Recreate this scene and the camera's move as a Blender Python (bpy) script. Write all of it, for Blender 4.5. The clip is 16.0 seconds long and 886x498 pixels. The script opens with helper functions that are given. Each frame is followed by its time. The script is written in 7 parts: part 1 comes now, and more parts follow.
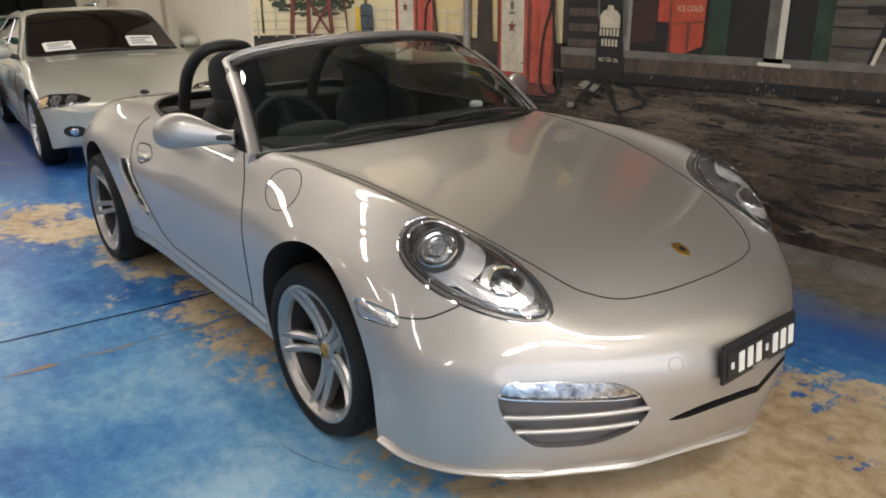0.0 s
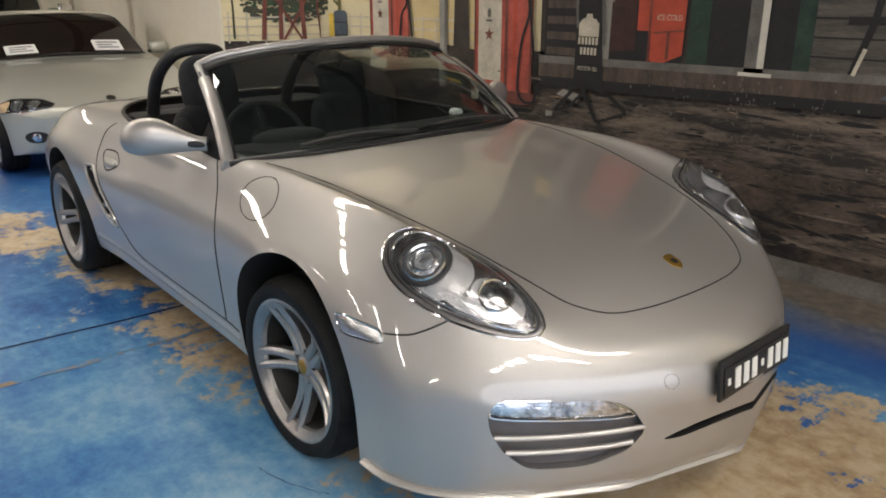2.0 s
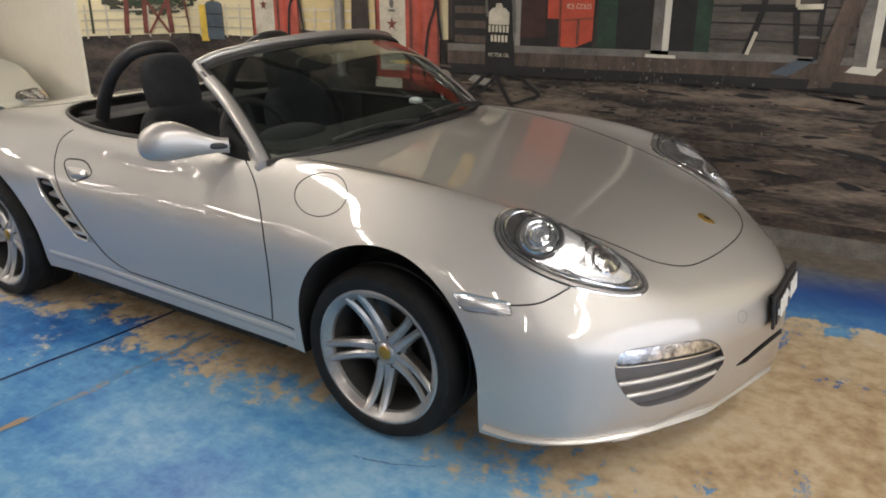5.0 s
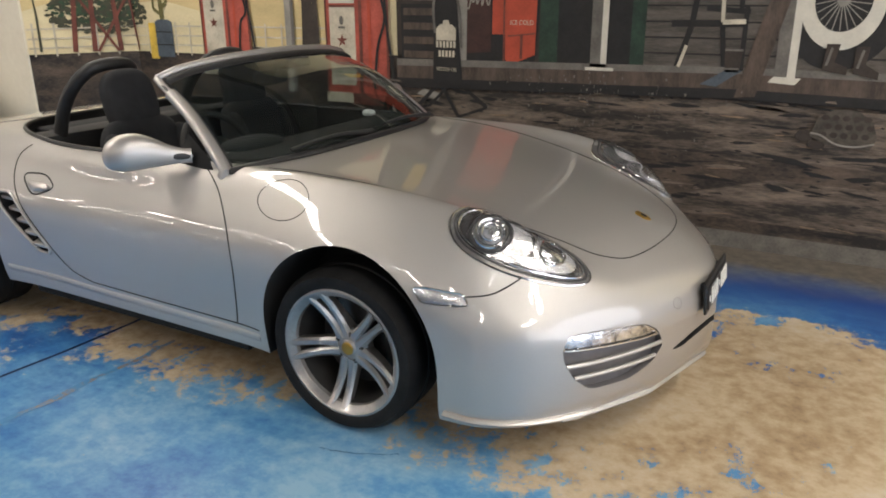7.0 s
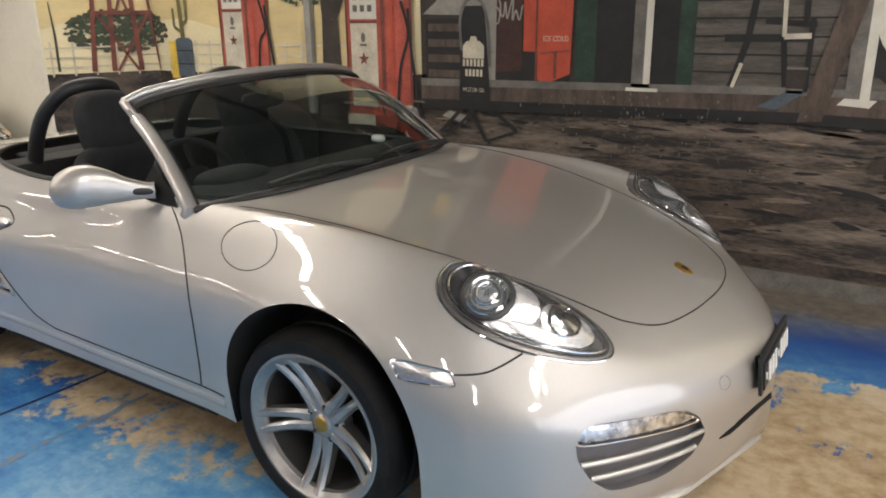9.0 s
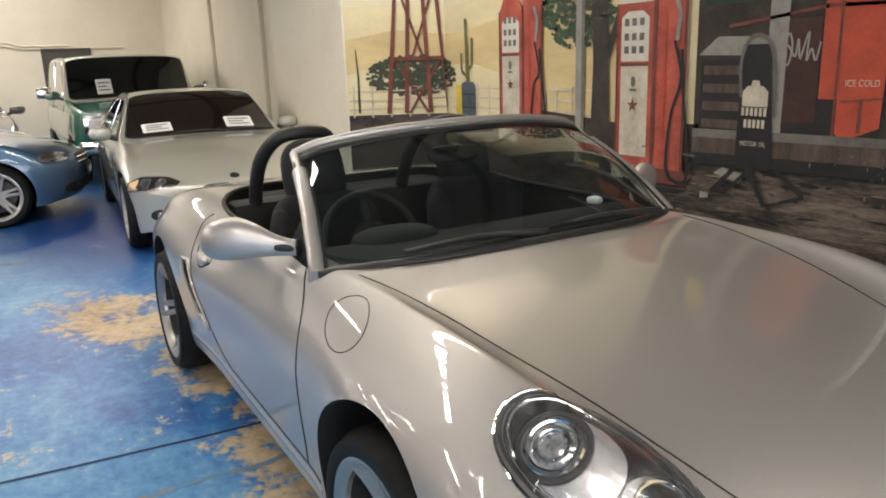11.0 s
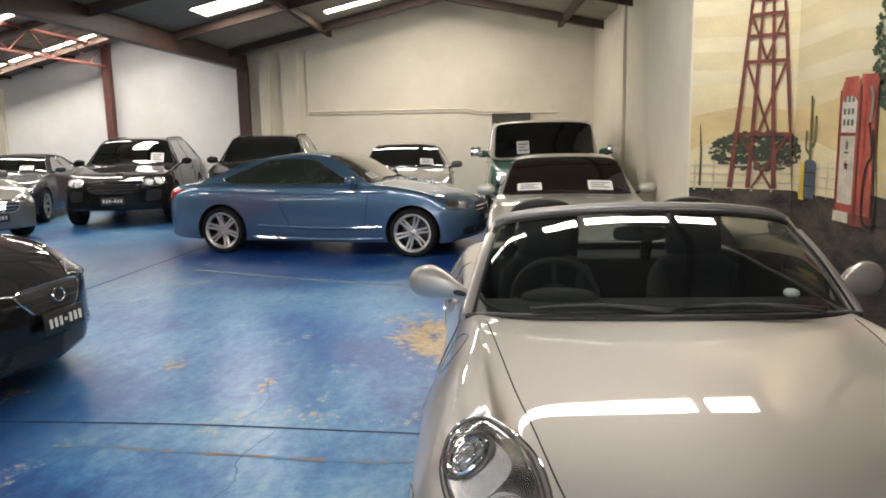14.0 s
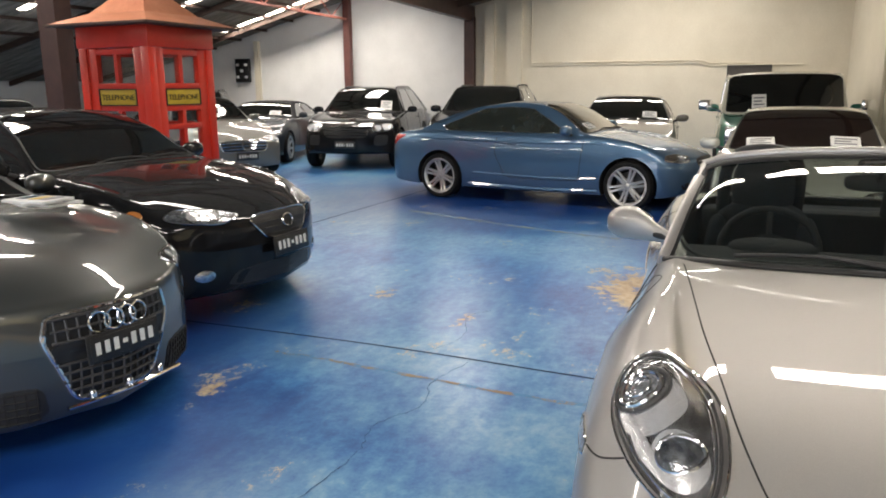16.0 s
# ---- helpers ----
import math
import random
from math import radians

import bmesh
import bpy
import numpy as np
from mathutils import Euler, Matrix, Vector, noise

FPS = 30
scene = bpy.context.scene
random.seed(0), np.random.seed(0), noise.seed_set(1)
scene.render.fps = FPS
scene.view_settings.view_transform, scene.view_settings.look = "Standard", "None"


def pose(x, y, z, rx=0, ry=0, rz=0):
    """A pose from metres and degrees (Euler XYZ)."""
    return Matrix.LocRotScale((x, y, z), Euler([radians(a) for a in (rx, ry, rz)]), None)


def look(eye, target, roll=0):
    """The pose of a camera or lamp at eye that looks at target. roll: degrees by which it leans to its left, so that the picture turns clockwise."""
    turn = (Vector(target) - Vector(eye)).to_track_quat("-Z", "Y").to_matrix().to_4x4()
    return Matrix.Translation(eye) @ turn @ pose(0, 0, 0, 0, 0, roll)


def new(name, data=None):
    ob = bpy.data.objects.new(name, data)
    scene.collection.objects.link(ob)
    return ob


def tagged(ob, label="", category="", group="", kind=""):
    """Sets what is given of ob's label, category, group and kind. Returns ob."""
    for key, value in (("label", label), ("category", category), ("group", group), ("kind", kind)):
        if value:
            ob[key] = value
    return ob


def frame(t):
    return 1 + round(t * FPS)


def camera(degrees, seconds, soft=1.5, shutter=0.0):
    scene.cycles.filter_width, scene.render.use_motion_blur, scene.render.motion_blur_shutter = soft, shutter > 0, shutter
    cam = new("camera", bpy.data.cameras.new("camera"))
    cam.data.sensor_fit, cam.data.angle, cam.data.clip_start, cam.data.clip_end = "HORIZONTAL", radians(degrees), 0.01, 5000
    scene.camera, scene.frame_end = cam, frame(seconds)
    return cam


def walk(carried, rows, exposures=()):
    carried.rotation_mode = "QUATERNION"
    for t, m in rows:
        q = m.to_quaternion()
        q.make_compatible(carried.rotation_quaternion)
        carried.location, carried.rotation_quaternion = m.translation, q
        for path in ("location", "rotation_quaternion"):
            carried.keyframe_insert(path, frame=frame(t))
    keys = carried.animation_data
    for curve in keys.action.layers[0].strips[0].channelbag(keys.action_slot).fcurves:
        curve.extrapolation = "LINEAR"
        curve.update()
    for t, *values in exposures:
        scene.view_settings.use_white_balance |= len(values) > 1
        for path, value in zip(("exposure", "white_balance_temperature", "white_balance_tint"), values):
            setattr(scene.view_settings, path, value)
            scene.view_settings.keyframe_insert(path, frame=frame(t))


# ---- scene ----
cam = camera(61.1, 16.0, soft=1.9)
PATH = [
    (0, (2.169, -1.987, 1.563), (0.705, -0.804, 0.887), -0.9),
    (0.5, (2.254, -1.876, 1.565), (0.758, -0.738, 0.882), -2.0),
    (1, (2.233, -1.855, 1.551), (0.746, -0.7, 0.875), -1.8),
    (1.5, (2.165, -1.882, 1.546), (0.706, -0.687, 0.88), -1.0),
    (2, (2.064, -1.962, 1.539), (0.646, -0.713, 0.885), -0.1),
    (2.5, (1.88, -2.091, 1.549), (0.535, -0.771, 0.877), 0.4),
    (3, (1.665, -2.201, 1.538), (0.398, -0.821, 0.839), -0.0),
    (5.5, (1.472, -2.803, 1.589), (0.501, -1.187, 0.922), -0.3),
    (6, (1.521, -2.871, 1.584), (0.565, -1.236, 0.94), -0.5),
    (6.5, (1.542, -2.886, 1.582), (0.609, -1.238, 0.937), -0.6),
    (7, (1.547, -2.867, 1.582), (0.648, -1.202, 0.933), -0.3),
    (7.5, (1.539, -2.803, 1.569), (0.659, -1.127, 0.922), -0.1),
    (8, (1.512, -2.676, 1.533), (0.633, -0.994, 0.9), -0.2),
    (10.5, (1.441, -1.751, 1.571), (-0.066, -0.543, 1.052), -1.7),
    (11, (1.58, -1.556, 1.558), (-0.08, -0.555, 1.067), -1.9),
    (11.5, (1.718, -1.43, 1.606), (-0.048, -0.624, 1.124), -2.1),
    (12, (1.854, -1.226, 1.581), (-0.002, -0.629, 1.135), -2.6),
    (12.5, (2.083, -1.125, 1.606), (0.183, -0.698, 1.151), -3.2),
    (13, (2.244, -1.061, 1.632), (0.313, -0.796, 1.183), -3.2),
    (13.5, (2.349, -0.923, 1.667), (0.385, -0.827, 1.304), -2.1),
    (14, (2.423, -0.672, 1.673), (0.45, -0.765, 1.356), -1.1),
    (14.5, (2.462, -0.526, 1.659), (0.509, -0.778, 1.311), -0.5),
    (15, (2.509, -0.468, 1.629), (0.588, -0.861, 1.239), -0.5),
    (15.5, (2.367, -0.479, 1.547), (0.484, -1.013, 1.136), -0.7),
    (16, (2.402, -0.585, 1.572), (0.558, -1.235, 1.151), -0.4),
]
walk(cam, [(t, look(eye, target, roll)) for t, eye, target, roll in PATH],
     exposures=[(0, 0.0), (1.5, -0.15), (3, -0.1), (5.5, 0.1), (8, 0.12), (10.5, 0.2), (12, 0.2), (13.5, 0.06), (14.5, -0.02), (16, 0.04)])

# ---- world, skylights, exposure ----
WORLD = bpy.data.worlds.new("world")
scene.world = WORLD
WORLD.use_nodes = True
SKY = WORLD.node_tree.nodes.new("ShaderNodeTexSky")
SKY.sky_type, SKY.sun_disc = "NISHITA", False
SKY.sun_elevation, SKY.sun_rotation = math.radians(50), math.radians(120)
WORLD.node_tree.links.new(SKY.outputs["Color"], WORLD.node_tree.nodes["Background"].inputs["Color"])
WORLD.node_tree.nodes["Background"].inputs["Strength"].default_value = 0.1
scene.view_settings.exposure = 0.0
SKYLIGHT_POWER = 40.0
TUBE_POWER = 14.0
DAY_POWER = 2.3

# ---- materials ----
def nodes_of(name):
    m = bpy.data.materials.new(name)
    m.use_nodes = True
    nt = m.node_tree
    return m, nt, nt.nodes["Principled BSDF"]


def put(b, **kw):
    for k, v in kw.items():
        key = {"base": "Base Color", "rough": "Roughness", "metal": "Metallic", "coat": "Coat Weight", "coat_rough": "Coat Roughness",
               "trans": "Transmission Weight", "ior": "IOR", "spec": "Specular IOR Level", "emit": "Emission Color", "power": "Emission Strength", "alpha": "Alpha"}[k]
        b.inputs[key].default_value = (*v, 1) if isinstance(v, tuple) else v


def noise_node(nt, scale, detail=4, rough=0.55, coord=None, stretch=None):
    n = nt.nodes.new("ShaderNodeTexNoise")
    n.inputs["Scale"].default_value, n.inputs["Detail"].default_value, n.inputs["Roughness"].default_value = scale, detail, rough
    tc = nt.nodes.new("ShaderNodeTexCoord")
    src = tc.outputs["Object"]
    if stretch:
        mp = nt.nodes.new("ShaderNodeMapping")
        mp.inputs["Scale"].default_value = stretch
        nt.links.new(src, mp.inputs["Vector"])
        src = mp.outputs["Vector"]
    nt.links.new(src, n.inputs["Vector"])
    return n


def ramp(nt, src, stops):
    r = nt.nodes.new("ShaderNodeValToRGB")
    while len(r.color_ramp.elements) < len(stops):
        r.color_ramp.elements.new(0.5)
    for e, (p, c) in zip(r.color_ramp.elements, stops):
        e.position, e.color = p, (*c, 1) if len(c) == 3 else c
    nt.links.new(src, r.inputs["Fac"])
    return r.outputs["Color"]


def bump(nt, b, src, strength, dist=0.01):
    bp = nt.nodes.new("ShaderNodeBump")
    bp.inputs["Strength"].default_value, bp.inputs["Distance"].default_value = strength, dist
    nt.links.new(src, bp.inputs["Height"])
    nt.links.new(bp.outputs["Normal"], b.inputs["Normal"])


def mottled(name, c1, c2, rough=0.6, scale=6.0, fine=60.0, relief=0.15, metal=0.0, stretch=None, coat=0.0, lo=0.35, hi=0.65):
    """Two tones mixed by a coarse and a fine noise, with a fine relief."""
    m, nt, b = nodes_of(name)
    put(b, rough=rough, metal=metal, coat=coat)
    a = noise_node(nt, scale, 6, 0.6, stretch=stretch)
    f = noise_node(nt, fine, 3, 0.6, stretch=stretch)
    mx = nt.nodes.new("ShaderNodeMix")
    mx.inputs["Factor"].default_value = 0.3
    nt.links.new(a.outputs["Fac"], mx.inputs["A"])
    nt.links.new(f.outputs["Fac"], mx.inputs["B"])
    nt.links.new(ramp(nt, mx.outputs["Result"], [(lo, c1), (hi, c2)]), b.inputs["Base Color"])
    if relief:
        bump(nt, b, f.outputs["Fac"], relief, 0.003)
    return m


def paint(name, col, metal=0.6, rough=0.34, flake=0.04, dust=0.05, spec=0.5, gloss=1.5):
    """Car paint: base coat with fine flakes under a clear coat, with a faint film of dust."""
    m, nt, b = nodes_of(name)
    put(b, metal=metal, rough=rough, coat=1.0, coat_rough=0.03, spec=spec)
    b.inputs["Coat IOR"].default_value = gloss
    fl = noise_node(nt, 900, 1, 0.5)
    big = noise_node(nt, 2.2, 4, 0.6)
    lo, hi = tuple(max(0, c * (1 - flake)) for c in col), tuple(min(1, c * (1 + flake)) for c in col)
    nt.links.new(ramp(nt, fl.outputs["Fac"], [(0.35, lo), (0.65, hi)]), b.inputs["Base Color"])
    nt.links.new(ramp(nt, big.outputs["Fac"], [(0.35, (0.02, 0.02, 0.02)), (0.75, (0.02 + dust, 0.02 + dust, 0.02 + dust))]), b.inputs["Coat Roughness"])
    return m


def plain(name, col, rough=0.5, metal=0.0, coat=0.0, var=0.15, fine=40.0, relief=0.05):
    return mottled(name, tuple(c * (1 - var) for c in col), tuple(min(1, c * (1 + var)) for c in col), rough, 3.0, fine, relief, metal, None, coat)


def glass(name, col=(0.9, 0.95, 0.93), rough=0.0):
    m, nt, b = nodes_of(name)
    put(b, base=col, rough=rough, trans=1.0, ior=1.45)
    return m


def glow(name, col, power):
    m, nt, b = nodes_of(name)
    put(b, base=(0.8, 0.8, 0.8), emit=col, power=power, rough=0.5)
    return m


SILVER = paint("silver_paint", (0.475, 0.455, 0.428), metal=0.74, rough=0.49, flake=0.10, dust=0.010, gloss=1.7)
SILVER3 = paint("warm_silver_paint", (0.185, 0.18, 0.158), metal=0.4, rough=0.45, gloss=1.5)
SILVER2 = paint("silver_green_paint", (0.52, 0.52, 0.46), metal=0.55, rough=0.42, gloss=1.7)
BLUE_P = paint("blue_paint", (0.085, 0.17, 0.285), metal=0.70, rough=0.42, gloss=1.8, dust=0.015)
BLACK_P = paint("black_paint", (0.008, 0.008, 0.009), metal=0.0, rough=0.6, dust=0.02, spec=0.05, gloss=1.42)
GREY_P = paint("grey_paint", (0.066, 0.070, 0.066), metal=0.65, rough=0.44, gloss=1.75, dust=0.015)
DARKGREY_P = paint("dark_grey_paint", (0.022, 0.027, 0.035), metal=0.3, rough=0.5)
BRONZE_P = paint("grey_bronze_paint", (0.16, 0.15, 0.13), metal=0.4, rough=0.5)
GREEN_P = paint("green_paint", (0.01, 0.13, 0.085), metal=0.0, rough=0.3)
CREAM_P = paint("cream_paint", (0.62, 0.60, 0.50), metal=0.0, rough=0.35)
WHITE_P = paint("white_paint", (0.75, 0.75, 0.74), metal=0.0, rough=0.35)
RUBBER = mottled("tyre_rubber", (0.006, 0.006, 0.0065), (0.016, 0.016, 0.016), 0.62, 14, 120, 0.2)
put(RUBBER.node_tree.nodes["Principled BSDF"], spec=0.2)
PLASTIC = mottled("black_plastic", (0.010, 0.010, 0.011), (0.022, 0.022, 0.022), 0.5, 10, 300, 0.1)
GAP = plain("panel_gap", (0.012, 0.012, 0.012), 0.8)
WELL = plain("wheel_well", (0.008, 0.008, 0.008), 0.9)
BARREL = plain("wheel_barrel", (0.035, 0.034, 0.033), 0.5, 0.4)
ALLOY = mottled("alloy", (0.32, 0.31, 0.30), (0.44, 0.43, 0.415), 0.32, 6, 80, 0.03, metal=0.8, coat=0.4)
ALLOY_B = mottled("bright_alloy", (0.50, 0.49, 0.48), (0.68, 0.67, 0.65), 0.3, 6, 80, 0.03, metal=0.7, coat=0.4)
CHROME = plain("chrome", (0.85, 0.85, 0.85), 0.06, 1.0, var=0.03, relief=0.0)
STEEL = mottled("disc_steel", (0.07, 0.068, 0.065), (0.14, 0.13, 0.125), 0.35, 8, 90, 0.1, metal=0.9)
LENS = glass("lens_glass", (0.985, 0.99, 1.0))
WARM_TINT = plain("brown_tinted_glass", (0.013, 0.008, 0.007), 0.03, 0.0, coat=1.0, var=0.2, relief=0.0)
GRILLE_GREY = plain("grille_grey_plastic", (0.16, 0.155, 0.16), 0.5, 0.3)
put(LENS.node_tree.nodes["Principled BSDF"], ior=1.03, coat=0.6, coat_rough=0.01)
SCREEN = glass("windscreen_glass", (0.40, 0.455, 0.445))
TINT = plain("tinted_glass", (0.006, 0.007, 0.007), 0.03, 0.0, coat=1.0, var=0.05, relief=0.0)
HOUSING = plain("lamp_housing", (0.022, 0.02, 0.02), 0.25, 0.5)
REFLECTOR = mottled("lamp_reflector", (0.30, 0.30, 0.32), (0.92, 0.92, 0.94), 0.12, 26, 60, 0.5, metal=1.0, lo=0.36, hi=0.58)
BOWL = mottled("lamp_bowl", (0.55, 0.55, 0.56), (0.78, 0.78, 0.78), 0.22, 12, 60, 0.15, metal=0.75)
LENS_BALL = mottled("projector_lens", (0.20, 0.205, 0.215), (0.52, 0.53, 0.55), 0.05, 40, 90, 0.2, metal=0.7, coat=1.0)
LAMP_FLOOR = mottled("lamp_inner", (0.045, 0.042, 0.042), (0.26, 0.26, 0.265), 0.22, 10, 50, 0.2, metal=0.75, lo=0.4, hi=0.6)
BAR_GREY = plain("grille_bar_grey", (0.05, 0.05, 0.052), 0.45)
GREEN_TINT = plain("green_tinted_glass", (0.028, 0.033, 0.027), 0.03, 0.0, coat=1.0, var=0.5, relief=0.0)
BEZEL = plain("lamp_bezel", (0.20, 0.19, 0.185), 0.3, 0.7)
LAMP_WHITE = plain("lamp_diffuser", (0.72, 0.73, 0.74), 0.2, 0.1, coat=1.0)
AMBER = plain("amber_lens", (0.6, 0.22, 0.05), 0.2, 0.0, coat=1.0)
CLEAR_AMBER = plain("clear_amber_lens", (0.46, 0.33, 0.20), 0.15, 0.2, coat=1.0)
RED_LENS = plain("red_lens", (0.45, 0.02, 0.015), 0.12, 0.0, coat=1.0)
FABRIC = mottled("dark_fabric", (0.007, 0.0075, 0.009), (0.018, 0.019, 0.022), 0.9, 12, 240, 0.35)
CABIN = mottled("cabin_lining", (0.006, 0.006, 0.006), (0.015, 0.015, 0.015), 0.75, 9, 200, 0.15)
PAPER = plain("paper", (0.82, 0.82, 0.80), 0.7, var=0.04)
INK = plain("print_grey", (0.25, 0.25, 0.27), 0.7)
PLATE_W = plain("plate_white", (0.78, 0.78, 0.74), 0.35, var=0.04)
PLATE_B = plain("plate_black", (0.02, 0.02, 0.02), 0.35)
BRASS = plain("brass_enamel", (0.42, 0.26, 0.06), 0.3, 0.8)
WALL_W = mottled("white_wall", (0.70, 0.70, 0.69), (0.80, 0.80, 0.79), 0.8, 1.3, 30, 0.25)
WALL_C = mottled("cream_wall", (0.66, 0.605, 0.49), (0.755, 0.70, 0.58), 0.75, 1.1, 26, 0.3)
TIMBER = mottled("dark_timber", (0.035, 0.02, 0.014), (0.075, 0.043, 0.03), 0.7, 4, 50, 0.4, stretch=(1, 1, 6))
DOORWAY_DARK = mottled("doorway_dark", (0.05, 0.046, 0.042), (0.085, 0.078, 0.07), 0.6, 3, 40, 0.1)
BROWN_ST = mottled("brown_steel", (0.035, 0.016, 0.013), (0.065, 0.030, 0.024), 0.5, 4, 60, 0.15)
RED_ST = mottled("red_oxide_steel", (0.30, 0.10, 0.075), (0.44, 0.17, 0.13), 0.55, 4, 50, 0.15)
RED_BROWN = mottled("red_brown_steel", (0.09, 0.03, 0.025), (0.15, 0.055, 0.045), 0.55, 4, 50, 0.15)
ROOF = mottled("roof_sheet", (0.10, 0.085, 0.07), (0.36, 0.32, 0.27), 0.7, 2.2, 9, 0.3, metal=0.1, stretch=(3, 0.5, 1))
ROOF_C = mottled("cream_roof_sheet", (0.22, 0.195, 0.155), (0.32, 0.29, 0.24), 0.7, 1.2, 14, 0.3)
BOOTH_RED = mottled("booth_red", (0.50, 0.022, 0.010), (0.62, 0.035, 0.016), 0.35, 3, 40, 0.08, coat=0.3)
COPPER = mottled("copper_roof", (0.52, 0.20, 0.11), (0.66, 0.30, 0.18), 0.45, 4, 30, 0.1, metal=0.3)
YELLOW = plain("sign_yellow", (0.50, 0.34, 0.03), 0.4)
BLACK = plain("black_enamel", (0.012, 0.012, 0.012), 0.4)
SKY_GLOW = glow("skylight_sheet", (1.0, 0.918, 0.822), SKYLIGHT_POWER)
DAY_GLOW = glow("daylight", (0.96, 0.955, 1.04), DAY_POWER)
TUBE_GLOW = glow("lamp_tube", (1.0, 0.98, 0.94), TUBE_POWER)


def floor_material():
    """Blue floor paint over tan concrete, worn through in patches."""
    m, nt, b = nodes_of("worn_blue_floor")
    L = nt.links.new
    geo = nt.nodes.new("ShaderNodeNewGeometry")
    sep = nt.nodes.new("ShaderNodeSeparateXYZ")
    L(geo.outputs["Position"], sep.inputs[0])

    def calc(op, a, c=None, clamp=False):
        n = nt.nodes.new("ShaderNodeMath")
        n.operation, n.use_clamp = op, clamp
        for i, v in enumerate((a, c)):
            if v is None:
                continue
            if isinstance(v, (int, float)):
                n.inputs[i].default_value = v
            else:
                L(v, n.inputs[i])
        return n.outputs[0]

    def blob(cx, cy, rx, ry):
        """1 in the middle of an ellipse, 0 on its rim and outside."""
        dx, dy = calc("DIVIDE", calc("SUBTRACT", sep.outputs[0], cx), rx), calc("DIVIDE", calc("SUBTRACT", sep.outputs[1], cy), ry)
        return calc("SUBTRACT", 1.0, calc("SQRT", calc("ADD", calc("MULTIPLY", dx, dx), calc("MULTIPLY", dy, dy))), True)

    n1 = noise_node(nt, 1.5, 9, 0.62)
    n2 = noise_node(nt, 0.42, 4, 0.55)
    n3 = noise_node(nt, 14, 5, 0.65)
    streak = noise_node(nt, 3.0, 6, 0.65, stretch=(1.0, 2.6, 1.0))
    n4 = noise_node(nt, 48, 4, 0.7)
    wear = calc("ADD", calc("ADD", calc("MULTIPLY", n1.outputs["Fac"], 1.05), 0.155), calc("ADD", calc("MULTIPLY", n3.outputs["Fac"], 0.56), calc("MULTIPLY", n4.outputs["Fac"], 0.22)))
    for cx, cy, rx, ry, k in WORN:
        wear = calc("ADD", wear, calc("MULTIPLY", blob(cx, cy, rx, ry), k))
    fleck = noise_node(nt, 4.2, 9, 0.74, stretch=(1.5, 0.8, 1.0))
    scratch = noise_node(nt, 9.0, 7, 0.75, stretch=(0.35, 2.2, 1.0))
    wear = calc("SUBTRACT", wear, calc("MULTIPLY", calc("MULTIPLY", calc("SUBTRACT", fleck.outputs["Fac"], 0.53), 6.0, True), 0.42))
    wear = calc("ADD", wear, calc("MULTIPLY", calc("MULTIPLY", calc("SUBTRACT", scratch.outputs["Fac"], 0.56), 6.0, True), 0.14))
    wear = calc("SUBTRACT", wear, calc("MULTIPLY", calc("MULTIPLY", calc("SUBTRACT", sep.outputs[1], 1.02), 5.0, True), 0.6))
    edge = ramp(nt, calc("MULTIPLY", wear, 0.5), [(0.614, (0, 0, 0)), (0.655, (1, 1, 1))])
    blue = ramp(nt, calc("ADD", calc("ADD", calc("MULTIPLY", n2.outputs["Fac"], 0.55), calc("MULTIPLY", n1.outputs["Fac"], 0.22)), calc("ADD", calc("MULTIPLY", streak.outputs["Fac"], 0.20), calc("ADD", calc("MULTIPLY", n3.outputs["Fac"], 0.20), calc("MULTIPLY", n4.outputs["Fac"], 0.07)))),
                [(0.51, (0.016, 0.078, 0.27)), (0.58, (0.04, 0.165, 0.41)), (0.645, (0.10, 0.275, 0.49)), (0.72, (0.23, 0.40, 0.54))])
    # darker blue: deep whole paint, and shade around the parked cars put into the colour
    dark = None
    for cx, cy, rx, ry, k in DEEP_AND_SHADE:
        v = calc("MULTIPLY", blob(cx, cy, rx, ry), k, True)
        dark = v if dark is None else calc("MAXIMUM", dark, v)
    mixd = nt.nodes.new("ShaderNodeMix")
    mixd.data_type = "RGBA"
    L(dark, mixd.inputs["Factor"])
    L(blue, mixd.inputs["A"])
    L(ramp(nt, n1.outputs["Fac"], [(0.3, (0.006, 0.035, 0.19)), (0.7, (0.015, 0.075, 0.30))]), mixd.inputs["B"])
    tan = ramp(nt, calc("ADD", calc("MULTIPLY", n1.outputs["Fac"], 0.5), calc("MULTIPLY", n3.outputs["Fac"], 0.5)),
               [(0.34, (0.22, 0.145, 0.085)), (0.45, (0.37, 0.27, 0.16)), (0.54, (0.47, 0.375, 0.25)), (0.66, (0.53, 0.46, 0.36))])
    mx = nt.nodes.new("ShaderNodeMix")
    mx.data_type = "RGBA"
    L(edge, mx.inputs["Factor"])
    grime = nt.nodes.new("ShaderNodeMix")
    grime.data_type = "RGBA"
    L(calc("MULTIPLY", calc("ADD", calc("MULTIPLY", calc("SUBTRACT", sep.outputs[1], 1.42), 1.6), calc("SUBTRACT", n1.outputs["Fac"], 0.45)), 1.5, True), grime.inputs["Factor"])
    L(mixd.outputs["Result"], grime.inputs["A"])
    L(ramp(nt, n3.outputs["Fac"], [(0.35, (0.075, 0.065, 0.055)), (0.65, (0.17, 0.145, 0.115))]), grime.inputs["B"])
    L(grime.outputs["Result"], mx.inputs["A"])
    L(tan, mx.inputs["B"])
    L(mx.outputs["Result"], b.inputs["Base Color"])
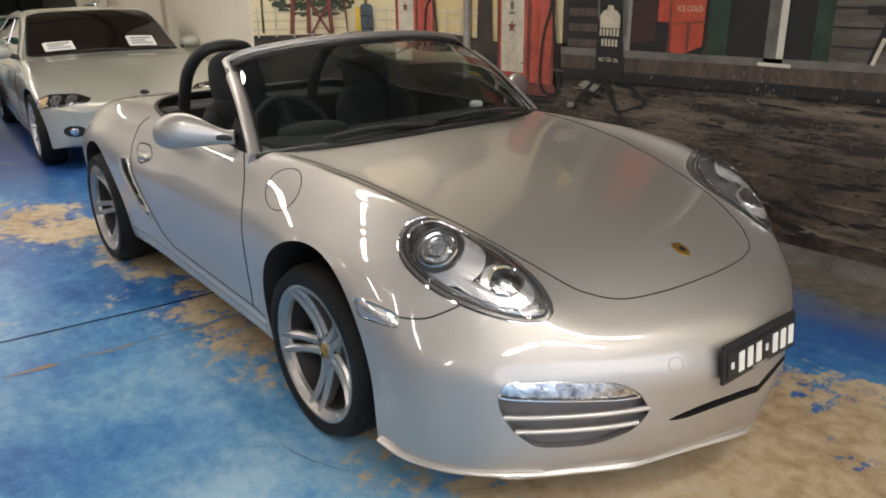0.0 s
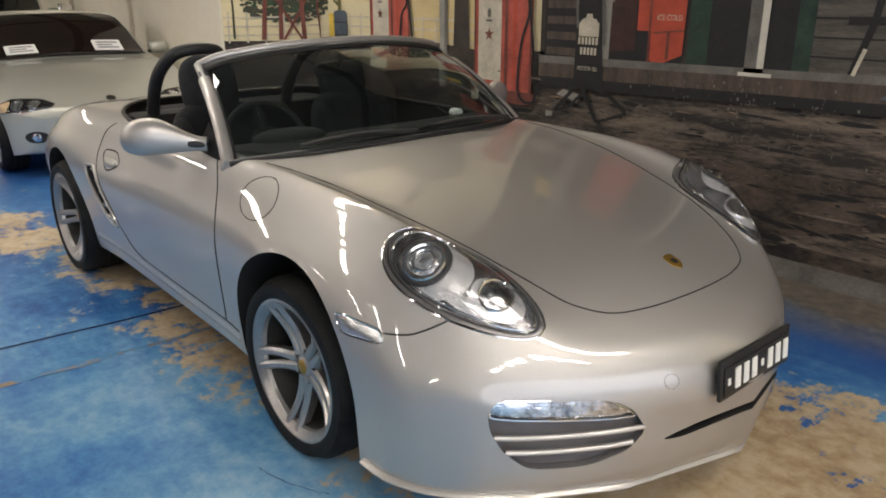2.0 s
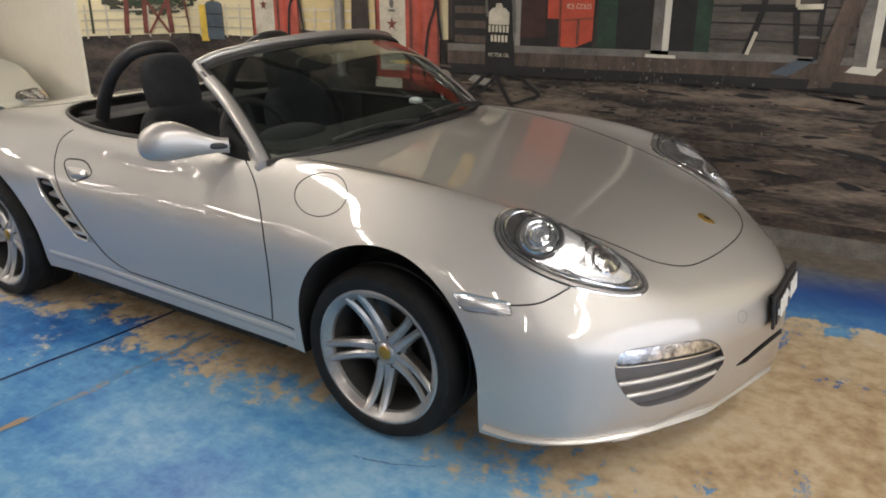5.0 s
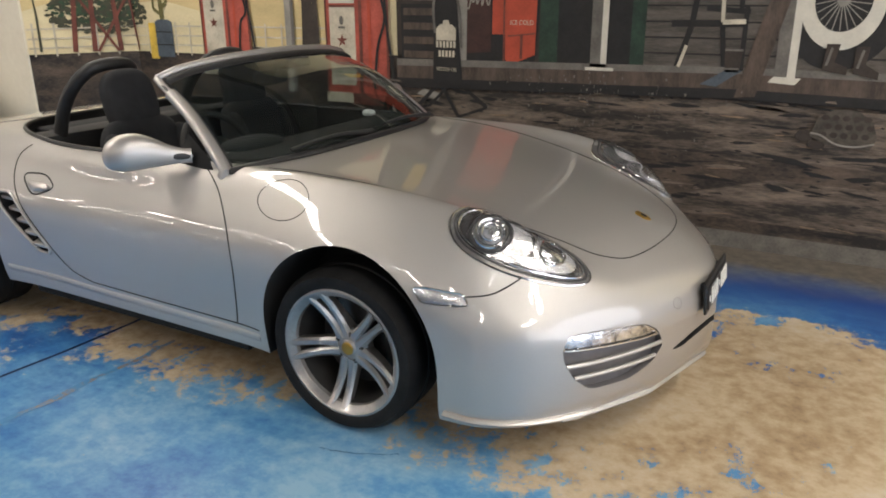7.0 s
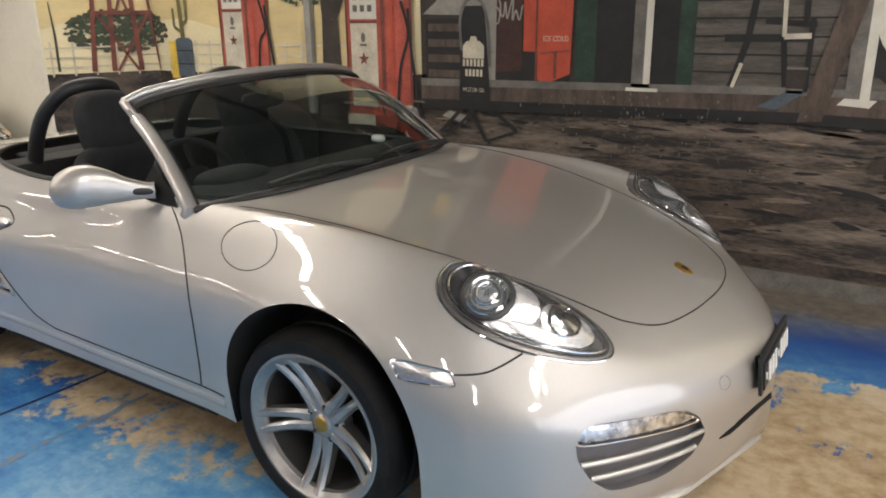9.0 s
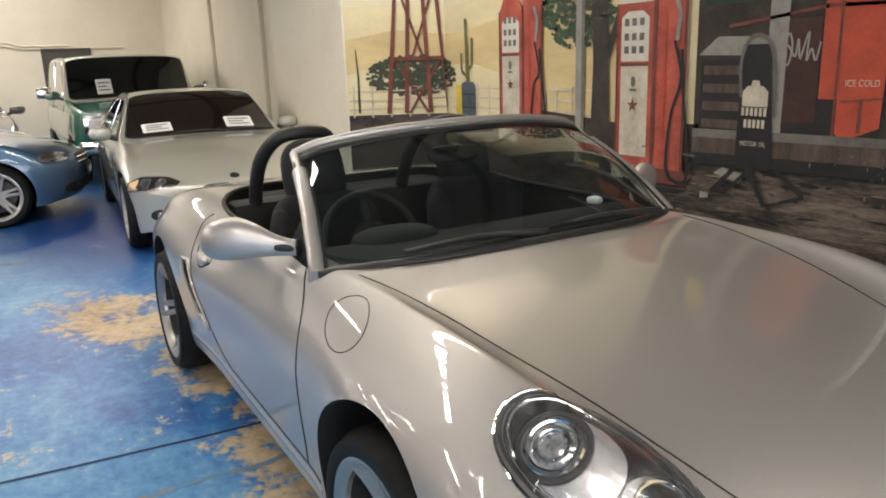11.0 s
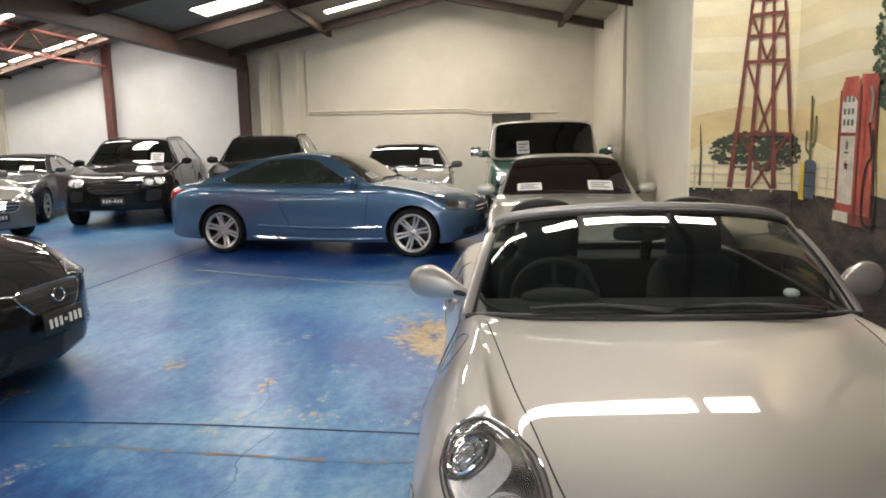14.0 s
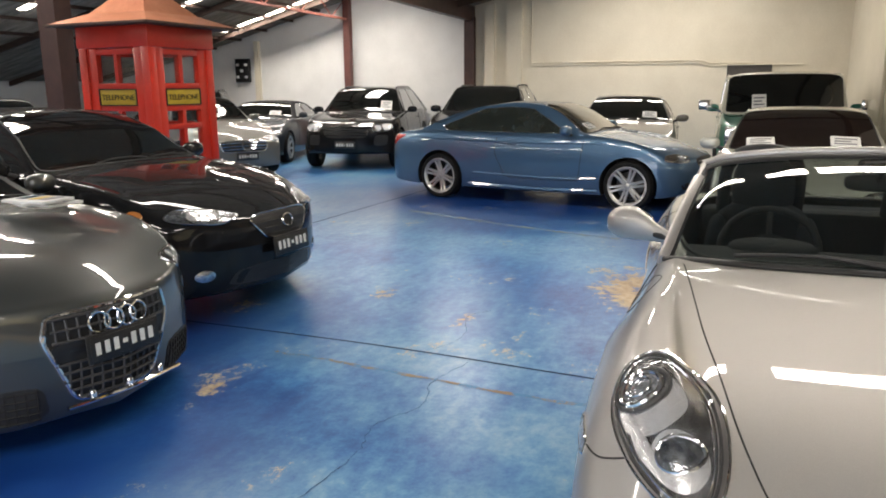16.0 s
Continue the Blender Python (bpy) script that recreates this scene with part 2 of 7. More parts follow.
    L(ramp(nt, calc("ADD", calc("MULTIPLY", edge, 0.35), calc("MULTIPLY", n1.outputs["Fac"], 0.35)), [(0.1, (0.28, 0.28, 0.28)), (0.6, (0.58, 0.58, 0.58))]), b.inputs["Roughness"])
    bump(nt, b, calc("ADD", calc("MULTIPLY", edge, -0.5), calc("MULTIPLY", n3.outputs["Fac"], 0.5)), 0.12, 0.004)
    return m


# where the paint is worn through to the concrete, and where it is deep and whole or darkened to paint in the shade by
# the cars
WORN = [(3.0, 0.45, 3.0, 1.3, 0.25), (3.0, 0.10, 3.3, 1.6, 0.38), (0.2, 0.02, 2.5, 1.22, 0.5), (-2.0, -0.35, 2.3, 0.86, 0.5), (-3.65, -1.12, 1.05, 0.5, 0.42), (2.9, -1.5, 1.8, 1.6, 0.14), (-2.3, -2.1, 0.35, 0.16, 0.3), (-2.9, -2.9, 0.4, 0.2, 0.3), (-0.8, -3.0, 0.5, 0.25, 0.3)]
DEEP_AND_SHADE = [(2.2, 1.45, 5.2, 0.50, 1.1), (-8.5, -3.0, 3.5, 4.2, 1.6), (-1.6, -4.6, 1.6, 2.1, 1.8), (0.4, -3.2, 1.5, 1.3, 1.3), (-6.5, -0.6, 2.4, 1.4, 1.8), (-3.0, -1.9, 1.3, 0.8, 0.3)]
FLOOR = floor_material()

# ---- mesh helpers ----
from mathutils.bvhtree import BVHTree


def mesh_of(name, bm, material, smooth=True, angle=40):
    bmesh.ops.recalc_face_normals(bm, faces=bm.faces)
    me = bpy.data.meshes.new(name)
    for f in bm.faces:
        f.smooth = smooth
    if smooth:
        lim = radians(angle)
        for e in bm.edges:
            if len(e.link_faces) == 2 and e.calc_face_angle(0) > lim:
                e.smooth = False
    bm.to_mesh(me)
    bm.free()
    for mm in (material if isinstance(material, (list, tuple)) else [material]):
        me.materials.append(mm)
    return me


def part(name, bm, material, parent=None, label="", m=None, smooth=True, angle=40):
    ob = new(name, mesh_of(name, bm, material, smooth, angle))
    if parent is not None:
        ob.parent = parent
    if m is not None:
        ob.matrix_basis = m
    if label:
        ob["label"] = label
    return ob


def thing(name, label, category, m=None, group="", kind=""):
    ob = new(name)
    ob.empty_display_size = 0.1
    if m is not None:
        ob.matrix_basis = m
    return tagged(ob, label, category, group, kind)


def setting(name, bm, material, label="", category="", smooth=False):
    return tagged(part(name, bm, material, None, smooth=smooth), label, category, kind="structure")


def box(bm, c, s, bevel=0.0, m=None, seg=2):
    r = bmesh.ops.create_cube(bm, size=1.0, matrix=(m or Matrix()) @ Matrix.Translation(c) @ Matrix.Diagonal((*s, 1)))
    vs = r["verts"]
    if bevel:
        es = list({e for v in vs for e in v.link_edges})
        bmesh.ops.bevel(bm, geom=es, offset=bevel, segments=seg, affect="EDGES", profile=0.5)
    return bm


def tube(bm, pts, r, seg=8, closed=False, flat=1.0, up=None, caps=True):
    """A round or flattened tube along points; r may be one radius or one per point."""
    pts = [Vector(p) for p in pts]
    n = len(pts)
    rings = []
    prev = None
    for i, p in enumerate(pts):
        a, c = pts[(i - 1) % n] if closed or i else p, pts[(i + 1) % n] if closed or i < n - 1 else p
        d = (c - a).normalized()
        ref = Vector(up) if up else (prev if prev is not None else (Vector((0, 0, 1)) if abs(d.z) < 0.9 else Vector((1, 0, 0))))
        s = d.cross(ref).normalized()
        t = s.cross(d).normalized()
        if not up:
            prev = t
        rr = r[i] if isinstance(r, (list, tuple)) else r
        rings.append([bm.verts.new(p + s * rr * math.cos(2 * math.pi * k / seg) + t * rr * flat * math.sin(2 * math.pi * k / seg)) for k in range(seg)])
    for i in range(n if closed else n - 1):
        a, c = rings[i], rings[(i + 1) % n]
        for k in range(seg):
            bm.faces.new((a[k], a[(k + 1) % seg], c[(k + 1) % seg], c[k]))
    if caps and not closed:
        bm.faces.new(rings[0][::-1]), bm.faces.new(rings[-1])
    return bm


def lathe(bm, prof, seg=32, closed=False):
    """Turns (radius, y) pairs round the y axis."""
    rings = [[bm.verts.new((r * math.cos(2 * math.pi * k / seg), y, r * math.sin(2 * math.pi * k / seg))) for k in range(seg)] for r, y in prof]
    m = len(rings)
    for i in range(m if closed else m - 1):
        a, c = rings[i], rings[(i + 1) % m]
        for k in range(seg):
            bm.faces.new((a[k], a[(k + 1) % seg], c[(k + 1) % seg], c[k]))
    return bm


def blob_form(bm, c, rad, e1=0.6, e2=0.6, nu=20, nv=12, m=None):
    """A superellipsoid: a rounded, cushion-like solid."""
    def pw(v, e):
        return math.copysign(abs(v) ** e, v)
    rings = []
    for i in range(1, nv):
        ph = math.pi * i / nv - math.pi / 2
        rings.append([Vector((c[0] + rad[0] * pw(math.cos(ph), e1) * pw(math.cos(a), e2), c[1] + rad[1] * pw(math.cos(ph), e1) * pw(math.sin(a), e2), c[2] + rad[2] * pw(math.sin(ph), e1))) for a in (2 * math.pi * k / nu for k in range(nu))])
    tf = m or Matrix()
    rings = [[bm.verts.new(tf @ p) for p in r] for r in rings]
    lo, hi = bm.verts.new(tf @ Vector((c[0], c[1], c[2] - rad[2]))), bm.verts.new(tf @ Vector((c[0], c[1], c[2] + rad[2])))
    for a, b2 in zip(rings, rings[1:]):
        for k in range(nu):
            bm.faces.new((a[k], a[(k + 1) % nu], b2[(k + 1) % nu], b2[k]))
    for k in range(nu):
        bm.faces.new((lo, rings[0][(k + 1) % nu], rings[0][k])), bm.faces.new((hi, rings[-1][k], rings[-1][(k + 1) % nu]))
    return bm


def prism(bm, outline, depth, m):
    """An outline in x, y, pushed from -depth to +depth along z, placed by m."""
    lo = [bm.verts.new(m @ Vector((x, y, -depth))) for x, y in outline]
    hi = [bm.verts.new(m @ Vector((x, y, depth))) for x, y in outline]
    n = len(lo)
    bm.faces.new(lo[::-1]), bm.faces.new(hi)
    for i in range(n):
        bm.faces.new((lo[i], lo[(i + 1) % n], hi[(i + 1) % n], hi[i]))
    return bm


def basis(o, u, n):
    """A pose whose z is n and whose x lies along u."""
    n = Vector(n).normalized()
    u = Vector(u)
    u = (u - n * u.dot(n)).normalized()
    v = n.cross(u)
    return Matrix(((u.x, v.x, n.x, o[0]), (u.y, v.y, n.y, o[1]), (u.z, v.z, n.z, o[2]), (0, 0, 0, 1)))


def rounded(outline, n=6, r=0.35):
    """The outline with its corners cut round."""
    out = []
    k = len(outline)
    for i in range(k):
        p, a, c = Vector(outline[i]), Vector(outline[i - 1]), Vector(outline[(i + 1) % k])
        s, e = p.lerp(a, r), p.lerp(c, r)
        for j in range(n + 1):
            t = j / n
            out.append(tuple(s.lerp(p, t).lerp(p.lerp(e, t), t)))
    return out


def split(outline, step, closed=True):
    """The outline with its long edges divided."""
    out = []
    k = len(outline)
    for i in range(k if closed else k - 1):
        a, c = Vector(outline[i]), Vector(outline[(i + 1) % k])
        n = max(1, math.ceil((c - a).length / step))
        out += [tuple(a.lerp(c, j / n)) for j in range(n)]
    return out if closed else out + [tuple(outline[-1])]


def drape(bvh, m, outline, lift=0.003, dome=0.0, rings=5, sink=0.004, reach=0.6, step=0.05):
    """A skin over the outline (x, y of the pose m, seen along its -z), laid on a surface, lifted off it and closed at its rim."""
    bm = bmesh.new()
    outline = split(outline, step)
    cx, cy = sum(p[0] for p in outline) / len(outline), sum(p[1] for p in outline) / len(outline)
    n = m.to_3x3() @ Vector((0, 0, 1))

    def at(x, y, h):
        p = m @ Vector((x, y, 0))
        hit, nor, _, _ = bvh.ray_cast(p + n * reach, -n, 2 * reach)
        if hit is None:
            hit, nor, _, _ = bvh.find_nearest(p)
        if nor.dot(n) < 0:
            nor = -nor
        return bm.verts.new(hit + (nor + n).normalized() * h)
    mid = at(cx, cy, lift + dome)
    prev = None
    for j in range(1, rings + 2):
        k = min(1.0, j / rings)
        h = (lift + dome * (1 - k * k)) if j <= rings else -sink
        cur = [at(cx + (x - cx) * k, cy + (y - cy) * k, h) for x, y in outline]
        for i in range(len(cur)):
            i2 = (i + 1) % len(cur)
            if prev is None:
                bm.faces.new((mid, cur[i], cur[i2]))
            else:
                bm.faces.new((prev[i], cur[i], cur[i2], prev[i2]))
        prev = cur
    return bm


def along(bvh, m, pts, r, closed=False, seg=6, lift=0.0, reach=0.6, flat=1.0):
    """A thin bead along points of the pose m's x, y, laid on a surface."""
    n = m.to_3x3() @ Vector((0, 0, 1))
    out = []
    for x, y in split(pts, 0.05, closed):
        p = m @ Vector((x, y, 0))
        hit, nor, _, _ = bvh.ray_cast(p + n * reach, -n, 2 * reach)
        if hit is None:
            hit, nor, _, _ = bvh.find_nearest(p)
        if nor.dot(n) < 0:
            nor = -nor
        out.append(hit + nor * lift)
    return tube(bmesh.new(), out, r, seg, closed, flat)


def fine(pts, n=8, closed=False):
    """More points on a smooth curve through the points."""
    k = len(pts)
    out = []
    dim = len(pts[0])
    for i in range(k if closed else k - 1):
        p = [pts[(i + j) % k] if closed else pts[min(max(i + j, 0), k - 1)] for j in (-1, 0, 1, 2)]
        for j in range(n):
            t = j / n
            out.append(tuple(0.5 * (2 * p[1][d] + (p[2][d] - p[0][d]) * t + (2 * p[0][d] - 5 * p[1][d] + 4 * p[2][d] - p[3][d]) * t * t + (3 * p[1][d] - p[0][d] - 3 * p[2][d] + p[3][d]) * t ** 3) for d in range(dim)))
    if not closed:
        out.append(tuple(pts[-1]))
    return out


def egg(hl, hw, blunt=0.25, n=40, x0=0.0, y0=0.0):
    """An egg-shaped outline, wider towards -x."""
    return [(x0 + hl * math.cos(a), y0 + hw * math.sin(a) * (1 - blunt * math.cos(a))) for a in (2 * math.pi * k / n for k in range(n))]


def circle(r, n=24, x0=0.0, y0=0.0):
    return egg(r, r, 0, n, x0, y0)


# ---- car shells ----
def spread(keys, warp):
    """A smooth curve through (s, value) keys, monotone between them, in the warped station."""
    ks = sorted((warp(s), v) for s, v in keys)
    xs, ys = [k[0] for k in ks], [k[1] for k in ks]
    n = len(xs)
    if n == 1:
        return lambda t: ys[0]
    h = [xs[i + 1] - xs[i] for i in range(n - 1)]
    d = [(ys[i + 1] - ys[i]) / h[i] for i in range(n - 1)]
    g = [d[0]] + [0 if d[i - 1] * d[i] <= 0 else 3 * (h[i - 1] + h[i]) / ((2 * h[i] + h[i - 1]) / d[i - 1] + (h[i] + 2 * h[i - 1]) / d[i]) for i in range(1, n - 1)] + [d[-1]]

    def val(t):
        if t <= xs[0]:
            return ys[0]
        if t >= xs[-1]:
            return ys[-1]
        i = max(j for j in range(n - 1) if xs[j] <= t)
        u = (t - xs[i]) / h[i]
        return ((1 + 2 * u) * (1 - u) ** 2) * ys[i] + u * (1 - u) ** 2 * h[i] * g[i] + u * u * (3 - 2 * u) * ys[i + 1] + u * u * (u - 1) * h[i] * g[i + 1]
    return val


def shell(s0, s1, curves, stations=110, per=7, bow=(0.6, 0.35), power=1.7, reach=(1.4, 0.8)):
    """A closed hull from s0 (nose) to s1 (tail). Each curve pair (y, z) is one long line of the hull, from the top's middle down to the sill;
    bow draws the outer parts of the ends back, as seen from above."""
    mid, half = (s0 + s1) / 2, (s0 - s1) / 2

    def warp(s):
        return math.acos(max(-1, min(1, (s - mid) / half)))
    lines = [(spread(ky, warp), spread(kz, warp)) for ky, kz in curves]
    bm = bmesh.new()
    rings = []
    for i in range(stations + 1):
        th = math.pi * i / stations
        s = mid + half * math.cos(th)
        key = [(fy(th), fz(th)) for fy, fz in lines]
        left = [(-y, z) for y, z in key[1:2]]
        pts = fine(left + key, per)[per:]
        low = key[-1]
        pts = pts + [(low[0] * 0.6, low[1]), (0.0, low[1])]
        b = bow[0] * max(0, (s - (s0 - reach[0])) / reach[0]) ** 1.5
        c = bow[1] * max(0, ((s1 + reach[1]) - s) / reach[1]) ** 1.5
        loop = [(y, z) for y, z in pts] + [(-y, z) for y, z in pts[-2:0:-1]]
        rings.append([bm.verts.new((s - b * abs(y) ** power + c * abs(y) ** power, y, z)) for y, z in loop])
    n = len(rings[0])
    for a, c in zip(rings, rings[1:]):
        for k in range(n):
            bm.faces.new((a[k], a[(k + 1) % n], c[(k + 1) % n], c[k]))
    bmesh.ops.remove_doubles(bm, verts=bm.verts, dist=0.0004)
    bmesh.ops.dissolve_degenerate(bm, edges=bm.edges, dist=0.0002)
    bmesh.ops.recalc_face_normals(bm, faces=bm.faces)
    return bm


def carve(ob, cutters):
    """Takes the cutters' volumes out of ob and removes them; the cut faces take the cutter's material."""
    for c in cutters:
        md = ob.modifiers.new("cut", "BOOLEAN")
        md.operation, md.object, md.solver, md.material_mode = "DIFFERENCE", c, "EXACT", "TRANSFER"
    bpy.context.view_layer.update()
    me = bpy.data.meshes.new_from_object(ob.evaluated_get(bpy.context.evaluated_depsgraph_get()))
    ob.modifiers.clear()
    old = ob.data
    ob.data = me
    me.name = old.name
    bpy.data.meshes.remove(old)
    for c in cutters:
        d = c.data
        bpy.data.objects.remove(c)
        bpy.data.meshes.remove(d)


def cutter(bm, material):
    bmesh.ops.recalc_face_normals(bm, faces=bm.faces)
    me = bpy.data.meshes.new("cutter")
    bm.to_mesh(me)
    bm.free()
    me.materials.append(material)
    return new("cutter", me)


def arch_cutter(x, z, r, y0, y1, material=None):
    bm = bmesh.new()
    lathe(bm, [(0.001, y0), (r, y0), (r, y1), (0.001, y1)], 64)
    bmesh.ops.holes_fill(bm, edges=bm.edges)
    for v in bm.verts:
        v.co += Vector((x, 0, z))
    return cutter(bm, material or WELL)


# ---- wheels ----
def wheel_kit(r, rim, width, spokes, style, seg=48, metal=None, dish=0.028):
    """Meshes of one wheel, axle along y, outer face towards -y."""
    metal = metal or ALLOY
    hw = width / 2
    kit = {}
    bm = bmesh.new()
    sh = r - rim
    lathe(bm, [(rim - 0.004, -hw + 0.012), (rim + 0.006, -hw + 0.002), (rim + sh * 0.35, -hw - 0.006), (rim + sh * 0.7, -hw - 0.003), (r - 0.016, -hw + 0.014), (r - 0.003, -hw + 0.032), (r, -hw + 0.06),
               (r - 0.006, -0.032), (r - 0.006, -0.024), (r, -0.020), (r, 0.020), (r - 0.006, 0.024), (r - 0.006, 0.032), (r, hw - 0.06), (r - 0.003, hw - 0.032), (r - 0.016, hw - 0.014), (rim + sh * 0.6, hw), (rim - 0.004, hw - 0.012)], seg, True)
    kit["tyre"] = mesh_of("tyre", bm, RUBBER, angle=50)
    bm = bmesh.new()
    lathe(bm, [(rim - 0.006, -hw + 0.018), (rim + 0.007, -hw + 0.006), (rim + 0.008, -hw + 0.001), (rim, -hw - 0.001), (rim - 0.008, -hw + 0.003), (rim - 0.016, -hw + 0.012), (rim - 0.027, -hw + 0.020), (rim - 0.030, -hw + 0.034)], seg)
    kit["rim"] = mesh_of("rim", bm, metal)
    bm = bmesh.new()
    lathe(bm, [(rim - 0.030, -hw + 0.034), (rim - 0.036, -hw + 0.08), (rim - 0.040, hw - 0.02), (rim - 0.01, hw - 0.01)], seg)
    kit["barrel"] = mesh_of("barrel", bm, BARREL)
    bm = bmesh.new()
    lathe(bm, [(0.001, -0.012), (rim * 0.72, -0.012), (rim * 0.72, 0.012), (0.001, 0.012)], 32)
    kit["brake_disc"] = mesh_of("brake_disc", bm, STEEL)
    bm = bmesh.new()
    lathe(bm, [(0.001, -0.004), (0.022, -0.004), (0.030, -0.001), (0.034, 0.004), (0.055, 0.008), (0.075, 0.022), (0.075, 0.06)], 28)
    kit["hub"] = mesh_of("hub", bm, metal)
    bm = bmesh.new()
    lathe(bm, [(0.001, -0.008), (0.021, -0.0075), (0.026, -0.004), (0.027, 0.002)], 20)
    kit["hub_cap"] = mesh_of("hub_cap", bm, BRASS if style == "twin" and spokes == 5 else metal)
    bm = bmesh.new()
    lathe(bm, [(0.001, -0.004), (0.008, -0.004), (0.010, 0.004), (0.010, 0.03)], 10)
    kit["bolt"] = mesh_of("bolt", bm, BARREL)

    def spoke(side):
        """A tapered, crowned bar from the hub to the rim."""
        bm2 = bmesh.new()
        secs = []
        for j in range(9):
            t = j / 8
            rad = 0.045 + (rim - 0.014 - 0.045) * t
            if style == "twin":
                wd, off, dep = 0.0145 + 0.002 * t + 0.010 * (1 - t) ** 3, side * (0.0165 + 0.010 * t + 0.004 * t ** 4), 0.05 - 0.018 * t
            elif style == "multi":
                wd, off, dep = 0.012 + 0.004 * t * t, 0.0, 0.04 - 0.015 * t
            else:
                wd, off, dep = 0.034 - 0.012 * t, 0.0, 0.05 - 0.02 * t
            face = -0.004 + 0.010 * (1 - (2 * t - 0.6) ** 2) * 0.5 - (dish - 0.012) * t ** 2
            secs.append([bm2.verts.new((off + wd * a, face + 0.012 * a * a + (dep if b2 else 0), rad)) for a, b2 in ((-1, 0), (-0.45, 0), (0.45, 0), (1, 0), (0.8, 1), (-0.8, 1))])
        for a, c in zip(secs, secs[1:]):
            for k in range(6):
                bm2.faces.new((a[k], a[(k + 1) % 6], c[(k + 1) % 6], c[k]))
        bm2.faces.new(secs[0][::-1]), bm2.faces.new(secs[-1])
        return mesh_of("spoke", bm2, metal, angle=35)
    kit["spokes"] = [spoke(-1), spoke(1)] if style == "twin" else [spoke(0)]
    kit["count"], kit["face"] = spokes, -hw + dish
    return kit


def add_wheel(car, kit, x, y, z, right, steer=0.0, turn=0.0):
    """A wheel as a part of a car: the rim carries tyre, spokes, hub, cap, bolts and disc."""
    w = new("wheel", kit["rim"])
    w.parent = car
    w.matrix_basis = pose(x, y, z, 0, 0, (0 if right else 180) + steer) @ pose(0, 0, 0, 0, turn, 0)

    def sub(name, me, m=Matrix()):
        o = new(name, me)
        o.parent = w
        o.matrix_basis = m
    sub("tyre", kit["tyre"])
    sub("barrel", kit["barrel"])
    sub("brake_disc", kit["brake_disc"], pose(0, 0.03, 0))
    sub("hub", kit["hub"], pose(0, kit["face"], 0))
    sub("hub_cap", kit["hub_cap"], pose(0, kit["face"], 0))
    n = kit["count"]
    for k in range(n):
        for me in kit["spokes"]:
            sub("spoke", me, pose(0, kit["face"], 0) @ pose(0, 0, 0, 0, 360 / n * k, 0))
    for k in range(5):
        a = 2 * math.pi * (k + 0.5) / 5
        sub("bolt", kit["bolt"], pose(0.056 * math.sin(a), kit["face"] + 0.008, 0.056 * math.cos(a)))
    return w

# ---- the hall ----
XB, XF, YL = -15.5, 9.0, -17.0
MY = 2.09                      # the painted wall
FOLD, PIER = (-4.30, 2.09), (-4.80, 1.32)

# floor: one slab, with its joints, lines and cracks on it
bm = bmesh.new()
box(bm, ((XB + XF) / 2, (YL + 3.0) / 2, -0.1), (XF - XB + 0.6, 3.6 - YL, 0.2))
floor = setting("floor", bm, FLOOR, "worn blue floor paint over tan concrete", "floor")
JOINT_M = plain("joint_dark", (0.012, 0.035, 0.10), 0.8)
CRACK_M = mottled("crack_dark", (0.025, 0.055, 0.11), (0.06, 0.17, 0.36), 0.8, 5, 40, 0.1, lo=0.42, hi=0.58)
ORANGE_M = mottled("faded_orange_line", (0.26, 0.19, 0.12), (0.07, 0.23, 0.44), 0.5, 7, 40, 0.1, lo=0.44, hi=0.54)
YELLOW_M = mottled("faded_yellow_line", (0.24, 0.26, 0.20), (0.05, 0.17, 0.40), 0.5, 3.5, 40, 0.1, lo=0.46, hi=0.58)


def ribbon(pts, w, z, jitter=0.0, seed=1):
    rnd = random.Random(seed)
    b = bmesh.new()
    pts = fine(pts, 10)
    prev = None
    for i, (x, y) in enumerate(pts):
        x2, y2 = pts[min(i + 1, len(pts) - 1)]
        x1, y1 = pts[max(i - 1, 0)]
        d = Vector((x2 - x1, y2 - y1)).normalized()
        j = rnd.uniform(-jitter, jitter)
        ww = w * rnd.uniform(0.5, 1.2) if jitter else w
        a = b.verts.new((x - d.y * (ww + j), y + d.x * (ww + j), z)), b.verts.new((x + d.y * (ww - j), y - d.x * (ww - j), z))
        if prev:
            b.faces.new((prev[0], prev[1], a[1], a[0]))
        prev = a
    return b


part("joint", ribbon([(-1.45, 1.0), (-1.5, -0.7), (-1.55, -1.3), (-1.68, -2.8), (-1.75, -6.0)], 0.010, 0.002), JOINT_M, floor, smooth=False)
part("joint", ribbon([(-4.0, -5.1), (-7.6, -4.8), (-10.0, -4.6)], 0.012, 0.002), JOINT_M, floor, smooth=False)
part("painted_line", ribbon([(-1.14, -0.6), (-1.18, -1.4), (-1.32, -2.5), (-1.36, -3.0)], 0.018, 0.0025, 0.012, 4), ORANGE_M, floor, smooth=False)
part("painted_line", ribbon([(-5.5, -1.4), (-5.9, -2.6), (-6.6, -4.2)], 0.035, 0.0025, 0.01, 5), YELLOW_M, floor, smooth=False)
part("crack", ribbon([(0.1, -2.02), (-0.32, -1.96), (-0.62, -2.0), (-0.9, -1.87), (-1.2, -1.92), (-1.55, -1.83)], 0.0028, 0.0025, 0.008, 6), CRACK_M, floor, smooth=False)
part("crack", ribbon([(-1.7, -2.1), (-2.0, -2.0), (-2.4, -2.1), (-2.6, -1.98)], 0.0026, 0.0025, 0.008, 7), CRACK_M, floor, smooth=False)
part("crack", ribbon([(0.30, -0.90), (0.16, -0.97), (0.02, -1.0)], 0.002, 0.0025, 0.004, 8), CRACK_M, floor, smooth=False)


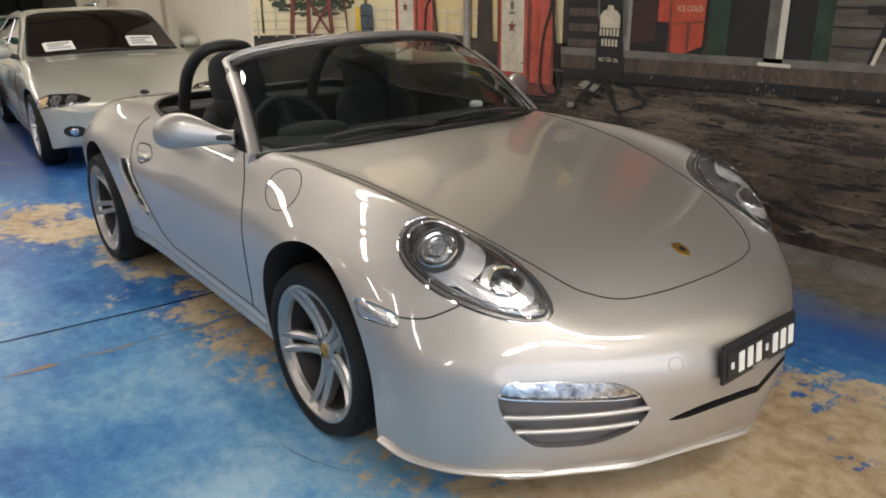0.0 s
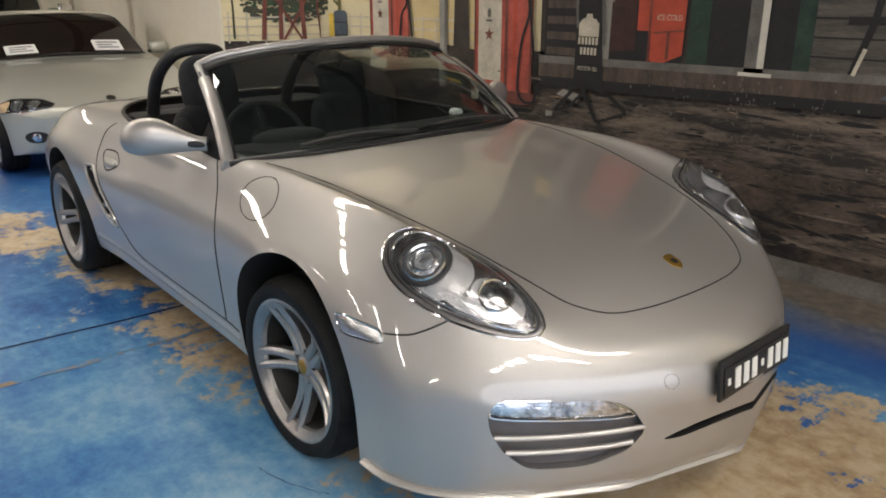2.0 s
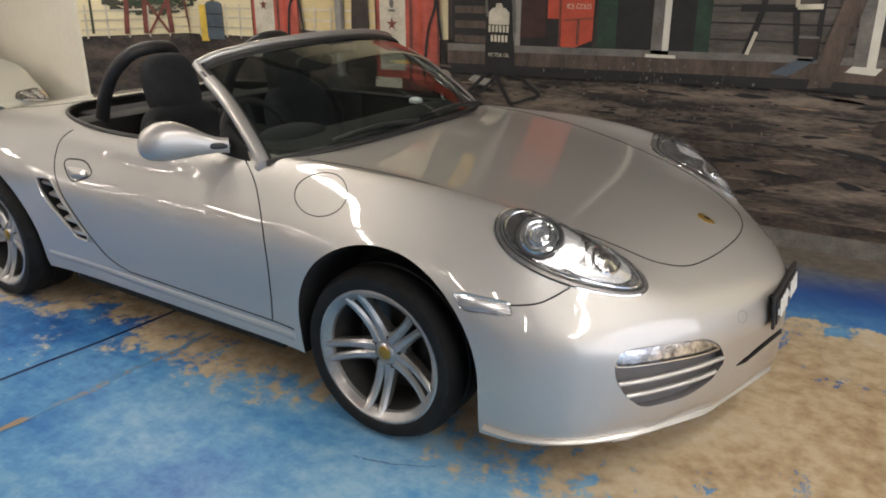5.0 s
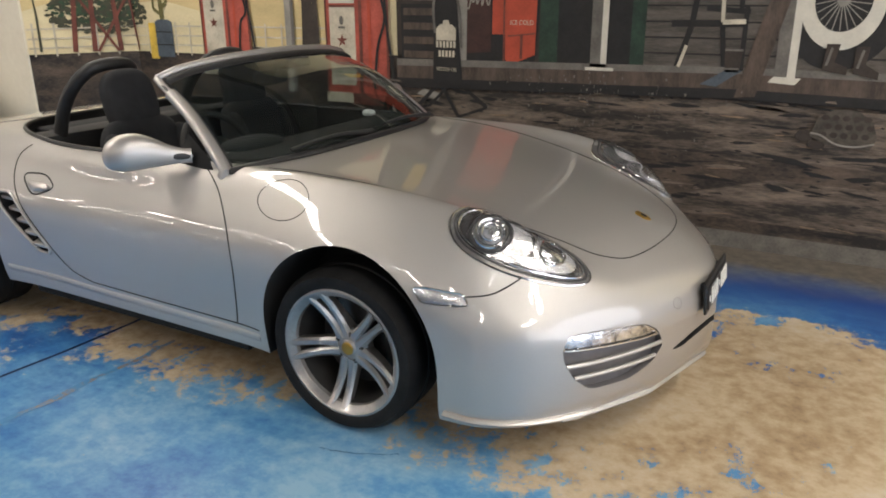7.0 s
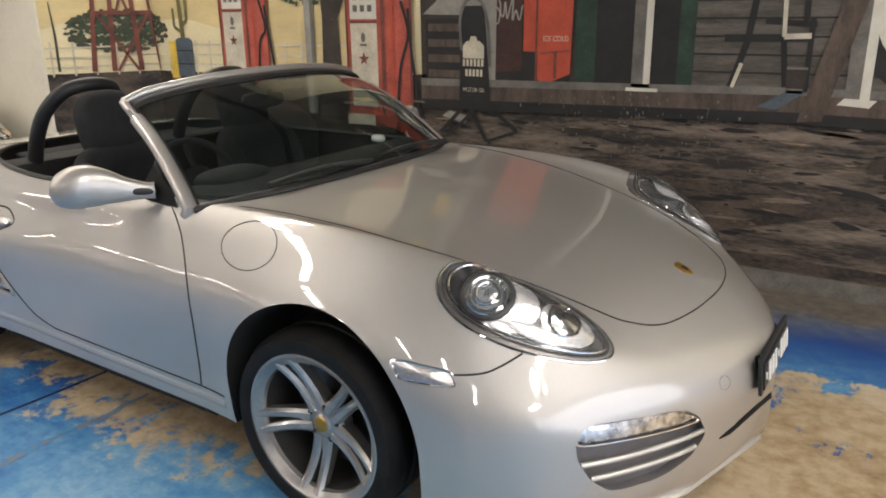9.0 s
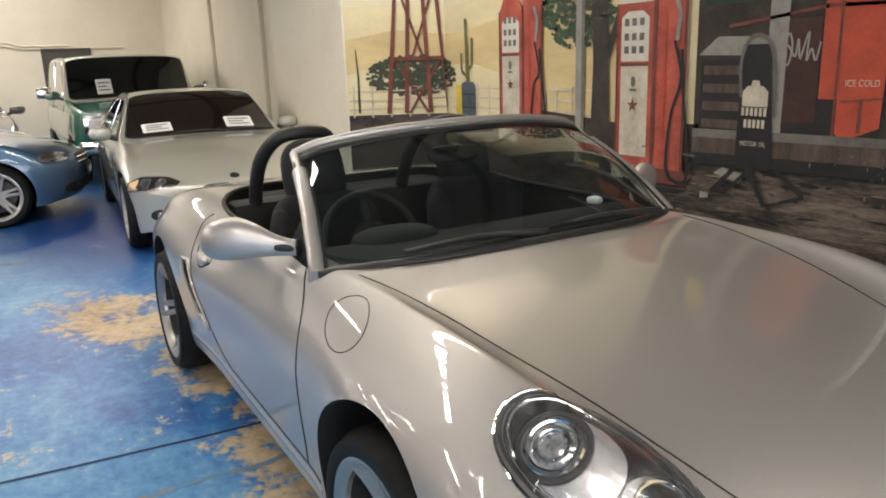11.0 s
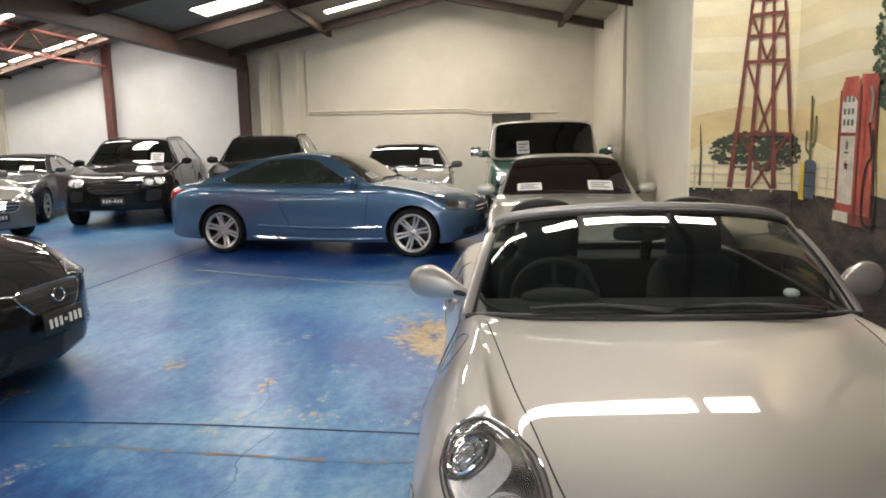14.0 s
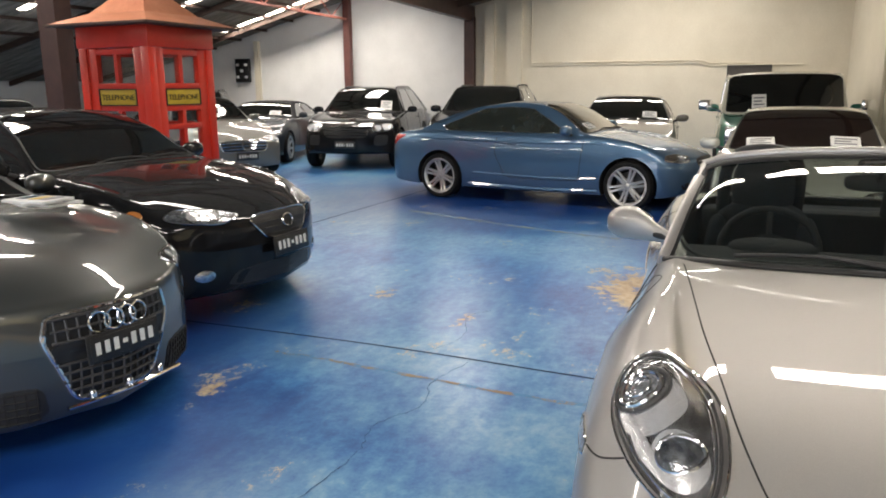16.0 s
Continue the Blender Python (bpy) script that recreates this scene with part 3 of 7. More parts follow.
def wall(name, pts, z0, z1, thick, material, label):
    """A wall along plan points, thick to its left."""
    b = bmesh.new()
    for (x0, y0), (x1, y1) in zip(pts, pts[1:]):
        d = Vector((x1 - x0, y1 - y0)).normalized()
        nx, ny = -d.y * thick, d.x * thick
        lo = [b.verts.new((x, y, z0)) for x, y in ((x0, y0), (x1, y1), (x1 + nx, y1 + ny), (x0 + nx, y0 + ny))]
        hi = [b.verts.new((v.co.x, v.co.y, z1)) for v in lo]
        b.faces.new(lo[::-1]), b.faces.new(hi)
        for i in range(4):
            b.faces.new((lo[i], lo[(i + 1) % 4], hi[(i + 1) % 4], hi[i]))
    return setting(name, b, material, label, "wall")


wall("wall_mural", [(XF, MY), FOLD], 0, 6.0, -0.25, WALL_C, "rendered wall carrying a painted mural")
b = bmesh.new()
prism(b, [FOLD, PIER, (-6.9, 1.40), (-6.9, 2.4), (-4.3, 2.4)], 3.0, Matrix.Translation((0, 0, 3.0)))
setting("wall_pier", b, WALL_C, "broad cream painted pier beside the mural", "wall")
wall("wall_north", [(-6.9, 2.05), (XB, 2.05)], 0, 6.0, -0.25, WALL_C, "cream painted side wall")
b = bmesh.new()
box(b, (-12.0, 2.03, 3.0), (0.7, 0.08, 6.0), .02)
box(b, (-9.3, 2.03, 3.0), (0.5, 0.08, 6.0), .02)
setting("pilaster", b, WALL_C, "shallow cream wall pilasters", "wall")
wall("wall_back", [(XB, 2.3), (XB, -6.15)], 0, 6.0, -0.25, WALL_C, "cream painted back wall with surface conduits")
wall("wall_back_bay", [(XB, -6.15), (XB, YL)], 0, 6.0, -0.25, WALL_W, "white painted back wall of the side bay")
wall("wall_south", [(XB, YL), (XF, YL)], 0, 6.0, -0.25, WALL_W, "white painted side wall")
wall("wall_front", [(XF, YL), (XF, -8.5)], 0, 6.0, -0.25, WALL_W, "white painted front wall")
wall("wall_front_side", [(XF, 1.2), (XF, MY)], 0, 6.0, -0.25, WALL_W, "white painted front wall")
wall("wall_front_head", [(XF, -8.5), (XF, 1.2)], 3.5, 6.0, -0.25, WALL_W, "white painted wall over the open front door")
b = bmesh.new()
v = [b.verts.new(p) for p in ((XF + 0.6, -9.5, -0.1), (XF + 0.6, 2.2, -0.1), (XF + 0.6, 2.2, 4.2), (XF + 0.6, -9.5, 4.2))]
b.faces.new(v)
setting("backdrop", b, DAY_GLOW, "bright daylight outside the open front door", "backdrop")
b = bmesh.new()
box(b, (XB + 0.06, -5.65, 1.75), (0.12, 0.22, 3.5))
box(b, (XB + 0.06, -5.05, 1.75), (0.12, 0.36, 3.5))
box(b, (XB + 0.05, -12.1, 1.4), (0.10, 0.14, 2.8))
setting("wall_piers", b, WALL_C, "shallow piers on the back wall", "wall")

# roof: two pitched bays that meet in a valley beam
SLOPES = [(YL - 0.2, 1.75), (-12.97, 2.78), (-8.3, 4.05), (-6.15, 3.45), (-1.40, 4.57), (2.3, 3.82)]


def roof_z(y):
    for (ya, za), (yb, zb) in zip(SLOPES, SLOPES[1:]):
        if ya <= y <= yb:
            return za + (zb - za) * (y - ya) / (yb - ya)
    return SLOPES[-1][1]


SKY_PANES = []
# skylight strips: (x from, x to, y from, y to)
for x0 in (-14.4, -11.4, -8.4, -5.4, -2.4, 0.6, 3.6):
    SKY_PANES.append((x0, x0 + 0.23, -12.3, -8.75))
for y0, y1 in ((-8.1, -6.5), (-5.4, -3.75), (-3.45, -2.65), (-2.5, -1.45), (-1.0, -0.25), (-0.1, 1.95)):
    SKY_PANES.append((-3.68, -3.38, y0, y1))
SKY_PANES.append((-13.9, -12.4, -8.2, -7.7))
SKY_PANES.append((-10.8, -10.0, -5.3, -4.3))
# unseen panes, added to brighten the back wall
for y0 in (-3.7, -1.7):
    SKY_PANES.append((-13.4, -13.0, y0, y0 + 1.8))
for y0 in (-5.0, -4.3, -3.6, -2.6, -1.9, -1.2):
    SKY_PANES.append((5.2, 5.75, y0, y0 + 0.55))
# two more unseen panes, added to brighten the floor and mural at the front
SKY_PANES.append((3.1, 3.5, -0.7, 0.7))
SKY_PANES.append((3.1, 3.5, -3.3, -2.1))
b = bmesh.new()
ys = sorted({y for y, z in SLOPES} | {p[2] for p in SKY_PANES} | {p[3] for p in SKY_PANES})
xs = sorted({XB - 0.2, XF + 0.2} | {p[0] for p in SKY_PANES} | {p[1] for p in SKY_PANES})
for ya, yb in zip(ys, ys[1:]):
    for xa, xb in zip(xs, xs[1:]):
        cx, cy = (xa + xb) / 2, (ya + yb) / 2
        if any(p[0] < cx < p[1] and p[2] < cy < p[3] for p in SKY_PANES):
            continue
        v = [b.verts.new((x, y, roof_z(y) + dz)) for dz in (0, 0.05) for x, y in ((xa, ya), (xb, ya), (xb, yb), (xa, yb))]
        b.faces.new(v[:4][::-1]), b.faces.new(v[4:])
        b.faces.ensure_lookup_table()
        for i in range(4):
            b.faces.new((v[i], v[(i + 1) % 4], v[4 + (i + 1) % 4], v[4 + i]))
        b.faces.ensure_lookup_table()
        if cy > -6.1:
            for f in b.faces[-6:]:
                f.material_index = 1
setting("ceiling", b, [ROOF, ROOF_C], "sheet roof on rafters, brown over the side bay and cream over the main bay", "ceiling")
for x0, x1, y0, y1 in SKY_PANES:
    b = bmesh.new()
    v = [b.verts.new((x, y, roof_z(y) + 0.025)) for x, y in ((x0, y0), (x1, y0), (x1, y1), (x0, y1))]
    b.faces.new(v)
    setting("skylight", b, SKY_GLOW, "translucent roof sheet lit by the sky, some of the sheets only added for light", "skylight")

# beams, rafters and posts
b = bmesh.new()
box(b, ((XB + XF) / 2, -6.12, 3.28), (XF - XB, 0.16, 0.34), 0.01)
tagged(part("valley_beam", b, BROWN_ST, smooth=False), "dark brown valley beam under the roof", "beam", kind="structure")
for x in (-14.2, -11.2, -8.2, -5.2, 2.8, 6.8):
    b = bmesh.new()
    for (ya, za), (yb, zb) in zip(SLOPES[3:], SLOPES[4:]):
        m = basis((x, (ya + yb) / 2, (za + zb) / 2 - 0.09), (0, yb - ya, zb - za), (1, 0, 0))
        box(b, (0, 0, 0), (math.hypot(yb - ya, zb - za), 0.16, 0.07), 0.006, m)
    tagged(part("rafter", b, TIMBER, smooth=False), "dark timber rafter", "beam", kind="structure")
for x in (-14.5, -12.0, -9.5, -7.0, -4.5, -2.0, 0.5):
    b = bmesh.new()
    for (ya, za), (yb, zb) in zip(SLOPES[0:3], SLOPES[1:4]):
        m = basis((x, (ya + yb) / 2, (za + zb) / 2 - 0.07), (0, yb - ya, zb - za), (1, 0, 0))
        box(b, (0, 0, 0), (math.hypot(yb - ya, zb - za), 0.12, 0.05), 0.004, m)
    tagged(part("rafter", b, TIMBER, smooth=False), "dark timber rafter", "beam", kind="structure")
for y in (-13.4, -12.6, -11.8, -11.0, -10.2, -9.4, -8.6, -7.6, -6.8):
    b = bmesh.new()
    box(b, ((XB + XF) / 2, y, roof_z(y) - 0.03), (XF - XB, 0.05, 0.06))
    tagged(part("purlin", b, TIMBER, smooth=False), "dark roof purlin", "beam", kind="structure")


for y, z in ((-4.02, 3.87), (1.24, 3.955)):
    b = bmesh.new()
    box(b, ((XB + XF) / 2 + 0.1, y, z), (XF - XB - 0.3, 0.11, 0.15), 0.008)
    tagged(part("roof_beam", b, TIMBER, smooth=False), "dark timber beam running the length of the hall", "beam", kind="structure")


def truss(y, x0, x1, zl, zu, material):
    t = thing("roof_truss", "red oxide steel lattice truss under the roof", "truss", kind="structure")
    for z in (zl, zu):
        b = bmesh.new()
        box(b, ((x0 + x1) / 2, y, z), (x1 - x0, 0.07, 0.05), 0.005)
        part("chord", b, material, t, smooth=False)
    n = 26
    pts = [(x0 + (x1 - x0) * k / n, y, zl if k % 2 else zu) for k in range(n + 1)]
    for a, c in zip(pts, pts[1:]):
        part("web", tube(bmesh.new(), [a, c], 0.012, 6), material, t)
    return t


truss(-9.35, XB + 0.25, 4.0, 3.26, 3.74, RED_ST)


def post(x, y, z, sx, sy, material, label, solid=0.12):
    t = thing("roof_post", label, "post", kind="structure")
    b = bmesh.new()
    box(b, (x, y, z / 2), (sx * 0.98, sy * solid, z))
    part("web", b, material, t, smooth=False)
    for d in (-1, 1):
        b = bmesh.new()
        box(b, (x, y + d * sy * 0.46, z / 2), (sx, sy * 0.09, z), 0.004)
        part("flange", b, material, t, smooth=False)
    b = bmesh.new()
    box(b, (x, y, 0.012), (sx + 0.1, sy + 0.1, 0.024), 0.003)
    part("base_plate", b, material, t, smooth=False)
    return t


post(XB + 0.16, -6.12, 3.2, 0.18, 0.24, BROWN_ST, "dark brown steel roof post at the back wall", 0.92)
post(XB + 0.16, -9.35, 3.8, 0.18, 0.17, RED_BROWN, "red brown steel post under the truss", 0.92)
post(-5.0, -8.17, roof_z(-8.17), 0.26, 0.27, BROWN_ST, solid=0.9, label="heavy dark brown steel post behind the booth")


def tube_light(x, y, z, rz):
    t = thing("tube_light", "unseen tube light added under the roof for light", "lamp", pose(x, y, z, 0, 0, rz))
    b = bmesh.new()
    box(b, (0, 0, 0.03), (1.25, 0.10, 0.05), 0.008)
    part("batten", b, WHITE_P, t)
    part("tube", tube(bmesh.new(), [(-0.6, 0, -0.012), (0.6, 0, -0.012)], 0.016, 10), TUBE_GLOW, t)
    for dx in (-0.15, 0.15):
        b = bmesh.new()
        box(b, (dx, 0, 0.06 + (roof_z(y) - z - 0.06) / 2), (0.02, 0.02, max(0.02, roof_z(y) - z - 0.06)))
        part("hanger", b, STEEL, t, smooth=False)


# tubes out of view, added as extra light for the hall
for x, y in ((-7.4, -7.6), (-2.2, -7.6), (3.0, -7.6), (3.2, -0.9), (3.2, -3.4)):
    tube_light(x, y, 3.3, 0 if y < -6 else 90)

# dark panel for the dark doorway in the back wall; frame and knob are added
b = bmesh.new()
box(b, (XB + 0.02, 0.14, 0.98), (0.04, 0.80, 1.96), 0.004)
d1 = setting("doorway_1", b, DOORWAY_DARK, "dark panel standing in for a dark doorway in the cream back wall", "door")
for y, w_y, z, h_z in ((-0.285, 0.05, 1.0, 2.0), (0.565, 0.05, 1.0, 2.0), (0.14, 0.80, 1.98, 0.04)):
    b = bmesh.new()
    box(b, (XB + 0.03, y, z), (0.06, w_y, h_z), 0.003)
    part("door_frame", b, DOORWAY_DARK, d1, smooth=False)
b = bmesh.new()
blob_form(b, (XB + 0.07, 0.46, 0.98), (0.03, 0.03, 0.03), 1, 1)
part("door_knob", b, STEEL, d1)

# conduits and fuse board on the walls
c = thing("conduit", "cream painted surface conduit run on the back wall", "conduit", kind="structure")
for pts in ([(-4.65, 3.55), (-4.65, 2.06), (-0.9, 2.06), (-0.7, 2.0), (1.2, 2.0)], [(-4.6, 2.12), (-0.85, 2.12), (-0.66, 2.05), (0.2, 2.05)], [(-5.4, 3.55), (-4.65, 3.55)]):
    part("pipe", tube(bmesh.new(), [(XB + 0.02, y, z) for y, z in pts], 0.017, 8), WALL_C, c)
c = thing("fuse_board", "black wall board with rows of switches", "fuse board")
b = bmesh.new()
box(b, (XB + 0.06, -12.55, 2.05), (0.12, 0.42, 0.62), 0.01)
part("case", b, BLACK, c)
for k in range(3):
    for j in range(3):
        b = bmesh.new()
        box(b, (XB + 0.13, -12.68 + 0.13 * j, 1.88 + 0.16 * k), (0.03, 0.08, 0.07), 0.004)
        part("switch", b, PLASTIC if (k + j) % 2 else LAMP_WHITE, c)

# ---- the silver roadster ----
def pairs(*v):
    return list(zip(v[0::2], v[1::2]))


roadster = thing("roadster", "silver two-seat roadster parked with its roof down beside the mural", "car")
CAR_M = pose(0, 0.05, 0, 0, 0, -0.83) @ Matrix.Diagonal((1, 1.055, 1, 1))   # set once the parts stand
N, T = 1.20, -3.28
TOPZ = pairs(N, .45, 1.185, .535, 1.14, .60, 1.05, .655, .95, .705, .80, .765, .6, .815, .3, .868, 0, .91, -.3, .938, -.5, .95, -1.0, .95, -1.9, .955, -2.3, .95, -2.8, .90, -3.15, .80, T, .62)
EDGEZ = pairs(N, .45, 1.185, .53, 1.14, .591, 1.05, .643, .95, .693, .80, .755, .6, .809, .3, .862, 0, .902, -.3, .925, -.5, .928, -1.0, .935, -1.9, .955, -2.3, .95, -2.8, .895, -3.15, .79, T, .62)
CRESTZ = pairs(N, .45, 1.185, .525, 1.14, .585, 1.05, .66, .95, .735, .80, .82, .6, .875, .3, .912, 0, .925, -.3, .925, -.6, .918, -1.0, .905, -1.5, .90, -1.9, .92, -2.3, .93, -2.7, .895, -3.1, .80, T, .62)
SHOULY = pairs(N, .52, 1.19, .62, 1.15, .70, 1.05, .75, .6, .79, 0, .80, -.5, .795, -1.3, .80, -2.2, .835, -2.9, .80, T, .72)
SHOULZ = pairs(N, .45, 1.185, .50, 1.14, .55, 1.05, .60, .95, .655, .80, .735, .6, .79, .3, .825, 0, .835, -.5, .825, -1.2, .81, -1.8, .825, -2.3, .84, -2.8, .80, T, .60)
WIDEY = pairs(N, .56, 1.19, .69, 1.15, .775, 1.05, .835, .9, .862, .3, .885, 0, .89, -.5, .862, -1.2, .858, -1.8, .89, -2.3, .90, -2.9, .87, T, .80)
WIDEZ = pairs(N, .45, 1.17, .47, 1.05, .50, .8, .56, .5, .62, 0, .66, -.6, .64, -1.3, .64, -2.3, .68, T, .58)
LOWY = pairs(N, .56, 1.19, .69, 1.15, .775, 1.05, .84, .9, .868, .4, .875, 0, .875, -.5, .842, -1.5, .842, -2.3, .88, T, .80)
LOWZ = pairs(N, .45, 1.197, .35, 1.19, .285, 1.13, .245, .9, .245, .5, .275, 0, .30, -.6, .335, -1.6, .335, -2.3, .34, T, .5)
SILLY = pairs(N, .38, 1.19, .56, 1.15, .69, 1.05, .80, .85, .855, .4, .87, 0, .85, -.5, .835, -1.6, .835, -2.3, .86, T, .78)
SILLZ = pairs(N, .45, 1.1985, .32, 1.194, .25, 1.165, .195, 1.09, .175, .9, .172, .4, .182, 0, .20, -.5, .235, -1.8, .24, -2.5, .22, -3.0, .27, T, .4)
ZERO = pairs(N, 0.0, T, 0.0)
EDGEY = pairs(N, .26, 1.15, .36, 1.0, .42, .8, .48, .5, .525, .1, .555, -.5, .57, -1.0, .57, -2.0, .55, T, .4)
CRESTY = pairs(N, .42, 1.17, .53, 1.1, .59, 1.0, .63, .6, .665, 0, .70, -.5, .715, -1.2, .755, -2.2, .75, T, .6)
HULL = [(ZERO, TOPZ), (EDGEY, EDGEZ), (CRESTY, CRESTZ), (SHOULY, SHOULZ), (WIDEY, WIDEZ), (LOWY, LOWZ), (SILLY, SILLZ)]
hull_bm = shell(N, T, HULL, 170, 8, bow=(0.60, 0.42), power=1.7, reach=(1.4, 1.0))
skin = BVHTree.FromBMesh(hull_bm)
body = part("body", hull_bm, SILVER, roadster, angle=50)
R_W = 0.322
cuts = []
for x, z, r, front, rear in ((0.07, 0.352, 0.392, 0.466, -0.322), (-2.375, 0.345, 0.376, -2.0, -2.75)):
    arch = [(front, 0.0)] + [(x + r * math.cos(q), z + r * math.sin(q)) for q in (math.pi * k / 40 for k in range(41))] + [(rear, 0.0)]
    arch = [(min(max(px, rear), front), pz) for px, pz in arch]
    for d in (-1, 1):
        b = bmesh.new()
        prism(b, arch, 0.24, basis((0, d * 0.80, 0), (1, 0, 0), (0, -1, 0)))
        cuts.append(cutter(b, WELL))
# the cockpit, from the dashboard back to behind the hoops
b = bmesh.new()
OPEN = fine([(-0.55, -0.60), (-0.9, -0.69), (-1.4, -0.715), (-1.85, -0.69), (-2.12, -0.55), (-2.2, -0.3), (-2.2, 0.3), (-2.12, 0.55), (-1.85, 0.69), (-1.4, 0.715), (-0.9, 0.69), (-0.55, 0.60), (-0.46, 0.3), (-0.44, 0.0), (-0.46, -0.3)], 5, True)
prism(b, OPEN, 0.45, Matrix.Translation((0, 0, 0.75)))
cuts.append(cutter(b, CABIN))
# fog-lamp openings, lower slot, side vents
FOG = rounded([(-.232, .045), (-.212, .085), (-.17, .094), (.105, .086), (.172, .048), (.216, -.02), (.172, -.083), (.055, -.126), (-.11, -.132), (-.182, -.075), (-.224, -.005)], 4, 0.3)
fog_m = {-1: basis((.985, -.545, .415), (.233, .372, -.02), (.80, -.55, .12))}
fog_m[1] = Matrix.Diagonal((1, -1, 1, 1)) @ fog_m[-1]
for d in (-1, 1):
    b = bmesh.new()
    prism(b, [(x * .97, y * .95) for x, y in FOG], 0.045, fog_m[d])
    cuts.append(cutter(b, GRILLE_GREY))
b = bmesh.new()
prism(b, rounded([(-.325, -.012), (-.25, .018), (0, .026), (.25, .018), (.325, -.012), (.2, -.010), (0, .0), (-.2, -.010)], 4, 0.3), 0.10, basis((1.12, 0, .352), (0, 1, 0), (1, 0, 0)))
cuts.append(cutter(b, PLASTIC))
VENT = rounded([(-1.905, .712), (-1.785, .718), (-1.60, .472), (-1.612, .438), (-1.685, .445), (-1.872, .645)], 4, 0.22)
for d in (-1, 1):
    b = bmesh.new()
    prism(b, VENT, 0.09, basis((0, d * 0.86, 0), (1, 0, 0), (0, -1, 0)))
    cuts.append(cutter(b, PLASTIC))
carve(body, cuts)
body_bm = bmesh.new()
body_bm.from_mesh(body.data)
for f in body_bm.faces:
    f.smooth = True
for e in body_bm.edges:
    e.smooth = not (len(e.link_faces) == 2 and (e.calc_face_angle(0) > radians(45) or e.link_faces[0].material_index != e.link_faces[1].material_index))
body_bm.to_mesh(body.data)
body_bm.free()

TOP = basis((0, 0, 1.2), (1, 0, 0), (0, 0, 1))
SIDE = {d: basis((0, d * 1.1, 0), (1, 0, 0), (0, d, 0)) for d in (-1, 1)}   # for d = +1 its y points down


def side_pts(d, pts):
    return [(x, -d * z) for x, z in pts]


def bead(name, m, pts, r=0.0028, closed=False, material=None, n=8, lift=0.0, parent=None, flat=1.0):
    return part(name, along(skin, m, fine(pts, n, closed), r, closed, 6, lift, flat=flat), material or GAP, parent or roadster)


# bonnet, doors, bumper joints, fuel flap
HOOD = [(-.42, -.662), (-.04, -.615), (.2, -.58), (.42, -.535), (.64, -.488), (.80, -.436), (.87, -.392), (.925, -.33), (.962, -.24), (.988, -.13), (1.0, 0)]
bead("bonnet_gap", TOP, HOOD + [(x, -y) for x, y in HOOD[-2::-1]], 0.0024)
for d in (-1, 1):
    bead("door_gap", SIDE[d], side_pts(d, [(-.69, .918), (-.62, .885), (-.555, .825), (-.485, .72), (-.455, .60), (-.462, .45), (-.48, .325)]))
    bead("door_gap", SIDE[d], side_pts(d, [(-1.78, .915), (-1.815, .86), (-1.81, .80), (-1.76, .72), (-1.66, .575), (-1.58, .46), (-1.49, .375), (-1.36, .338)]))
    bead("sill_gap", SIDE[d], side_pts(d, [(-1.36, .338), (-1.0, .332), (-.48, .325), (-.36, .32)]))
    bead("bumper_gap", SIDE[d], side_pts(d, [(.55, .640), (.615, .647), (.65, .662), (.69, .69)]))
flap = bead("fuel_flap_gap", SIDE[-1], [(-.248 + .120 * math.cos(a), .851 + .065 * math.sin(a)) for a in (2 * math.pi * k / 16 for k in range(16))], 0.0018, True)
bead("boot_gap", TOP, [(-2.95, -.55), (-2.5, -.60), (-2.3, -.5), (-2.28, 0), (-2.3, .5), (-2.5, .60), (-2.95, .55)])
bead("cockpit_trim", TOP, [(x, y) for x, y in OPEN], 0.010, True, PLASTIC, 2, 0.004)

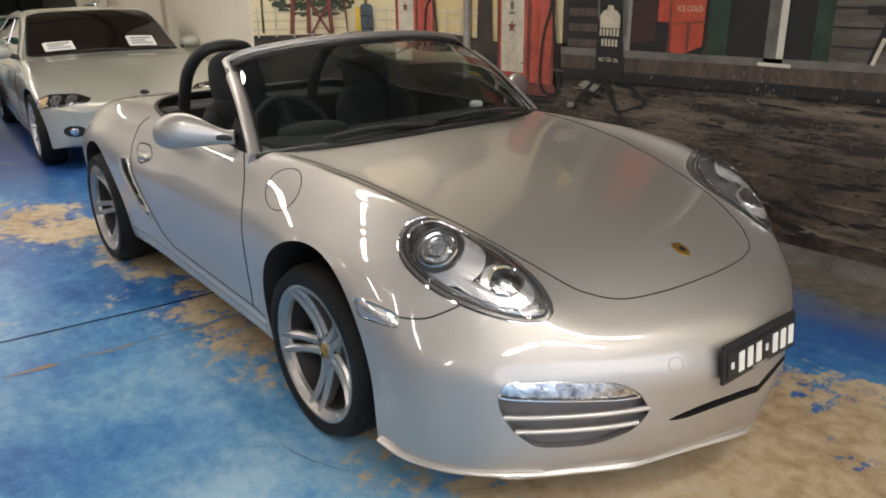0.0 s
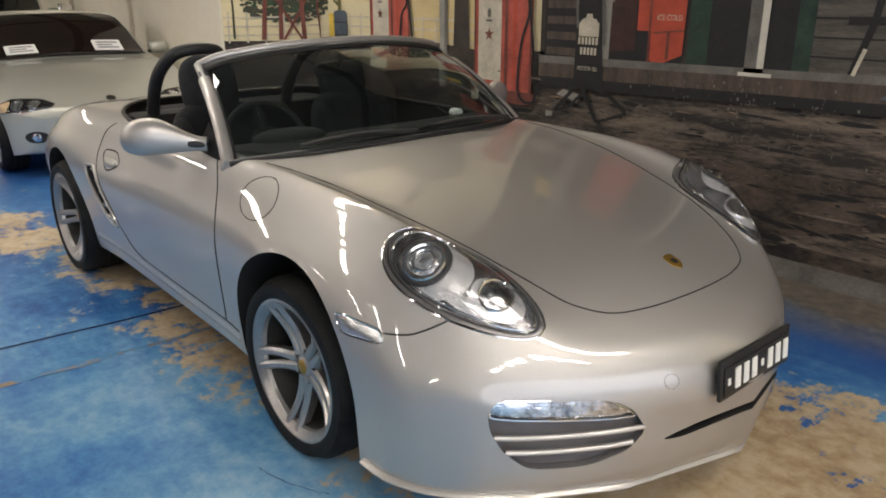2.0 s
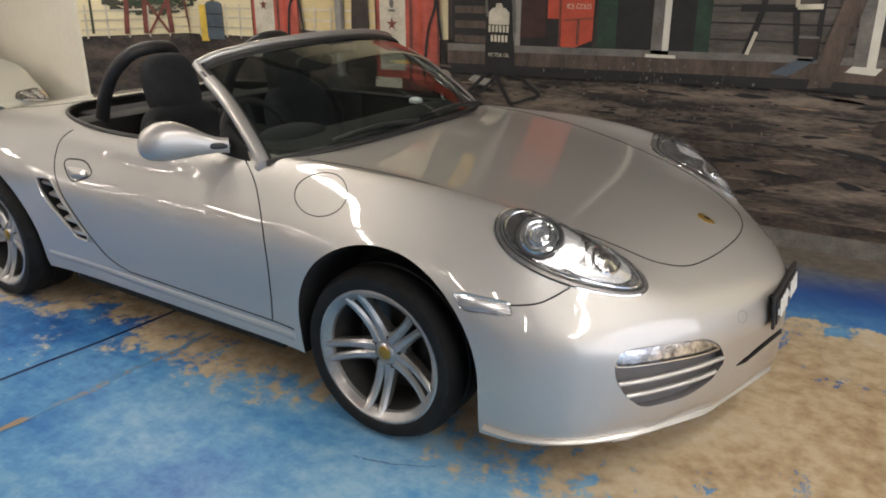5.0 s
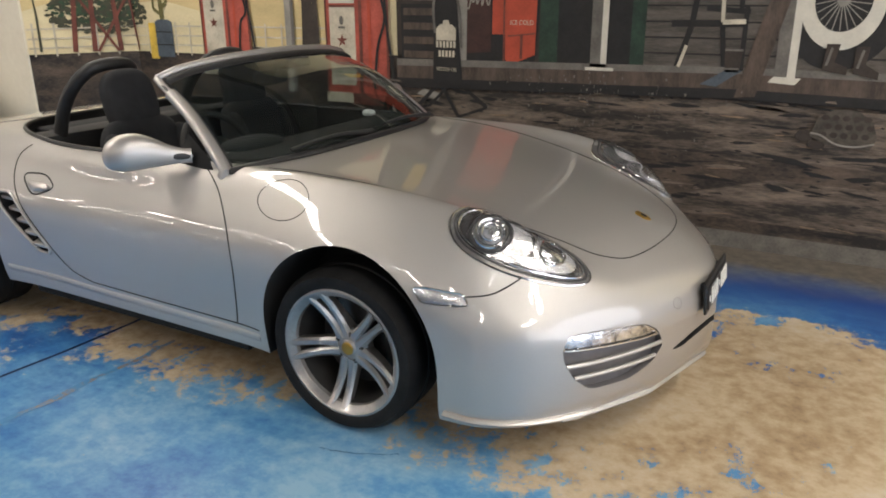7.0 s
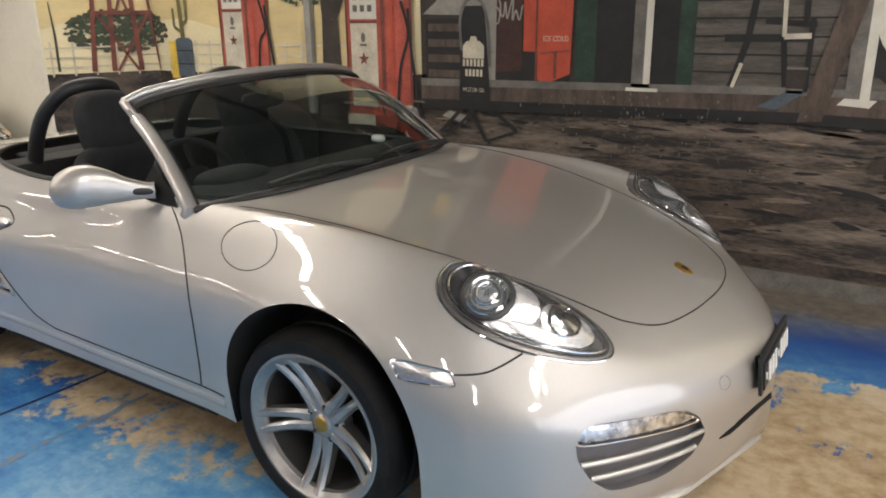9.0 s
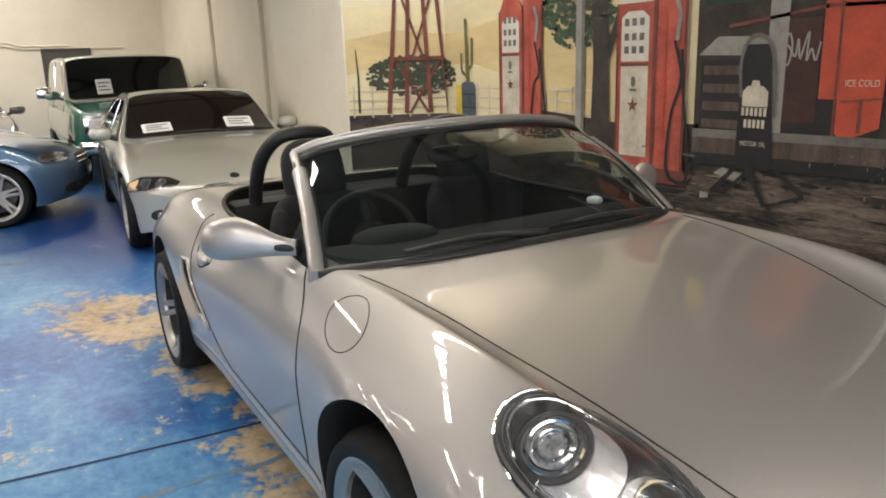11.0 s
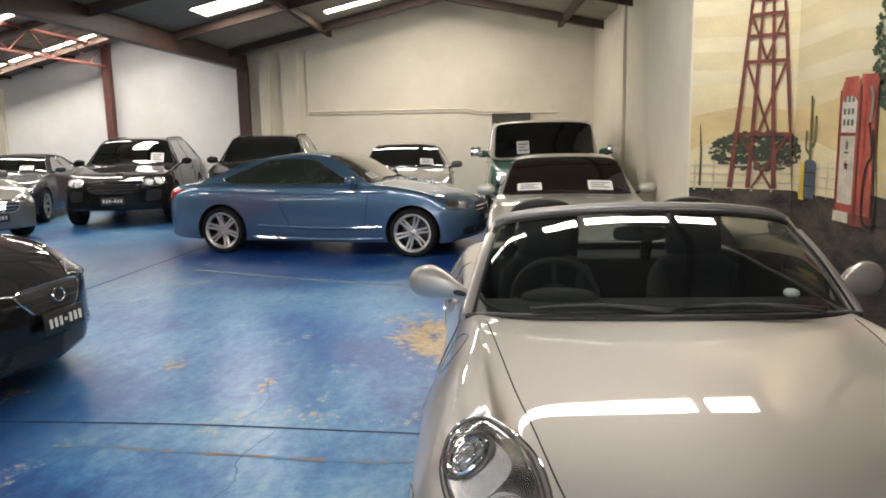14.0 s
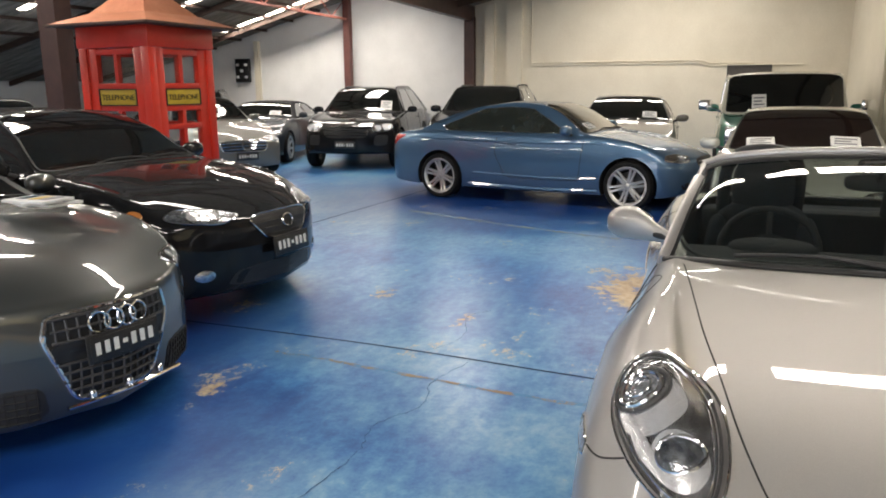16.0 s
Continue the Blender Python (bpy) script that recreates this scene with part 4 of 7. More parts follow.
# headlamps
for d in (-1, 1):
    hm = basis((.652, d * .640, .765), (.427, -d * .172, -.20), (.52, d * .42, .74))
    s = -d
    rim_o = egg(.255, .116, .20, 48)
    lamp = part("headlamp", drape(skin, hm, rim_o, 0.002, 0.0, 6, 0.01), BEZEL, roadster, "clear teardrop headlamp with two round reflectors")
    part("bezel", along(skin, hm, egg(.238, .101, .22, 48), 0.006, True, 8, 0.002, flat=0.5), PLASTIC, lamp)
    part("chrome_ring", along(skin, hm, egg(.255, .1175, .20, 48), 0.0035, True, 6, 0.003), CHROME, lamp)
    part("inner_ring", along(skin, hm, egg(.226, .090, .22, 48), 0.0035, True, 6, 0.005), CHROME, lamp)
    part("lamp_floor", drape(skin, hm, egg(.232, .096, .22, 48), 0.004, 0, 5), LAMP_FLOOR, lamp)
    part("low_beam_bowl", drape(skin, hm, egg(.104, .080, -.1, 32, -.075, -s * .016), 0.007, 0, 4), BOWL, lamp)
    part("low_beam_collar", along(skin, hm, circle(.064, 28, -.112, -s * .018), 0.008, True, 8, 0.010), PLASTIC, lamp)
    part("low_beam_ring", along(skin, hm, circle(.051, 28, -.114, -s * .018), 0.008, True, 8, 0.013), CHROME, lamp)
    part("projector_ring", along(skin, hm, circle(.030, 24, -.114, -s * .018), 0.004, True, 8, 0.019), CHROME, lamp)
    part("low_beam_lens", drape(skin, hm, circle(.042, 24, -.114, -s * .018), 0.010, 0.010, 4), LENS_BALL, lamp)
    part("high_beam_bowl", drape(skin, hm, egg(.080, .058, .1, 32, .112, s * .002), 0.007, 0.004, 4), BOWL, lamp)
    part("high_beam_reflector", drape(skin, hm, circle(.044, 24, .098, s * .008), 0.012, 0.004, 4), REFLECTOR, lamp)
    part("high_beam_ring", along(skin, hm, circle(.046, 24, .098, s * .008), 0.004, True, 6, 0.012), CHROME, lamp)
    part("indicator", drape(skin, hm, rounded([(-.09, -s * .070), (.03, -s * .045), (.14, -s * .030), (.16, -s * .045), (.05, -s * .083)], 4, .3), 0.010, 0.003, 4), BOWL, lamp)
    cover = part("cover_glass", drape(skin, hm, egg(.246, .106, .22, 48), 0.014, 0.012, 6, -0.004), LENS, lamp)
    cover.visible_shadow = False
    # fog lamp, slats and indicator
    fm = fog_m[d]
    strip = rounded([(-.224, .055), (-.20, .088), (.085, .082), (.15, .050), (.178, .027), (.10, .022), (-.216, .030)], 4, 0.25)
    fog = part("fog_lamp", drape(skin, fm, strip, -0.012, 0.0, 4, 0.02), REFLECTOR, roadster, "clear lamp strip above the grille slats")
    part("lamp_rim", along(skin, fm, strip, 0.004, True, 6, -0.006), CHROME, fog)
    part("lamp_cover", drape(skin, fm, strip, -0.002, 0.003, 4, 0.002), LENS, fog).visible_shadow = False
    part("grille_backing", drape(skin, fm, [(x * .985, y * .97) for x, y in FOG], -0.034, 0.0, 4, 0.002), GRILLE_GREY, roadster, "grey backing behind the grille slats")
    for k, (z, x0, x1) in enumerate(((-.028, -.204, .206), (-.074, -.172, .178))):
        pts = [(x0 + (x1 - x0) * t, z + 0.016 * t ** 2) for t in (j / 12 for j in range(13))]
        part("slat", along(skin, fm, pts, 0.0085, False, 10, -0.006), SILVER, roadster, "silver grille slat")
    # side marker, mirror, handle, vent slats
    mk = rounded(side_pts(d, [(.368, .650), (.41, .657), (.54, .648), (.563, .612), (.405, .605)]), 3, 0.2)
    mk_l = part("side_marker", drape(skin, SIDE[d], mk, 0.004, 0.003, 3), BOWL, roadster, "clear side marker lamp")
    part("marker_rim", along(skin, SIDE[d], mk, 0.003, True, 5, 0.003), CHROME, mk_l)
    hd = part("door_handle", drape(skin, SIDE[d], rounded(side_pts(d, [(-1.705, .778), (-1.585, .775), (-1.545, .750), (-1.645, .730)]), 4, .35), 0.012, 0.012, 4), SILVER, roadster)
    part("handle_recess", along(skin, SIDE[d], rounded(side_pts(d, [(-1.755, .802), (-1.605, .808), (-1.525, .757), (-1.655, .712)]), 4, .35), 0.006, True, 6, -0.002, flat=0.5), GAP, hd)
    part("vent_frame", along(skin, SIDE[d], side_pts(d, VENT), 0.008, True, 8, .001), SILVER, roadster)
    for k in range(5):
        t = (k + 0.5) / 5
        x0, x1, z = -1.90 + .225 * t, -1.785 + .185 * t, .712 - .255 * t
        b = bmesh.new()
        box(b, (0, 0, 0), (abs(x1 - x0) + 0.02, 0.040, 0.019), 0.004, basis(((x0 + x1) / 2, d * .858, z), (1, 0, -.1), (0, -.3, 1)))
        part("vent_slat", b, SILVER, roadster)

# bonnet badge, plate, sensors, washer nozzles
bmx = basis((.89, 0, .74), (.9, 0, -.4), (.4, 0, .9))
bd = part("bonnet_badge", drape(skin, bmx, rounded([(-.034, -.022), (-.034, .022), (.012, .024), (.036, 0), (.012, -.024)], 4, .3), 0.003, 0.002, 3), BRASS, roadster, "small gold crest badge")
part("badge_field", drape(skin, bmx, rounded([(-.012, -.010), (-.012, .010), (.006, .010), (.014, 0), (.006, -.010)], 3, .3), 0.0055, 0.001, 2), BLACK, bd)
pm = basis((1.192, 0, .505), (0, 1, 0), (1, 0, .10))
b = bmesh.new()
box(b, (0, 0, -0.006), (.380, .122, .012), 0.004, pm)
plate = part("number_plate", b, PLATE_B, roadster, "black framed number plate with bars in place of its number")
b = bmesh.new()
box(b, (.0, -.004, 0.002), (.350, .084, .006), 0.002, pm)
part("plate_field", b, PLATE_B, plate)
for k, w in enumerate((.012, .026, .026, .026, .012, .026, .026, .026)):
    b = bmesh.new()
    box(b, (-.155 + .044 * k, -.006, 0.0065), (w, .062 if k not in (0, 4) else .02, .003), 0.0, pm)
    part("plate_bar", b, PLATE_W, plate, smooth=False)
b = bmesh.new()
box(b, (0, 0, -0.05), (.30, .09, .06), 0.01, pm)
part("plate_bracket", b, PLASTIC, plate)
for y in (-.30, .30):
    part("parking_sensor", along(skin, basis((1.1, y, .52), (0, 1, 0), (1, 0, 0)), circle(.020, 18), 0.0009, True, 5), BEZEL, roadster)

for d in (-1, 1):
    part("side_sill", along(skin, SIDE[d], side_pts(d, fine([(-1.96, .318), (-1.4, .302), (-.9, .294), (-.36, .286)], 6)), 0.034, False, 12, -.029), SILVER, roadster, "silver sill below the door")
LIP = [(-.70 + .07 * k, 0.0) for k in range(21)]
part("front_lip", along(skin, basis((1.0, 0, .195), (0, 1, 0), (1, 0, 0)), LIP, 0.020, False, 10, .000, flat=0.6), SILVER, roadster)
for d in (-1, 1):
    part("side_lip", along(skin, SIDE[d], side_pts(d, fine([(.485, .208), (.62, .204), (.78, .202), (.92, .203)], 5)), 0.019, False, 10, .000, flat=0.6), SILVER, roadster)
# windscreen: silver hoop frame, black edge, glass
BASE = fine([(-.575, -.735, .918), (-.515, -.62, .932), (-.445, -.44, .943), (-.408, -.22, .949), (-.395, 0, .951), (-.408, .22, .949), (-.445, .44, .943), (-.515, .62, .932), (-.575, .735, .918)], 6)
def arc(t):
    """The screen's bulge: rounder below, straighter towards its head."""
    lower = 3.2 * t + 0.74 * t * t - 4.80 * t ** 3 if t < 0.72 else 3.2 * (1 - t)
    return 0.7 * lower + 1.2 * t * (1 - t)


HEAD = fine([(-1.03, -.622, 1.226), (-.985, -.545, 1.262), (-.935, -.36, 1.291), (-.905, -.18, 1.304), (-.895, 0, 1.308), (-.905, .18, 1.304), (-.935, .36, 1.291), (-.985, .545, 1.262), (-1.03, .622, 1.226)], 6)
b = bmesh.new()
rows = []
for j in range(13):
    t = j / 12
    rows.append([b.verts.new(Vector(p).lerp(Vector(q), t) + Vector((0.048, 0, 0.042)) * arc(t) * (.36 + .64 * math.cos(math.pi * (k / (len(BASE) - 1) - .5)))) for k, (p, q) in enumerate(zip(BASE, HEAD))])
for r0, r1 in zip(rows, rows[1:]):
    for k in range(len(r0) - 1):
        b.faces.new((r0[k], r0[k + 1], r1[k + 1], r1[k]))
grid_pts = [[v.co.copy() for v in r] for r in rows]
bmesh.ops.recalc_face_normals(b, faces=b.faces)
bmesh.ops.solidify(b, geom=b.faces[:], thickness=0.005)
ws = part("windscreen", b, SCREEN, roadster, "curved laminated windscreen")
ws.visible_shadow = False
pillar_r = [grid_pts[j][0] for j in range(13)]
pillar_l = [grid_pts[j][-1] for j in range(13)]
hoop = [Vector((-.585, -.735, .900))] + pillar_r[:-1] + [grid_pts[12][k] + Vector((-.012, 0, .012)) for k in range(len(HEAD))] + pillar_l[-2::-1] + [Vector((-.585, .735, .900))]
for pil in (pillar_r, pillar_l):
    foot_p = Vector((-.59, math.copysign(.738, pil[0].y), .890))
    part("screen_pillar", tube(bmesh.new(), [tuple(foot_p)] + [tuple(p) for p in pil[:11]], 0.026, 14), SILVER, roadster, "broad silver windscreen pillar")
part("screen_frame", tube(bmesh.new(), fine([tuple(p) for p in hoop], 2), 0.017, 14), SILVER, roadster, "silver windscreen frame")
inner = [grid_pts[j][1].lerp(grid_pts[j][0], .35) + Vector((.004, 0, .004)) for j in range(13)] + [grid_pts[11][k].lerp(grid_pts[12][k], .55) + Vector((.004, 0, .004)) for k in range(2, len(HEAD) - 2)] + [grid_pts[j][-2].lerp(grid_pts[j][-1], .35) + Vector((.004, 0, .004)) for j in range(12, -1, -1)]
part("screen_seal", tube(bmesh.new(), inner, 0.023, 8, flat=0.35), PLASTIC, roadster)
part("cowl", tube(bmesh.new(), [(x + .015, y, z - .004) for x, y, z in BASE], 0.022, 10, flat=0.6), PLASTIC, roadster)
for y0, y1, sgn in ((-.50, .02, 1), (.02, .56, 1)):
    pts = [(-.432 + .02 * t - .07 * abs(y0 + (y1 - y0) * t) ** 2, y0 + (y1 - y0) * t, .968 + .018 * math.sin(math.pi * t)) for t in (k / 10 for k in range(11))]
    wp = part("wiper", tube(bmesh.new(), pts, 0.009, 6, flat=0.8), PLASTIC, roadster)
    part("wiper_arm", tube(bmesh.new(), [(-.405, y1 - .02, .962), (-.41, y1 - .2, .985), (-.43, (y0 + y1) / 2, .987)], 0.008, 6), PLASTIC, wp)
for d in (-1, 1):
    # quarter seal at the foot of each pillar
    b = bmesh.new()
    pts = [Vector((-.64, d * .735, .905)), Vector((-.86, d * .735, .925)), Vector((-.80, d * .70, 1.04)), Vector((-.68, d * .72, .96))]
    vs = [b.verts.new(p) for p in pts]
    b.faces.new(vs)
    bmesh.ops.solidify(b, geom=b.faces[:], thickness=0.02)
    part("mirror_base", b, PLASTIC, roadster)
    # door mirror
    b = bmesh.new()
    foot, tip = Vector((-.765, d * .728, .958)), Vector((-.955, d * .985, .990))
    out_v = (tip - foot).normalized()
    fwd = Vector((-out_v.y * -d, out_v.x * -d, 0)).normalized()
    if fwd.x < 0:
        fwd = -fwd
    prof = fine([(0, .030, .022, 0), (.10, .030, .021, 0), (.25, .040, .028, .004), (.42, .058, .042, .012), (.60, .072, .056, .015), (.78, .072, .060, .008), (.92, .055, .046, -.002), (.985, .028, .024, -.008), (1.0, .002, .002, -.009)], 4)
    rings = []
    for tt, hh, ww, up_z in prof:
        c0 = foot.lerp(tip, tt) + Vector((0, 0, up_z))
        ring = []
        for k in range(24):
            q = 2 * math.pi * k / 24
            ca, sa = math.cos(q), math.sin(q)
            dx = ww * math.copysign(abs(ca) ** .85, ca) * (1.0 if ca > 0 else .72)
            ring.append(b.verts.new(c0 + fwd * dx + Vector((0, 0, hh * math.copysign(abs(sa) ** .9, sa)))))
        rings.append(ring)
    for r0, r1 in zip(rings, rings[1:]):
        for k in range(24):
            b.faces.new((r0[k], r0[(k + 1) % 24], r1[(k + 1) % 24], r1[k]))
    b.faces.new(rings[0][::-1])
    bmesh.ops.holes_fill(b, edges=b.edges)
    mir = part("door_mirror", b, SILVER, roadster, "silver door mirror with a dark reflection built onto its arm")
    b = bmesh.new()
    gm_c = foot.lerp(tip, .66) - fwd * .040 + Vector((0, 0, .012))
    blob_form(b, (0, 0, 0), (.095, .058, .008), 0.8, 0.8, 20, 8, basis(gm_c, out_v, -fwd))
    part("mirror_glass", b, CHROME, mir)
    # black form on the arm in place of the dark reflection there
    b = bmesh.new()
    reflection_c = foot.lerp(tip, .20) + fwd * .012 + Vector((0, 0, .0))
    blob_form(b, (0, 0, 0), (.072, .015, .014), 0.7, 0.9, 20, 8, basis(reflection_c, out_v, fwd))
    part("arm_reflection", b, PLASTIC, mir)

# wheels
kit = wheel_kit(0.322, 0.246, 0.240, 5, "twin", 64, dish=0.05)
kit_r = wheel_kit(R_W, 0.246, 0.265, 5, "twin", 64, dish=0.06)
add_wheel(roadster, kit, .04, -.742, .322, True, 1, -28)
add_wheel(roadster, kit, .04, .742, .322, False, 2, 30)
add_wheel(roadster, kit_r, -2.385, -.765, R_W, True, 0, 40)
add_wheel(roadster, kit_r, -2.385, .765, R_W, False, 0, 12)
for x, y in ((.035, -.70), (-2.415, -.70), (0, .70), (-2.415, .70)):
    b = bmesh.new()
    box(b, (x + .13, y, R_W + .02), (.07, .07, .20), 0.015)
    part("brake_caliper", b, PLASTIC, roadster)

# cabin
b = bmesh.new()
box(b, (-1.32, 0, .32), (1.7, 1.36, .06), 0.01)
part("cabin_floor", b, CABIN, roadster)
b = bmesh.new()
DASH = [(-.50, .92), (-.62, .935), (-.80, .93), (-.90, .90), (-.93, .82), (-.90, .68), (-.75, .50), (-.50, .45)]
prism(b, DASH, 0.66, basis((0, 0, 0), (1, 0, 0), (0, -1, 0)))
bmesh.ops.bevel(b, geom=[e for e in b.edges if e.calc_face_angle(0) > 0.3], offset=0.015, segments=2, affect="EDGES")
dash = part("dashboard", b, CABIN, roadster)
b = bmesh.new()
blob_form(b, (-.80, -.36, .925), (.10, .16, .045), 0.8, 0.8)
part("instrument_hood", b, CABIN, dash)
b = bmesh.new()
box(b, (-1.30, 0, .46), (.9, .20, .26), 0.03)
part("centre_console", b, CABIN, roadster)
wheel_m = pose(-1.0, -.36, .885, 0, 62, 0)
sw = part("steering_wheel", tube(bmesh.new(), [wheel_m @ Vector((.185 * math.cos(a), .185 * math.sin(a), 0)) for a in (2 * math.pi * k / 36 for k in range(36))], 0.015, 10, True), CABIN, roadster, "black three-spoke steering wheel")
b = bmesh.new()
blob_form(b, (0, 0, 0), (.07, .075, .03), 0.8, 0.8, m=wheel_m)
part("airbag_pad", b, CABIN, sw)
for a in (10, 170, 270):
    ca, sa = math.cos(radians(a)), math.sin(radians(a))
    part("spoke", tube(bmesh.new(), [wheel_m @ Vector((.05 * sa, .05 * ca, 0)), wheel_m @ Vector((.18 * sa, .18 * ca, 0))], 0.014, 8, flat=.6), CABIN, sw)
for y in (-.37, .37):
    sm = Matrix.Translation((-1.40, y, .44)) @ pose(0, 0, 0, 0, -14, 0)
    b = bmesh.new()
    blob_form(b, (0.22, 0, -.02), (.27, .24, .09), 0.6, 0.5, m=Matrix.Translation((-1.4, y, .46)))
    seat = part("seat", b, FABRIC, roadster, "dark grey fabric sports seat")
    b = bmesh.new()
    blob_form(b, (0, 0, .28), (.075, .225, .31), 0.55, 0.6, 28, 16, sm)
    part("backrest", b, FABRIC, seat)
    b = bmesh.new()
    blob_form(b, (-.005, 0, .66), (.062, .135, .16), 0.7, 0.6, 24, 14, sm)
    part("headrest", b, FABRIC, seat)
    for e in (-1, 1):
        b = bmesh.new()
        blob_form(b, (.05, e * .19, .27), (.075, .055, .25), 0.8, 0.8, m=sm)
        part("bolster", b, FABRIC, seat)
    # roll hoop
    pts = [(x, y + e * w, z) for e in (-1, 1) for x, w, z in ((-1.91, .17, .80), (-1.86, .172, .98), (-1.77, .165, 1.13), (-1.69, .12, 1.225), (-1.66, .05, 1.255))[::-e]]
    part("roll_hoop", tube(bmesh.new(), fine(pts, 5), 0.031, 12), PLASTIC, roadster, "padded black roll hoop")
b = bmesh.new()
box(b, (-1.93, 0, .80), (.16, 1.30, .26), 0.03)
part("rear_bulkhead", b, CABIN, roadster)
b = bmesh.new()
box(b, (-2.06, 0, .90), (.24, 1.0, .05), 0.02)
part("roof_cover", b, FABRIC, roadster)
b = bmesh.new()
blob_form(b, (-1.0, 0, 1.185), (.02, .115, .035), 0.6, 0.6)
rv = part("rear_view_mirror", b, PLASTIC, roadster)
part("mirror_stem", tube(bmesh.new(), [(-.93, 0, 1.25), (-.99, 0, 1.19)], 0.009, 8), PLASTIC, rv)
b = bmesh.new()
box(b, (-.86, 0, 1.262), (.10, .18, .05), 0.02)
part("header_console", b, CABIN, roadster)
b = bmesh.new()
blob_form(b, (-.86, .60, .935), (.036, .030, .018), 0.8, 0.8, m=CAR_M)
tagged(part("key_holder", b, PAPER), "crumpled white card on the dashboard", "card")
b = bmesh.new()
prism(b, [(.7, -.6), (.7, .6), (.42, .7), (.4, .5), (-.45, .5), (-.5, .78), (-1.9, .78), (-2.0, .5), (-2.8, .5), (-3.0, .6), (-3.0, -.6), (-2.8, -.5), (-2.0, -.5), (-1.9, -.78), (-.5, -.78), (-.45, -.5), (.4, -.5), (.42, -.7)], 0.03, Matrix.Translation((0, 0, .20)))
part("underbody", b, WELL, roadster, smooth=False)
roadster.matrix_basis = CAR_M

# ---- the mural ----
mural = thing("mural", "painted wall mural of a desert petrol station", "mural", kind="structure")


def wp(u, z, layer):
    """A point of the painting: u runs along the wall and round the fold, z is up."""
    off = 0.002 + 0.002 * layer
    if u >= FOLD[0]:
        return Vector((u, MY - off, z))
    d = Vector((PIER[0] - FOLD[0], PIER[1] - FOLD[1])).normalized()
    n = Vector((-d.y, d.x))
    if n.x < 0:
        n = -n
    s = FOLD[0] - u
    return Vector((FOLD[0] + d.x * s + n.x * off, FOLD[1] + d.y * s + n.y * off, z))


def daub(name, polys, material, layer, label=""):
    b = bmesh.new()
    for i, poly in enumerate(polys):
        b.faces.new([b.verts.new(wp(u, z, layer + 0.04 * (i % 20))) for u, z in poly])
    return part(name, b, material, mural, label, smooth=False)


def rect(u0, z0, u1, z1):
    return [(u0, z0), (u1, z0), (u1, z1), (u0, z1)]


def stroke(pts, w):
    """Quads along a line, of width w or of a width per point."""
    out = []
    for i in range(len(pts) - 1):
        (ua, za), (ub, zb) = pts[i], pts[i + 1]
        wa, wb = (w[i], w[i + 1]) if isinstance(w, (list, tuple)) else (w, w)
        d = Vector((ub - ua, zb - za)).normalized()
        out.append([(ua - d.y * wa / 2, za + d.x * wa / 2), (ub - d.y * wb / 2, zb + d.x * wb / 2), (ub + d.y * wb / 2, zb - d.x * wb / 2), (ua + d.y * wa / 2, za - d.x * wa / 2)])
    return out


def disc(u, z, ru, rz, n=24):
    return [(u + ru * math.cos(2 * math.pi * k / n), z + rz * math.sin(2 * math.pi * k / n)) for k in range(n)]


def letters(name, text, u, z, size, material, layer, stretch=1.0):
    cu = bpy.data.curves.new(name, "FONT")
    cu.body, cu.size, cu.align_x = text, size, "CENTER"
    tmp = new(name, cu)
    me = bpy.data.meshes.new_from_object(tmp)
    bpy.data.objects.remove(tmp)
    bpy.data.curves.remove(cu)
    b = bmesh.new()
    b.from_mesh(me)
    bpy.data.meshes.remove(me)
    for v in b.verts:
        v.co = wp(u + v.co.x * stretch, z + v.co.y, layer)
    return part(name, b, material, mural, smooth=False)


def pig(name, c, var=0.25, scale=5, stretch=None, rough=0.75, fine_s=60):
    return mottled("paint_" + name, tuple(x * (1 - var) for x in c), tuple(min(1, x * (1 + var)) for x in c), rough, scale, fine_s, 0.12, stretch=stretch)


rnd = random.Random(11)
P_SKY = pig("sky", (0.66, 0.57, 0.35), 0.16, 1.2, (0.6, 1, 2.0), 0.6)
P_CLOUD = pig("cloud", (0.70, 0.63, 0.44), 0.12, 1.6, (0.5, 1, 2.0), 0.6)
P_DUNE = pig("dune", (0.56, 0.44, 0.22), 0.2, 1.6, (0.7, 1, 2.5), 0.6)
P_GROUND = mottled("paint_ground", (0.011, 0.009, 0.008), (0.122, 0.088, 0.064), 0.6, 3.2, 40, 0.25, stretch=(0.8, 1, 2.2), lo=0.40, hi=0.66)
P_DIRT = mottled("paint_dirt", (0.020, 0.016, 0.013), (0.20, 0.155, 0.118), 0.6, 4.0, 40, 0.2, stretch=(0.5, 1, 3.4), lo=0.42, hi=0.64)
P_MAROON = pig("maroon", (0.045, 0.018, 0.014), 0.4, 8)
P_TAN = pig("tan", (0.22, 0.155, 0.10), 0.3, 12)
P_RED = pig("red", (0.37, 0.075, 0.05), 0.38, 5)
P_RUST = pig("rust", (0.145, 0.043, 0.030), 0.4, 9)
P_ORANGE = pig("orange", (0.40, 0.062, 0.03), 0.25, 5)
P_BONE = pig("bone", (0.50, 0.45, 0.35), 0.25, 8)
P_WHITE = pig("white", (0.56, 0.53, 0.45), 0.12, 8)
P_BLACK = pig("black", (0.013, 0.012, 0.012), 0.4, 8)
P_DARK = pig("dark_brown", (0.035, 0.026, 0.02), 0.5, 5)
P_BROWN = pig("brown", (0.072, 0.052, 0.040), 0.5, 8, (2, 1, 0.6))
P_GREY = pig("grey", (0.13, 0.12, 0.105), 0.35, 7)
P_PALE = pig("pale_grey", (0.25, 0.235, 0.205), 0.25, 8)
P_GREEN = pig("green", (0.03, 0.06, 0.03), 0.4, 10)
